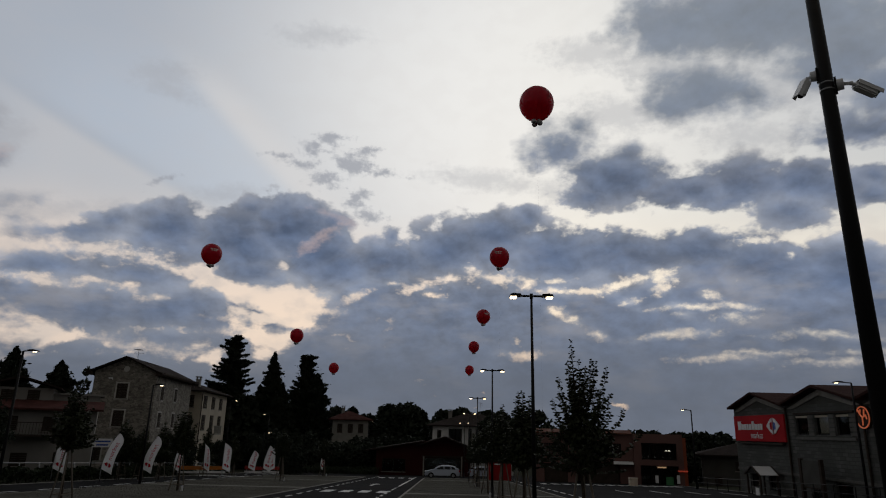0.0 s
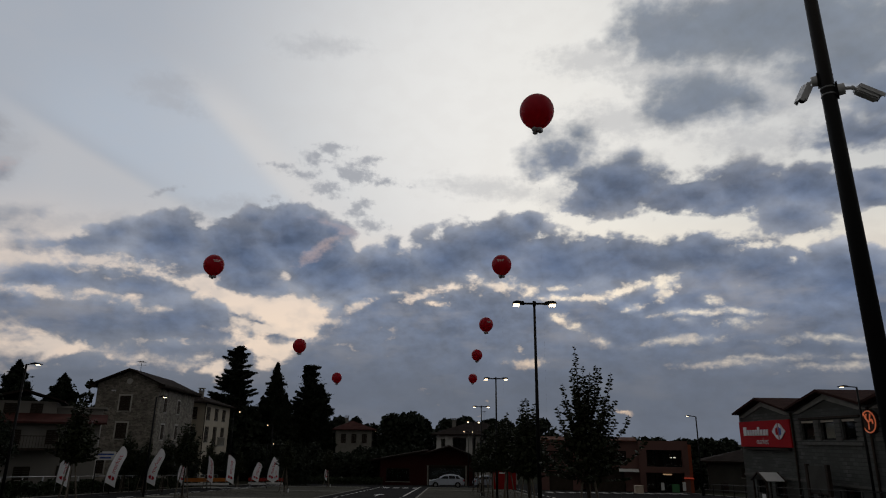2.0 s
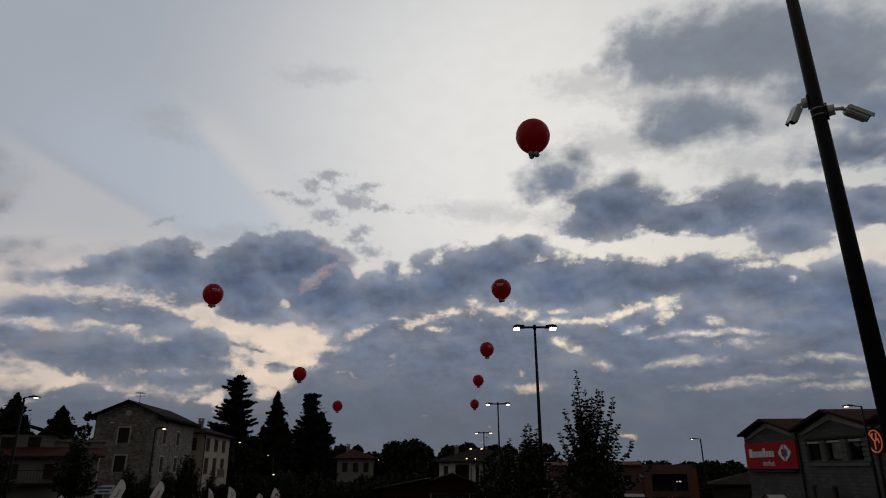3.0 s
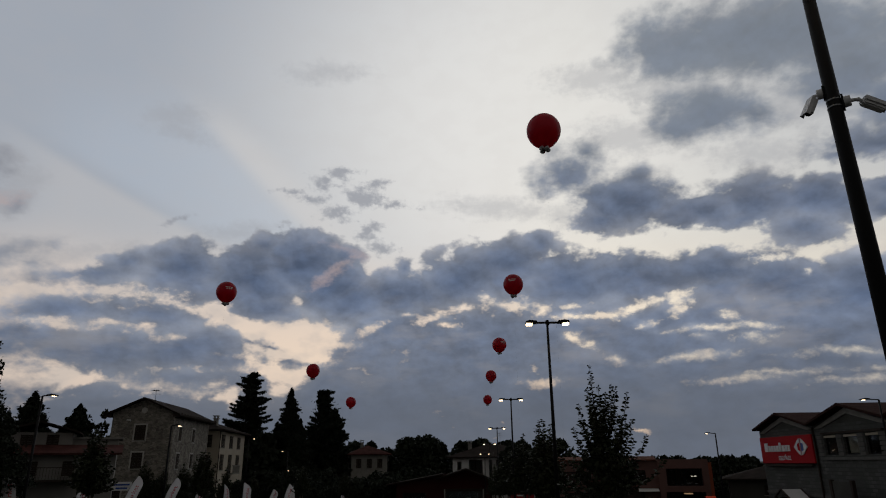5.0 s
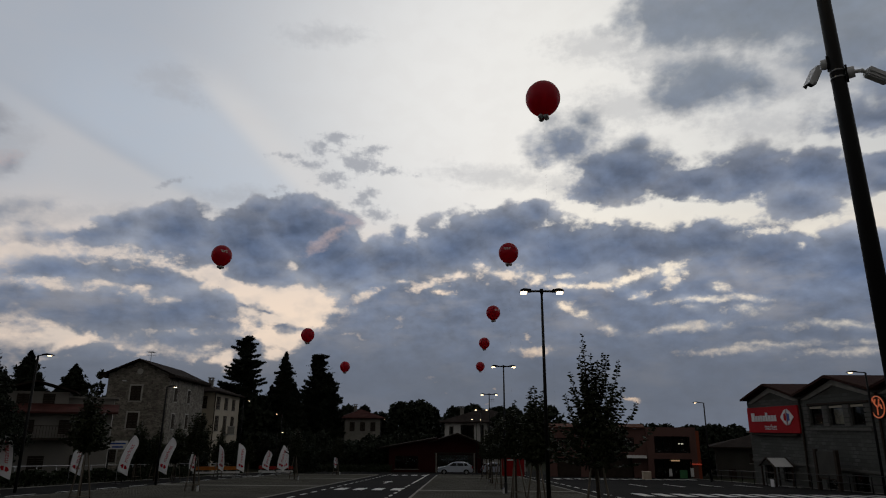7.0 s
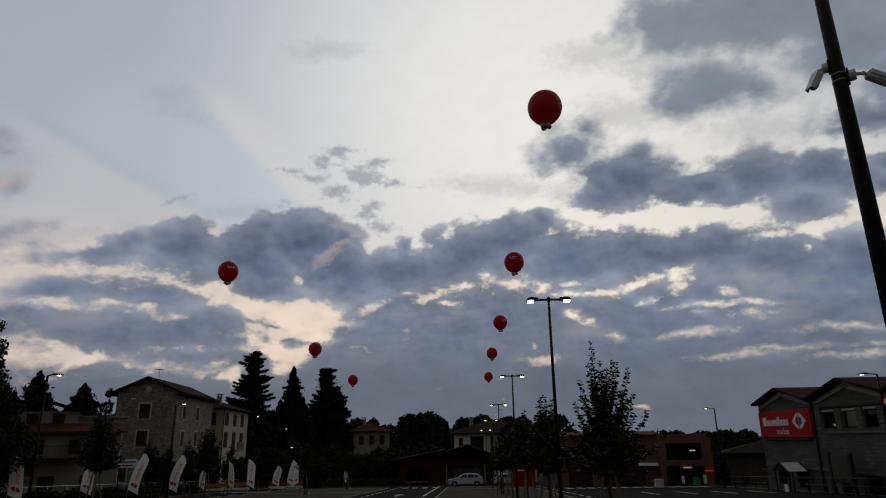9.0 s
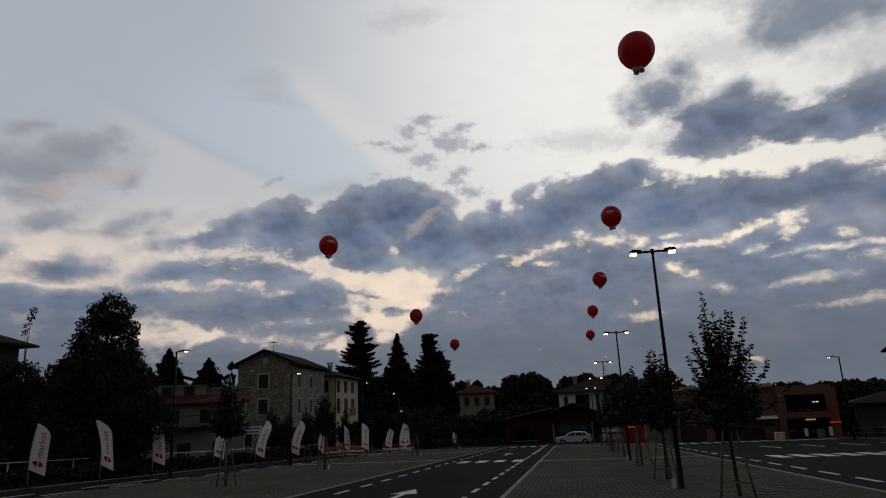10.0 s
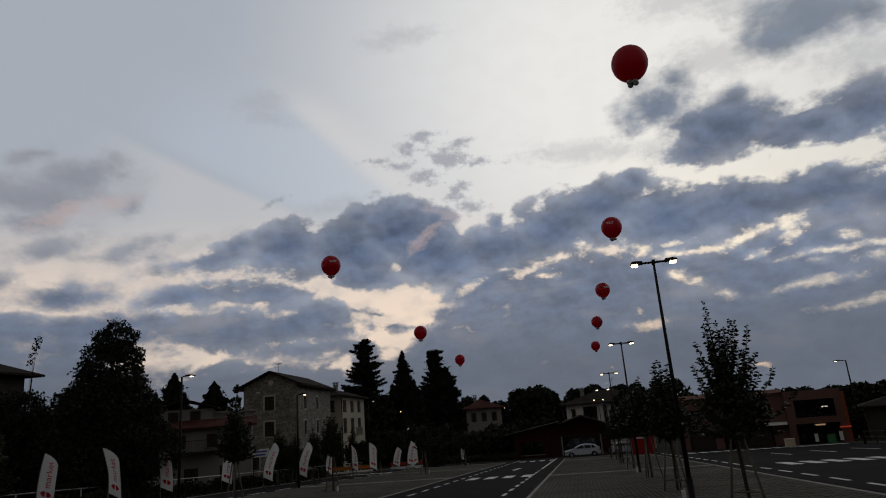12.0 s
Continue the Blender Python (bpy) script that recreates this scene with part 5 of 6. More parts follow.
# ---- store with a row of gables ----
STORE_X, SPAN = 23.2, 8.2
store = thing("store", "grey block store with a row of tiled gables and stone bands", "building", pose(STORE_X, 0, 0))
EDGES = [52.9 - SPAN * k for k in range(6)]
for k in range(5):
    far, near = EDGES[k], EDGES[k + 1]
    mid = (far + near) / 2
    holes = []
    if k >= 1:
        holes += [(near + 1.3 + 2.25 * i, near + 2.75 + 2.25 * i, 1.85, 3.05) for i in range(3)]
    holes += [(near + 2.0, near + 3.6, -1.95, -0.85), (near + 4.8, near + 6.4, -1.95, -0.85)]
    bm = bmesh.new()
    wall_boxes(bm, SPAN, -3.2, 3.7, 0.4, [(a - near, b - near, c, d) for a, b, c, d in holes], lambda u, t, z, near=near: Vector((t, near + u, z)))
    part("wall", bm, BLOCKS, store)
    bm = bmesh.new()
    bm_prism(bm, [(near, 3.7), (far, 3.7), (mid, 4.62)], 0.0, 0.4, "x")
    part("gable", bm, BLOCK_GREY, store)
    bm = bmesh.new()
    bm_prism(bm, [(near + 0.12, 3.50), (near + 0.95, 3.50), (mid, 4.22), (far - 0.95, 3.50), (far - 0.12, 3.50), (mid, 4.58)], -0.09, -0.003, "x")
    part("gable_band", bm, STONE_TRIM, store, "pale stone band under the gable")
    bm = bmesh.new()
    bm_prism(bm, [(near - 0.0, 3.72), (mid, 4.68), (far + 0.0, 3.72), (far, 3.86), (mid, 4.84), (near, 3.86)], -0.55, 16.0, "x")
    part("roof", bm, ROOF_ROWS, store, "red-brown tile roof")
    for a, b, c, d in holes:
        f = 0.07
        bm = bmesh.new()
        for q in ((a, a + f, c, d), (b - f, b, c, d), (a + f, b - f, c, c + f), (a + f, b - f, d - f, d)):
            bm_box(bm, 0.14, 0.22, q[0], q[1], q[2], q[3])
        w = part("window", bm, BLACK_METAL, store)
        box_part("pane", w, GLASS, 0.17, 0.185, a + f, b - f, c + f, d - f)
        if c > 0:
            box_part("lintel", w, PLASTER_CREAM, 0.0, 0.12, a + 0.05, b - 0.05, d - 0.16, d - 0.03, "pale lintel")
            if k == 1 and a > near + 2 and a < near + 5:
                box_part("blind", w, PLASTER_CREAM, 0.25, 0.27, a + 0.2, b - 0.1, c + 0.1, d - 0.2, "pale half-drawn blind")
    if k >= 1:
        box_part("sill_band", store, QUOIN, -0.10, -0.003, near + 0.9, far - 0.9, 1.55, 1.72)
        box_part("head_band", store, WOOD_DARK, -0.12, -0.003, near + 0.9, far - 0.9, 3.1, 3.22)
        for i in range(4):
            y0 = near + 0.95 + 2.25 * i - (0.2 if i else 0)
            for j in range(5):
                box_part("quoin", store, QUOIN, -0.06, -0.003, y0 - 0.15 + (0.05 if j % 2 else 0), y0 + 0.45 + (0 if j % 2 else 0.0), 1.80 + 0.26 * j, 2.0 + 0.26 * j)
    bm = bmesh.new()
    bm_tube(bm, (-0.10, near + 0.05, -3.1), (-0.10, near + 0.05, 3.6), 0.07, 0.07, 8)
    part("downpipe", bm, WOOD_DARK, store)
box_part("end_wall", store, BLOCKS, 0.4, 16.0, 52.5, 52.9, -3.2, 3.7)
box_part("end_wall", store, BLOCKS, 0.4, 16.0, EDGES[5], EDGES[5] + 0.4, -3.2, 3.7)
box_part("back_wall", store, BLOCKS, 16.0, 16.4, EDGES[5], 52.9, -3.2, 3.7)
box_part("plinth_band", store, QUOIN, -0.08, -0.003, EDGES[5], 52.9, -0.75, -0.6)

store_sign = thing("store_sign", "red store sign with white lettering bars and an emblem", "sign", pose(STORE_X - 0.12, 48.7, 1.3))
box_part("panel", store_sign, SIGN_RED, -0.10, 0.11, -3.85, 3.85, 0.05, 1.88, bevel=0.02)
box_part("ledge", store_sign, WOOD_DARK, -0.14, 0.1, -3.4, 3.4, -0.14, -0.03)
y = 3.1
for k, (wide, low, tall) in enumerate(((0.52, 0.85, 0.62), (0.34, 0.85, 0.42), (0.28, 0.85, 0.42), (0.28, 0.85, 0.42), (0.34, 0.85, 0.42), (0.30, 0.85, 0.62), (0.36, 0.85, 0.42), (0.34, 0.85, 0.42), (0.26, 0.85, 0.42))):
    box_part("lettering_bar", store_sign, SIGN_WHITE, -0.15, -0.10, y - wide, y, low, low + tall, "white raised bar standing for lettering", bevel=0.015)
    y -= wide + 0.11
word_part("lettering", "market", 0.62, lambda x, y: Vector((-0.118, 1.15 - x * 1.05, 0.26 + y)), SIGN_WHITE, store_sign, "white raised word market")
for s in (-1, 1):
    c = -2.35
    bm = bmesh.new()
    bm_prism(bm, [(c + s * 0.08, 0.56), (c + s * 0.08, 1.66), (c + s * 0.34, 1.56), (c + s * 0.92, 1.11), (c + s * 0.34, 0.66)], -0.15, -0.10, "x")
    half = part("emblem", bm, SIGN_WHITE, store_sign, "white arrow-shaped half of the emblem")
    bm = bmesh.new()
    bm_prism(bm, [(c + s * 0.08, 0.82), (c + s * 0.08, 1.40), (c + s * 0.40, 1.30), (c + s * 0.40, 0.92)], -0.156, -0.151, "x")
    part("inset", bm, SIGN_RED if s > 0 else SIGN_BLUE, half, "dark inset of the emblem")

ring_sign = thing("round_sign", "round glowing orange ring sign with a plain figure", "sign", pose(STORE_X - 0.2, 36.35, 2.8))
bm = bmesh.new()
bm_tube(bm, (0.0, 0, 0), (0.19, 0, 0), 0.62, 0.62, 32)
part("disc", bm, WOOD_DARK, ring_sign)
bm = bmesh.new()
for k in range(32):
    a, b = 2 * math.pi * k / 32, 2 * math.pi * (k + 1) / 32
    bm_tube(bm, (-0.03, 0.57 * math.cos(a), 0.57 * math.sin(a)), (-0.03, 0.57 * math.cos(b), 0.57 * math.sin(b)), 0.035, 0.035, 6)
part("glowing_ring", bm, NEON_ORANGE, ring_sign)
bm = bmesh.new()
for a, b in (((0.05, -0.42), (0.02, 0.0)), ((0.02, 0.0), (-0.28, 0.12)), ((0.02, 0.0), (0.22, 0.18)), ((0.22, 0.18), (0.34, 0.40)), ((0.22, 0.18), (0.12, 0.42)), ((-0.28, 0.12), (-0.34, -0.10)), ((-0.10, 0.05), (-0.2, 0.42))):
    bm_tube(bm, (-0.03, a[0], a[1]), (-0.03, b[0], b[1]), 0.04, 0.04, 6)
part("glowing_figure", bm, NEON_ORANGE, ring_sign)

porch = thing("porch", "small dark gabled porch with a glazed roof", "porch", pose(STORE_X - 1.2, 47.0, -2.6))
for x in (-0.45, 0.7):
    for y in (-0.95, 0.95):
        box_part("post", porch, WOOD_DARK, x - 0.05, x + 0.05, y - 0.05, y + 0.05, 0.0, 1.78)
for s in (-1, 1):
    for x in (-0.55, 0.8):
        bm = bmesh.new()
        bm_prism(bm, [(s * 1.1, 1.70), (0, 2.25), (0, 2.34), (s * 1.1, 1.79)], x - 0.05, x + 0.05, "x")
        part("rafter", bm, WOOD_DARK, porch)
    bm = bmesh.new()
    bm_prism(bm, [(s * 1.05, 1.76), (0, 2.28), (0, 2.30), (s * 1.05, 1.78)], -0.5, 0.75, "x")
    part("roof_panel", bm, TARP_WHITE, porch, "pale translucent roof panel")
box_part("notice", porch, SIGN_WHITE, -0.68, -0.66, -1.1, -0.6, 0.35, 0.95)

# ---- lamps, cameras, balloons, flags on the lot ----
def street_lamp(m):
    """Double-headed post; the pole is set in a flanged base."""
    post = thing("street_lamp", "slim black double-headed street lamp, both lamps lit", "street lamp", m, "double street lamps")
    bm = bmesh.new()
    bm_lathe(bm, [(0.0, 0.0), (0.16, 0.0), (0.16, 0.03), (0.09, 0.05), (0.085, 0.5), (0.075, 0.52), (0.0, 0.52)], 16)
    part("base", bm, BLACK_METAL, post)
    bm = bmesh.new()
    bm_tube(bm, (0, 0, 0.5), (0, 0, 6.2), 0.062, 0.033, 16)
    part("pole", bm, BLACK_METAL, post)
    bm = bmesh.new()
    bm_tube(bm, (-0.33, 0, 6.22), (0.33, 0, 6.22), 0.032, 0.032, 8)
    bm_tube(bm, (0, 0, 6.15), (0, 0, 6.29), 0.048, 0.048, 12)
    part("arm", bm, BLACK_METAL, post)
    for s in (-1, 1):
        bm = bmesh.new()
        bm_prism(bm, [(-0.17, 6.20), (0.17, 6.20), (0.15, 6.26), (0.05, 6.29), (-0.15, 6.27)], -0.12, 0.12, "y")
        for v in bm.verts:
            v.co.x = s * v.co.x + s * 0.46
        head = part("lamp_head", bm, BLACK_METAL, post, bevel=0.01)
        box_part("lens", head, LAMP_GLOW, s * 0.52 - 0.085, s * 0.52 + 0.085, -0.10, 0.10, 6.145, 6.197, "glowing warm white lens")
    return post


LAMP_X = 2.53
first_lamp = street_lamp(pose(LAMP_X + 0.045, 3.78, gz(0, 3.78) + 0.012, 0, -0.65, 0))
for y in (18.2, 33.9, 49.0, 64.3, 79.6):
    copy_thing(first_lamp, pose(LAMP_X - (0.02 if y < 20 else 0), y, gz(0, y) + (0.012 if y < 73 else 0.0)))


def single_lamp(m, high, reach, side, label, lens_size=0.08):
    """A road lamp with one arm."""
    post = thing("road_lamp", label, "street lamp", m, "single road lamps")
    bm = bmesh.new()
    bm_tube(bm, (0, 0, -0.1), (0, 0, high), 0.075, 0.05, 10)
    part("pole", bm, BLACK_METAL, post)
    bm = bmesh.new()
    bm_tube(bm, (0, 0, high), (side * reach, 0, high + 0.04), 0.03, 0.03, 8)
    part("arm", bm, BLACK_METAL, post)
    bm = bmesh.new()
    bm_prism(bm, [(-0.24, 0.02), (0.24, 0.0), (0.22, 0.05), (0.0, 0.10), (-0.24, 0.07)], -0.13, 0.13, "y")
    for v in bm.verts:
        v.co.x = side * (v.co.x + reach + 0.15)
        v.co.z += high
    head = part("lamp_head", bm, BLACK_METAL, post)
    x = side * (reach + 0.22)
    box_part("lens", head, LAMP_GLOW, x - lens_size * 0.8, x + lens_size * 0.8, -lens_size, lens_size, high - 0.035, high, "glowing warm white lens")
    return post


def place(az, dist):
    return dist * math.sin(radians(az)), dist * math.cos(radians(az))


for az, dist, high, reach, side in ((-33.1, 37.3, 6.3, 0.35, 1), (-23.9, 44.0, 5.75, 0.3, 1), (20.5, 60.0, 6.3, 0.5, -1), (31.9, 42.7, 6.3, 0.6, -1), (-47.6, 30.0, 6.3, 0.4, 1)):
    x, y = place(az, dist)
    single_lamp(pose(x, y, gz(x, y)), high, reach, side, "black single-arm street lamp with a lit head")


def security_camera(m, tilt, turn, arm=0.185):
    """Bullet camera on a round junction box, banded to the pole."""
    unit = thing("security_camera", "white bullet security camera strapped to a lamp post", "camera", m, "cameras on the post")
    bm = bmesh.new()
    bm_box(bm, 0.062, 0.08, -0.045, 0.045, -0.07, 0.07)
    part("bracket_plate", bm, BLACK_METAL, unit)
    bm = bmesh.new()
    bm_tube(bm, (0.078, 0, 0), (0.135, 0, 0), 0.056, 0.052, 20)
    part("junction_box", bm, WHITE_PLASTIC, unit, bevel=0.008)
    knee = Vector((arm, 0, -0.012))
    bm = bmesh.new()
    bm_tube(bm, (0.13, 0, 0), knee, 0.017, 0.016, 10)
    aim = Vector((math.cos(turn) * math.cos(tilt), math.sin(turn) * math.cos(tilt), math.sin(tilt)))
    neck = knee + aim * 0.045
    bm_tube(bm, knee, neck, 0.016, 0.016, 10)
    bmesh.ops.create_uvsphere(bm, u_segments=12, v_segments=8, radius=0.021, matrix=Matrix.Translation(knee))
    part("swivel_arm", bm, WHITE_PLASTIC, unit)
    turn_to = aim.to_track_quat("Y", "Z").to_matrix().to_4x4()
    seat = Matrix.Translation(neck) @ turn_to
    bm = bmesh.new()
    bm_box(bm, -0.040, 0.040, -0.01, 0.20, -0.040, 0.034)
    bmesh.ops.bevel(bm, geom=bm.edges[:], offset=0.012, segments=2, affect="EDGES")
    bmesh.ops.transform(bm, matrix=seat, verts=bm.verts[:])
    housing = part("housing", bm, WHITE_PLASTIC, unit)
    bm = bmesh.new()
    bm_prism(bm, [(-0.046, 0.0), (-0.044, 0.037), (0.044, 0.037), (0.046, 0.0), (0.051, 0.0), (0.049, 0.043), (-0.049, 0.043), (-0.051, 0.0)], -0.005, 0.235, "y")
    bmesh.ops.transform(bm, matrix=seat, verts=bm.verts[:])
    part("sun_hood", bm, WHITE_PLASTIC, unit)
    bm = bmesh.new()
    bm_tube(bm, (0, 0.198, -0.002), (0, 0.208, -0.002), 0.028, 0.028, 16)
    bmesh.ops.transform(bm, matrix=seat, verts=bm.verts[:])
    part("lens", bm, GLASS_DARK, housing, "dark round lens")
    for z in (-0.035, 0.035):
        bm = bmesh.new()
        bm_tube(bm, (0, 0, z - 0.008), (0, 0, z + 0.008), 0.066, 0.066, 20)
        part("steel_band", bm, GREY_METAL, unit, "bright steel strap")
    return unit


security_camera(pose(LAMP_X, 3.78, 3.83, 0, 0, -34) @ Matrix.Scale(0.70, 4), radians(-23), radians(38), 0.19)
security_camera(pose(LAMP_X, 3.78, 3.93, 0, 0, 150) @ Matrix.Scale(0.64, 4), radians(-60), radians(40), 0.155)


def balloon(m, spin, drop):
    """Round advertising balloon with a ring of small ones at its neck, on a long cord."""
    b = thing("balloon", "large round red balloon with small white balloons at its neck", "balloon", m, "red balloons")
    bm = bmesh.new()
    profile = []
    for k in range(25):
        a = math.pi * k / 24
        z = -math.cos(a)
        r = math.sin(a)
        squeeze = 1.0 - 0.10 * max(0.0, -z) ** 2
        profile.append((0.54 * r * squeeze, 0.56 * z if z > 0 else 0.60 * z))
    bm_lathe(bm, profile, 36)
    envelope = part("envelope", bm, BALLOON_RED, b)
    bm = bmesh.new()
    bm_lathe(bm, [(0.0, -0.59), (0.05, -0.60), (0.035, -0.66), (0.05, -0.70), (0.0, -0.71)], 12)
    part("neck", bm, BALLOON_RED, b)
    for k in range(4):
        a = k * math.pi / 2 + 0.5
        bm = bmesh.new()
        bmesh.ops.create_uvsphere(bm, u_segments=14, v_segments=10, radius=0.088, matrix=Matrix.Translation((0.115 * math.cos(a), 0.115 * math.sin(a), -0.64 - 0.03 * (k % 2))) @ Matrix.Diagonal((1, 1, 0.9, 1)))
        for f in bm.faces:
            f.smooth = True
        part("small_balloon", bm, BALLOON_WHITE, b, "small pale balloon")
    # plain white marks where the lettering was
    for z0, wide in ((0.14, 0.20), (0.06, 0.14)):
        bm = bmesh.new()
        rows = []
        for zz in (z0, z0 + 0.045):
            r = 0.545 * math.sqrt(1 - (zz / 0.56) ** 2)
            rows.append([bm.verts.new((r * math.sin(t), -r * math.cos(t), zz)) for t in [wide / 0.54 * (i / 8 - 0.5) * 2 for i in range(9)]])
        for i in range(0, 8):
            if i % 3 != 2:
                bm.faces.new((rows[0][i], rows[0][i + 1], rows[1][i + 1], rows[1][i]))
        solid = part("printed_bar", bm, SIGN_WHITE, envelope, "white printed bar")
        solid.rotation_euler.z = spin
    bm = bmesh.new()
    bm_tube(bm, (0, 0, -0.70), (0, 0, -drop), 0.0005, 0.0005, 4)
    part("cord", bm, CORD, b, "thin pale tether cord")
    return b


for az, y, el, spin in ((8.65, 18.2, 28.35, 2.6), (4.92, 33.9, 15.08, -0.2), (3.42, 49.0, 9.82, 0.5), (2.58, 64.3, 7.16, 2.0), (2.2, 79.6, 5.15, 3.0), (-20.75, 33.2, 13.96, 0.6), (-13.0, 51.8, 7.62, 2.4), (-9.66, 69.7, 5.0, 3.0)):
    d = y / math.cos(radians(az))
    x, z = d * math.sin(radians(az)), 1.6 + d * math.tan(radians(el)) + 0.03
    balloon(pose(x, y, z), spin, z - gz(x, y) - 0.012)


def water_can(m):
    """White jerrycan that weighs a balloon cord down."""
    can = thing("jerrycan", "white plastic jerrycan weighing down a cord", "jerrycan", m, "jerrycans")
    bm = bmesh.new()
    bm_box(bm, -0.05, 0.05, -0.045, 0.045, 0.0, 0.24)
    part("body", bm, WHITE_PLASTIC, can, bevel=0.025)
    bm = bmesh.new()
    bm_tube(bm, (-0.028, 0, 0.235), (-0.028, 0, 0.27), 0.016, 0.016, 10)
    part("cap", bm, SIGN_BLUE, can)
    bm = bmesh.new()
    bm_box(bm, 0.0, 0.05, -0.01, 0.01, 0.27, 0.285)
    bm_box(bm, 0.038, 0.05, -0.01, 0.01, 0.235, 0.272)
    bm_box(bm, 0.0, 0.012, -0.01, 0.01, 0.235, 0.272)
    part("handle", bm, WHITE_PLASTIC, can)
    return can


can = water_can(pose(2.30, 18.0, gz(0, 18.0) + 0.032))
for x, y in ((-12.6, 33.2), (-12.0, 51.8), (-11.9, 69.7), (2.4, 33.6), (2.4, 48.7)):
    copy_thing(can, pose(x, y, gz(x, y) + 0.012))


def feather_flag(m, high, lean, label, mirrored=False):
    """Feather flag: bowed pole, sail with a red mark and bars for lettering."""
    flag = thing("feather_flag", label, "flag", m, "feather flags")
    s = -1 if mirrored else 1
    wide = 0.62

    def sail(u, w):
        """u across 0..1, w up 0..1: the sail's edge follows the bowed pole."""
        z = 0.78 + (high - 0.78) * w
        edge = lean * high * 0.16 * w ** 2
        top = wide * (1.0 - 0.9 * max(0.0, (w - 0.72) / 0.28) ** 2)
        z_cut = -0.16 * u * (1 - w) * 2
        return Vector((s * (edge + top * u), 0.05 * math.sin(u * 3 + w * 5), z + z_cut))

    bm = bmesh.new()
    grid = [[bm.verts.new(sail(i / 6, j / 18)) for i in range(7)] for j in range(19)]
    for j in range(18):
        for i in range(6):
            bm.faces.new((grid[j][i], grid[j][i + 1], grid[j + 1][i + 1], grid[j + 1][i])).smooth = True
    thick = bmesh.ops.solidify(bm, geom=bm.faces[:], thickness=0.004)
    cloth = part("sail", bm, FLAG_WHITE, flag)
    bm = bmesh.new()
    limb(bm, [Vector((0, 0, 0))] + [sail(0, j / 8) + Vector((-s * 0.015, 0, 0)) for j in range(9)], 0.016, 0.006, 6)
    part("pole", bm, GREY_METAL, flag)
    bm = bmesh.new()
    bm_box(bm, -0.22, 0.22, -0.22, 0.22, 0.0, 0.03)
    bm_tube(bm, (0, 0, 0.02), (0, 0, 0.2), 0.022, 0.022, 8)
    part("base_plate", bm, BLACK_METAL, flag)

    def patch(name, u0, u1, w0, w1, off, mat):
        for side in (-1, 1):
            bm = bmesh.new()
            rows = [[bm.verts.new(sail(u0 + (u1 - u0) * i / 3, w0 + (w1 - w0) * j / 2) + Vector((0, side * off, 0))) for i in range(4)] for j in range(3)]
            for j in range(2):
                for i in range(3):
                    bm.faces.new((rows[j][i], rows[j][i + 1], rows[j + 1][i + 1], rows[j + 1][i]))
            part(name, bm, mat, cloth, "red printed mark" if name == "printed_mark" else "red printed bar standing for lettering")

    # two pointed halves of an emblem, then one word running up the cloth
    for side in (-1, 1):
        for c, outline in ((0.34, ((0.12, 0.0), (0.12, 0.10), (-0.03, 0.10), (-0.18, 0.05), (-0.03, 0.0))), (0.66, ((-0.12, 0.0), (0.03, 0.0), (0.18, 0.05), (0.03, 0.10), (-0.12, 0.10)))):
            bm = bmesh.new()
            bm.faces.new([bm.verts.new(sail(c + u, 0.13 + w) + Vector((0, side * 0.009, 0))) for u, w in outline])
            part("printed_mark", bm, FLAG_RED, cloth, "red pointed printed mark")
        up = (high - 0.78)
        word_part("printed_word", "market", 0.34, lambda x, y, side=side: sail(0.70 - y / wide, 0.30 + x / up) + Vector((0, side * 0.010, 0)), FLAG_RED, cloth, "red printed word market")
    return flag


LEANED = "white feather flag with red printing, leaning in the wind"
EDGEWISE = "white feather flag turned nearly edge-on to the lane"
for az, dist, high, lean, turn, mirrored in ((-42.6, 33.5, 2.65, 0.4, 52, False), (-38.0, 36.0, 2.85, -0.8, 10, False), (-34.4, 40.0, 2.8, -0.5, 42, False), (-29.9, 47.0, 2.6, 0.6, 30, False), (-26.7, 46.5, 2.9, 1.6, 12, False), (-23.9, 50.0, 2.9, 1.6, 14, False), (-21.6, 55.0, 2.3, 0.5, 65, False), (-19.4, 60.0, 2.7, -0.4, 66, False), (-18.0, 58.0, 2.75, 0.1, 10, False), (-16.0, 66.0, 2.3, 1.2, 20, False), (-14.8, 64.0, 2.75, 1.0, 25, False), (-13.9, 66.0, 2.7, 0.2, 40, True), (-46.5, 31.0, 2.8, 0.3, 30, False), (-10.2, 78.0, 2.6, 0.8, 70, False)):
    x, y = place(az, dist)
    feather_flag(pose(x, y, gz(x, y) + 0.0, 0, 0, turn), high, lean, EDGEWISE if turn > 49 else LEANED, mirrored)

# planted trees along both islands
TREE_LABEL = "slender young leafy tree tied to three stakes"
young_tree(3, 4.6, pose(3.36, 15.95, gz(0, 16.0) + 0.012), TREE_LABEL,
    ((-0.04, 1.0), (0.06, 0.895), (0.148, 0.86), (-0.11, 0.80), (-0.16, 0.68), (-0.175, 0.53), (0.206, 0.64), (0.267, 0.51), (-0.24, 0.46), (0.11, 0.74), (0.0, 0.84), (-0.07, 0.88), (0.03, 0.76), (0.17, 0.72), (-0.05, 0.72)), 52, 1500, 0.115)
young_tree(5, 3.9, pose(2.60, 21.4, gz(0, 21.4) + 0.012), TREE_LABEL, foot=0.38)
middle = young_tree(8, 4.1, pose(2.62, 28.9, gz(0, 28.9) + 0.012), TREE_LABEL, foot=0.40)
for k, y in enumerate((38.5, 48.0, 57.5)):
    copy_thing(middle, pose(2.62, y, gz(0, y) + 0.012, 0, 0, 70 * k + 30))
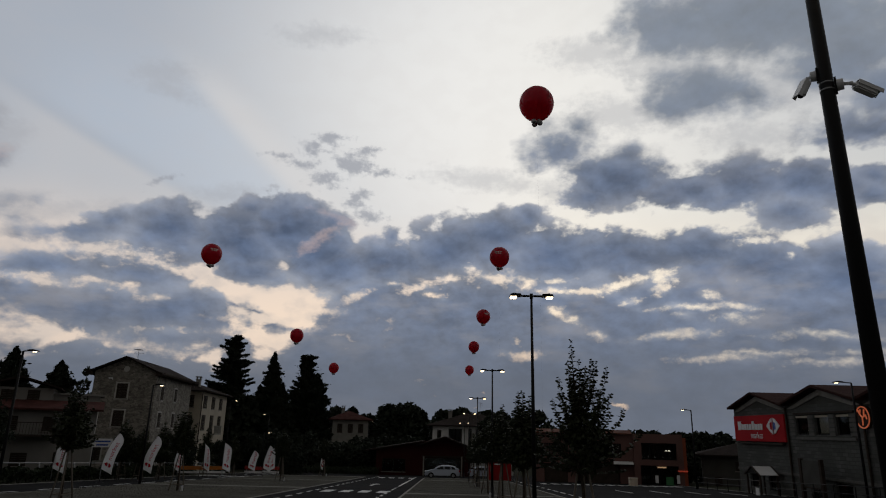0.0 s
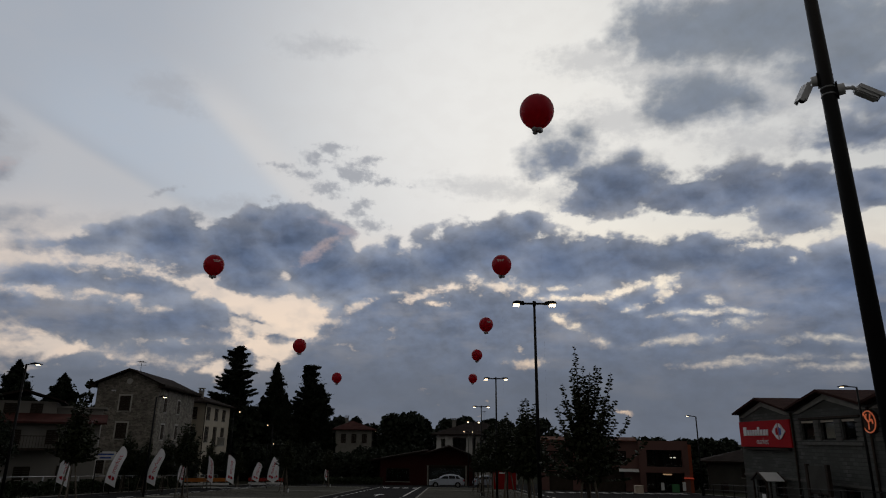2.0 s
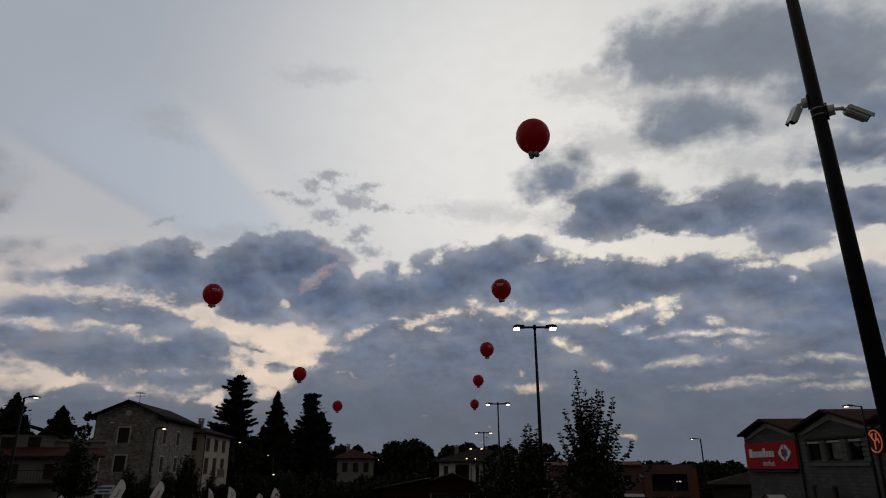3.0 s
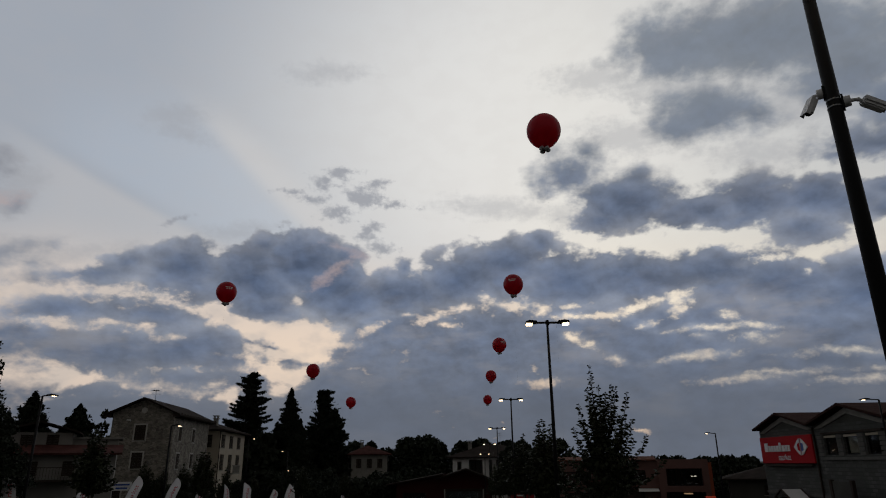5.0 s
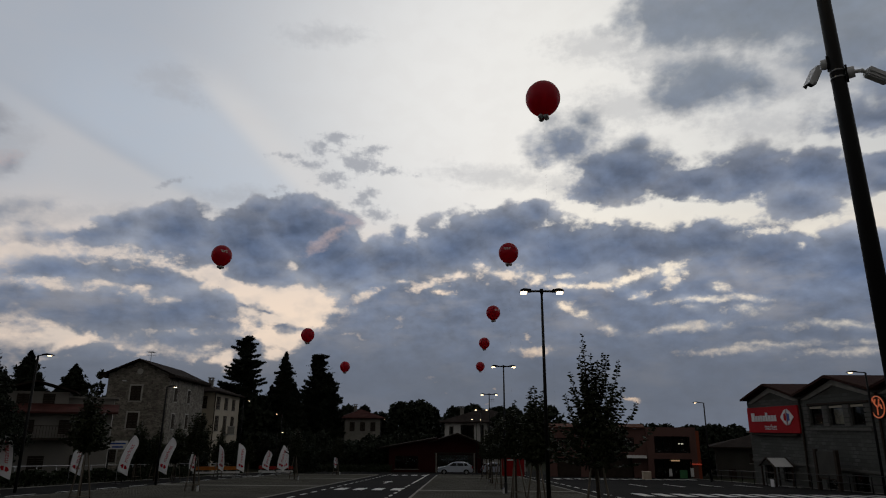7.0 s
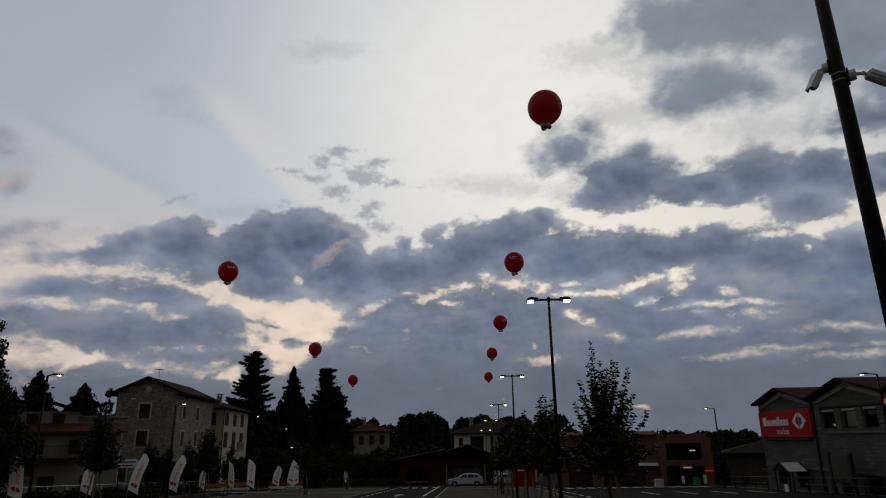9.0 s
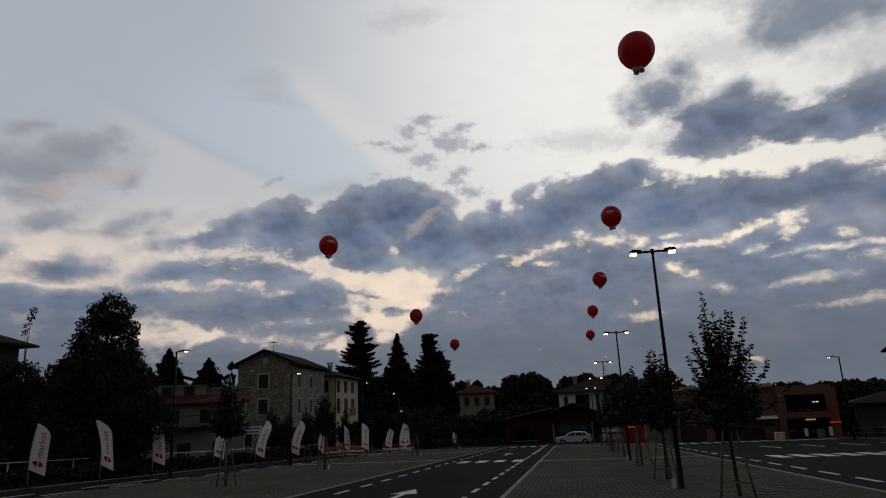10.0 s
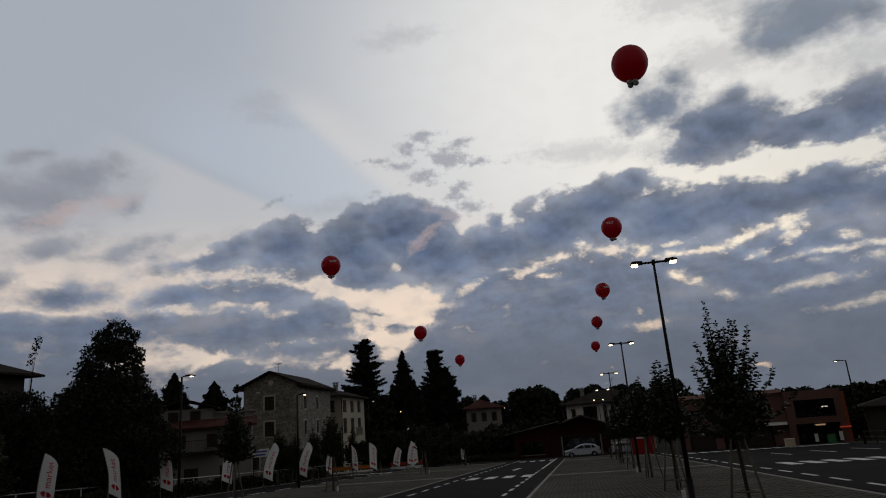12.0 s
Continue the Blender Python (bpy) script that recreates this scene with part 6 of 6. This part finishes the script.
left_one = young_tree(11, 3.9, pose(-12.75, 23.0, gz(0, 23.0) + 0.012), TREE_LABEL, foot=0.45)
for k, (x, y) in enumerate(((-13.0, 33.6), (-12.4, 52.2), (-12.3, 70.0))):
    copy_thing(left_one, pose(x, y, gz(0, y) + 0.012, 0, 0, 100 * k + 50))
side_one = young_tree(14, 3.7, pose(-21.0, 47.0, gz(0, 47.0)), TREE_LABEL)
copy_thing(side_one, pose(-20.6, 20.2, gz(0, 20.2), 0, 0, 20))

# ---- big trees ----
NEEDLE_LABEL = "tall dark cedar with level spreading branches"
needle_tree("cedar", NEEDLE_LABEL, pose(-34.6, 106.5, -4.8), 20.9, 4.5, "cedar", 1)
needle_tree("spruce", "dark pointed spruce between taller trees", pose(-28.6, 109.0, -4.8), 18.4, 5.4, "spruce", 2)
needle_tree("cypress", "dense dark flat-topped cedar with ragged pads", pose(-22.9, 109.0, -4.8), 17.9, 3.7, "pad", 3)
needle_tree("cypress", "dense dark column of evergreen foliage", pose(-21.3, 109.5, -4.8), 14.8, 3.2, "column", 4)
needle_tree("spruce", "dark spruce standing behind the houses", pose(-25.6, 104.0, -4.8), 13.0, 5.0, "spruce", 5)
needle_tree("spruce", "dark spruce standing behind the houses", pose(-31.2, 111.0, -4.8), 13.0, 5.6, "spruce", 9)
needle_tree("spruce", "dark bushy conifer behind the farm house", pose(-43.5, 65.5, -3.2), 11.9, 5.8, "spruce", 6)
needle_tree("spruce", "small dark spruce behind the farm house", pose(-39.3, 66.7, -3.2), 10.7, 6.0, "spruce", 7)
broad_tree("bush_tree", "thin pale-leaved tree behind a roof", pose(-36.4, 66.0, -3.0), [(0, 0, 8.2, 0.6), (0.2, 0, 9.6, 0.4)], 0.22, 220, 31, LEAF, 0.1)

broad_tree("evergreen_tree", "huge dense dark evergreen tree behind the fence", pose(-26.6, 33.2, -1.5),
    [(0, 0, 2.6, 2.9), (0.3, 0, 5.0, 2.4), (0.5, 0, 7.2, 1.75), (0.6, 0, 8.9, 1.15), (-2.3, 0, 3.6, 1.9), (-2.0, 0.3, 5.3, 1.3), (2.2, 0, 3.4, 1.8), (2.6, 0, 5.0, 1.0), (0.2, 0, 0.8, 2.8), (3.2, 0.5, 2.6, 1.3), (-3.2, 0, 2.0, 1.7), (-4.6, -0.5, 1.4, 1.8), (-4.4, -0.5, 3.8, 1.6), (-6.4, -0.6, 1.2, 1.7), (-6.2, -0.8, 2.8, 1.4), (-5.2, -0.6, 4.9, 1.8), (-7.2, -0.8, 4.6, 2.0), (-8.8, -1.0, 2.2, 2.2), (-9.2, -1.0, 5.0, 1.6), (-7.4, -0.8, 5.6, 1.2)], 0.12, 140000, 21, NEEDLE)
broad_tree("sapling", "thin leafy shoot behind a roof", pose(-28.7, 30.2, 4.0), [(0, 0, 2.7, 0.2), (0.12, 0, 3.2, 0.22), (0.25, 0, 3.5, 0.2), (-0.15, 0, 2.3, 0.16)], 0.10, 110, 22, LEAF, 0.02)
for k, (az, dist, top, r) in enumerate(((-25.4, 52, 2.0, 0.5), (-22.6, 53, 1.8, 0.5), (-19.4, 62, 1.4, 0.6), (-17.2, 66, 1.0, 0.8))):
    x, y = place(az, dist)
    g = gz(x, y)
    young_tree(40 + k, top - g, pose(x, y, g, 0, 0, 40 * k), "young leafy tree in the shade by the fence", PLAIN_SPIRES, 40, 2600, 0.19)

for k, (az, dist, top, r) in enumerate(((-24.6, 61, 0.3, 1.2), (-21.3, 70, -0.2, 1.4), (-18.6, 80, -0.4, 1.6), (-12.6, 78, -0.6, 1.6))):
    x, y = place(az, dist)
    g = gz(x, y)
    rise = top - g
    broad_tree("shrub", "dark dense shrub behind the road fence", pose(x, y, g), [(0, 0, rise * 0.35, r), (r * 0.3, 0.2, rise * 0.65, r * 0.75), (-r * 0.35, 0, rise * 0.6, r * 0.7), (0, 0, rise * 0.85, r * 0.5)], 0.17, 3600, 90 + k, NEEDLE, 0.08, category="shrub")

# trees behind the right-hand houses
broad_tree("pine", "dark spreading trees behind the small house", pose(25.0, 80.0, -6.0), [(0, 0, 4.2, 2.2), (-2, 0, 3.4, 1.8), (3.2, 0, 4.2, 1.8), (5.2, 0, 3.8, 1.4), (-1.2, 0, 5.4, 0.9)], 0.34, 5000, 51, NEEDLE)
broad_tree("pine", "dark spreading tree behind the small house", pose(32.0, 82.0, -4.3), [(0, 0, 4.9, 1.3), (-2.2, 0, 4.3, 1.5), (1.8, 0, 4.4, 1.2)], 0.34, 2600, 52, NEEDLE)
broad_tree("garden_tree", "dark leafy garden tree by the white house", pose(8.2, 96.0, -4.4), [(0, 0, 4.6, 2.3), (-1.4, 0, 6.6, 1.6), (1.6, 0, 6.0, 1.7), (0.4, 0, 7.6, 1.0)], 0.34, 5000, 53, NEEDLE)
for k, (x, y, h, r) in enumerate(((-10.5, 92.0, 3.2, 2.2), (-13.0, 95.0, 3.4, 2.4), (-16.0, 92.0, 3.0, 2.0), (-9.0, 99.0, 4.2, 2.6), (-5.5, 98.0, 4.0, 2.4), (-20.5, 99.0, 4.0, 2.6), (-25.0, 96.0, 4.2, 2.8))):
    broad_tree("garden_tree", "dark round-headed garden tree", pose(x, y, -4.4), [(0, 0, h * 0.6, r), (r * 0.5, 0, h * 0.75, r * 0.7), (-r * 0.5, 0, h * 0.7, r * 0.75)], 0.34, 3200, 60 + k, NEEDLE)


def woods(name, label, spans, seed, leaf):
    """Far woods: rows of crowns along the skyline, one mesh. spans: azimuth from, to, distance, top elevation."""
    rng = np.random.default_rng(seed)
    pts = []
    for az0, az1, dist, top in spans:
        n = max(2, int((az1 - az0) * dist * 0.0175 / 3.0))
        for k in range(n):
            az = az0 + (az1 - az0) * (k + rng.uniform(0.1, 0.9)) / n
            d = dist * rng.uniform(0.95, 1.05)
            x, y = place(az, d)
            crest = 1.6 + d * math.tan(radians(top * rng.uniform(0.72, 1.05)))
            g = gz(x, y)
            for lift in np.arange(g + 1.0, crest, 2.2):
                r = min(3.4, max(1.2, crest - lift + 0.8))
                dirs = rng.normal(size=(300, 3))
                dirs /= np.linalg.norm(dirs, axis=1)[:, None]
                pts.extend((np.array((x, y, lift)) + dirs * r * rng.uniform(0.3, 1.0, size=(300, 1)) ** 0.5 * np.array((1, 1, 0.8))).tolist())
    ob = new(name, leaf_mesh(name, pts, leaf, NEEDLE, rng))
    return tagged(ob, label, "woods", kind="stuff")


woods("woods", "dark wooded hill behind the houses", [(-9.5, -5.5, 150, 1.5), (-5.8, -2.0, 150, 2.1), (-2.2, 3.5, 165, 1.9), (-14.0, -9.0, 150, 1.6), (3.0, 9.0, 150, 1.5), (9.0, 16.0, 150, 0.35), (16.0, 26.0, 140, 0.15), (26.0, 40.0, 140, 1.0)], 71, 0.8)
woods("woods", "dark trees closing off the far side of the street", [(-70, -34, 85, 2.4), (-34, -14, 110, 2.2), (40, 75, 120, 3.0), (-110, -70, 90, 5.0)], 72, 0.8)
woods("woods", "dark trees standing in a ring beyond the lot", [(75, 180, 120, 4.0), (180, 250, 110, 4.0)], 73, 0.9)


def hedge(name, label, x, y0, y1, wide, high, seed, count):
    rng = np.random.default_rng(seed)
    y = rng.uniform(y0, y1, count)
    pts = np.stack([x + rng.uniform(-wide, wide, count), y, [gz(0, v) for v in y] + high * rng.uniform(0, 1, count) ** 0.6 * (1 + 0.15 * np.sin(y * 1.7))], 1)
    return tagged(new(name, leaf_mesh(name, pts.tolist(), 0.14, HEDGE, rng)), label, "hedge", kind="stuff")


hedge("hedge", "low dark clipped hedge along the fence", -24.0, 8.0, 60.0, 0.45, 0.75, 81, 14000)
hedge("hedge", "low dark planting at the end of the lot", -14.0, 84.0, 86.0, 6.0, 0.8, 82, 3000)


def fence(m, y0, y1, step, label, high=1.05, mat=GREY_METAL):
    """Post-and-rail fence along y, following the slope."""
    f = thing("fence", label, "fence", m)
    n = int((y1 - y0) / step)
    for k in range(n + 1):
        y = y0 + k * step
        bm = bmesh.new()
        bm_tube(bm, (0, y, gz(0, y) - 0.1), (0, y, gz(0, y) + high), 0.03, 0.03, 8)
        part("post", bm, mat, f)
    for lift in (high, high * 0.55):
        bm = bmesh.new()
        bm_tube(bm, (0, y0, gz(0, y0) + lift), (0, y1, gz(0, y1) + lift), 0.026, 0.026, 8)
        part("rail", bm, mat, f)
    return f


fence(pose(-25.0, 0, 0), 8.0, 74.0, 2.0, "pale tubular steel fence along the road")
fence(pose(21.8, 0, 0), 12.0, 58.0, 2.0, "dark tubular steel fence before the store", 0.9, BLACK_METAL)


# ---- cars ----
def car(m, label, long=4.25):
    """A hatchback: shell with arches, glasshouse, wheels, lights, mirrors."""
    c = thing("car", label, "car", m, "parked cars")
    half = 0.86
    side = [(-2.08, 0.26), (-2.14, 0.50), (-2.06, 0.70), (-1.75, 0.80), (-1.05, 0.93), (0.9, 0.99), (1.80, 1.00), (2.06, 0.92), (2.12, 0.58), (2.06, 0.28)]
    arches = []
    for cx in (1.32, -1.34):
        arches += [(cx + 0.36 * math.cos(a), 0.30 + 0.34 * math.sin(a)) for a in [math.pi * k / 10 for k in range(11)]]
    bm = bmesh.new()
    outline = side + arches
    bm_prism(bm, outline, -half, half, "y")
    for v in bm.verts:
        if v.co.z > 0.85:
            v.co.y *= 0.94
        if abs(v.co.x) > 1.95:
            v.co.y *= 0.90
    bmesh.ops.triangulate(bm, faces=[f for f in bm.faces if len(f.verts) > 4])
    part("body", bm, CAR_PAINT, c)
    bm = bmesh.new()
    low = [(-1.22, 0.90), (2.04, 0.96)]
    high = [(-0.80, 1.13), (-0.42, 1.31), (0.0, 1.41), (0.45, 1.44), (1.0, 1.41), (1.45, 1.31), (1.80, 1.15), (1.97, 1.02)]
    bm_prism(bm, [low[0], *high, low[1]], -0.80, 0.80, "y")
    for v in bm.verts:
        if v.co.z > 1.05:
            v.co.y *= 1 - 0.22 * min(1.0, (v.co.z - 0.95) / 0.45)
    part("cabin", bm, CAR_PAINT, c)
    for s in (-1, 1):
        for a, b, t0, t1 in ((-0.80, 0.16, -0.24, 0.16), (0.24, 1.02, 0.24, 0.96), (1.10, 1.62, 1.04, 1.30)):
            bm = bmesh.new()
            v = [bm.verts.new(p) for p in ((a, s * 0.797, 1.0), (b, s * 0.797, 1.0), (t1, s * 0.67, 1.32), (t0, s * 0.67, 1.32))]
            bm.faces.new(v)
            thick = bmesh.ops.extrude_face_region(bm, geom=bm.faces[:])
            bmesh.ops.translate(bm, verts=[q for q in thick["geom"] if isinstance(q, bmesh.types.BMVert)], vec=(0, s * 0.05, 0.01))
            part("side_window", bm, GLASS_DARK, c, "dark side window")
        bm = bmesh.new()
        bm_box(bm, -0.82, -0.66, s * 0.88 - 0.07, s * 0.88 + 0.07, 0.98, 1.10)
        part("mirror", bm, CAR_PAINT, c, bevel=0.02)
        box_part("headlight", c, SIGN_WHITE, -2.12, -1.92, min(s * 0.45, s * 0.74), max(s * 0.45, s * 0.74), 0.66, 0.79, "clear headlight", bevel=0.02)
        box_part("tail_light", c, FLAG_RED, 1.98, 2.08, min(s * 0.52, s * 0.76), max(s * 0.52, s * 0.76), 0.68, 0.93, "red tail light", bevel=0.02)
        for cx in (1.32, -1.34):
            bm = bmesh.new()
            bm_tube(bm, (cx, s * 0.66, 0.30), (cx, s * 0.85, 0.30), 0.30, 0.30, 24)
            wheel = part("wheel", bm, TYRE, c, bevel=0.02)
            bm = bmesh.new()
            bm_tube(bm, (cx, s * 0.84, 0.30), (cx, s * 0.862, 0.30), 0.19, 0.17, 18)
            part("rim", bm, GREY_METAL, wheel)
    for x0, x1, z0, z1, name in ((-1.08, -0.40, 0.985, 1.31, "windscreen"), (1.93, 1.55, 1.08, 1.28, "rear_window")):
        bm = bmesh.new()
        s = -1 if x0 < 0 else 1
        v = [bm.verts.new(p) for p in ((x0 + s * 0.012, -0.74, z0), (x0 + s * 0.012, 0.74, z0), (x1 + s * 0.012, 0.60, z1), (x1 + s * 0.012, -0.60, z1))]
        bm.faces.new(v)
        part(name, bm, GLASS_DARK, c)
    box_part("number_plate", c, SIGN_WHITE, -2.135, -2.11, -0.26, 0.26, 0.40, 0.51)
    return c


silver = car(pose(0.0, 77.0, gz(0, 77.0)) @ Matrix.Scale(0.94, 4), "silver hatchback parked across the end of the lane")
for x, y, turn, label in ((5.0, 80.5, 190, "white hatchback half hidden by a red booth"),):
    tagged(copy_thing(silver, pose(x, y, gz(0, y), 0, 0, turn) @ Matrix.Scale(0.94, 4)), label)

booth = thing("booth", "red booth with a pale canopy behind", "booth", pose(6.0, 71.0, gz(0, 71.0) + 0.013))
box_part("cabin", booth, KIOSK_RED, -1.15, 1.15, -0.8, 0.8, 0.0, 1.95, bevel=0.03)
box_part("lid", booth, KIOSK_RED, -1.2, 1.2, -0.85, 0.85, 1.955, 2.02)
box_part("lettering_bar", booth, SIGN_WHITE, -0.6, 0.2, -0.83, -0.805, 1.55, 1.68)
canopy = thing("canopy", "pale tent canopy on thin posts", "canopy", pose(6.4, 75.5, gz(0, 75.5)))
for x in (-1.5, 1.5):
    for y in (-1.3, 1.3):
        bm = bmesh.new()
        bm_tube(bm, (x, y, 0), (x, y, 2.3), 0.03, 0.03, 6)
        part("post", bm, GREY_METAL, canopy)
bm = bmesh.new()
bm_prism(bm, [(-1.7, 2.2), (1.7, 2.2), (1.5, 2.4), (0.0, 2.9), (-1.5, 2.4)], -1.5, 1.5, "y")
part("cover", bm, TARP_WHITE, canopy)

bin_box = thing("litter_bin", "cream litter bin at the kerb of the far lane", "bin", pose(17.4, 62.0, gz(0, 62.0)))
box_part("body", bin_box, BIN_CREAM, -0.35, 0.35, -0.3, 0.3, 0.0, 0.62, bevel=0.03)
box_part("lid", bin_box, BIN_CREAM, -0.38, 0.38, -0.33, 0.33, 0.625, 0.68, bevel=0.02)

# gate posts before the store
for y in (41.5, 39.3):
    post = tagged(box_part("gate_post", None, WOOD_DARK, 21.9, 22.1, y - 0.12, y + 0.12, gz(0, y) - 0.1, 0.45, bevel=0.02), "tall dark square gate post before the store", "gate post", "gate posts")


# dark notice panel hung between the gate posts
panel = thing("notice_panel", "dark grey notice panel between two gate posts", "sign", pose(22.0, 40.4, 0))
box_part("board", panel, BLOCK_GREY, -0.03, 0.03, -0.97, 0.97, -1.15, 0.35, bevel=0.01)
box_part("rail", panel, WOOD_DARK, -0.04, 0.04, -0.97, 0.97, -1.24, -1.155)

# ---- works barriers and sign boards near the flags ----
def barrier(m, mat, label):
    b = thing("barrier", label, "barrier", m, "works barriers")
    box_part("board", b, mat, -1.0, 1.0, -0.02, 0.02, 0.55, 0.85)
    box_part("board", b, SIGN_WHITE, -1.0, 1.0, -0.02, 0.02, 0.25, 0.42)
    for x in (-0.8, 0.8):
        box_part("leg", b, GREY_METAL, x - 0.03, x + 0.03, -0.25, 0.25, 0.0, 0.06)
        box_part("upright", b, GREY_METAL, x - 0.025, x + 0.025, 0.022, 0.06, 0.06, 0.9)


for az, dist, turn, mat, label in ((-20.4, 64, 15, BARRIER_ORANGE, "orange and white works barrier"), (-18.6, 66, 15, BARRIER_ORANGE, "orange and white works barrier"), (-15.6, 70, -20, BARRIER_RED, "red and white works barrier"), (-14.2, 72, -20, BARRIER_RED, "red and white works barrier")):
    x, y = place(az, dist)
    barrier(pose(x, y, gz(x, y), 0, 0, turn), mat, label)

board = thing("sign_board", "white and blue street sign board behind the fence", "sign", pose(*place(-26.9, 50.0), gz(0, 44.6), 0, 0, 20))
box_part("panel", board, SIGN_WHITE, -0.6, 0.6, -0.02, 0.02, 2.1, 2.65)
for z, wide in ((2.42, 0.95), (2.2, 0.7)):
    box_part("lettering_bar", board, SIGN_BLUE, -wide / 2, wide / 2, -0.03, -0.021, z, z + 0.1)
for x in (-0.5, 0.5):
    box_part("post", board, BLACK_METAL, x - 0.03, x + 0.03, 0.022, 0.08, 0.0, 2.55)

# far street lamps seen as lights among the trees
for az, dist, el, side in ((-17.9, 76.0, 2.0, 1), (-14.7, 82.0, 1.0, -1), (-6.4, 120.0, 0.6, 1), (-7.6, 118.0, 0.0, 1), (-6.6, 112.0, -1.0, -1), (-15.0, 80.0, -0.5, 1)):
    x, y = place(az, dist)
    g = gz(x, y)
    single_lamp(pose(x, y, g), 1.6 + dist * math.tan(radians(el)) - g, 0.4, side, "distant lit street lamp among dark trees", 0.08)
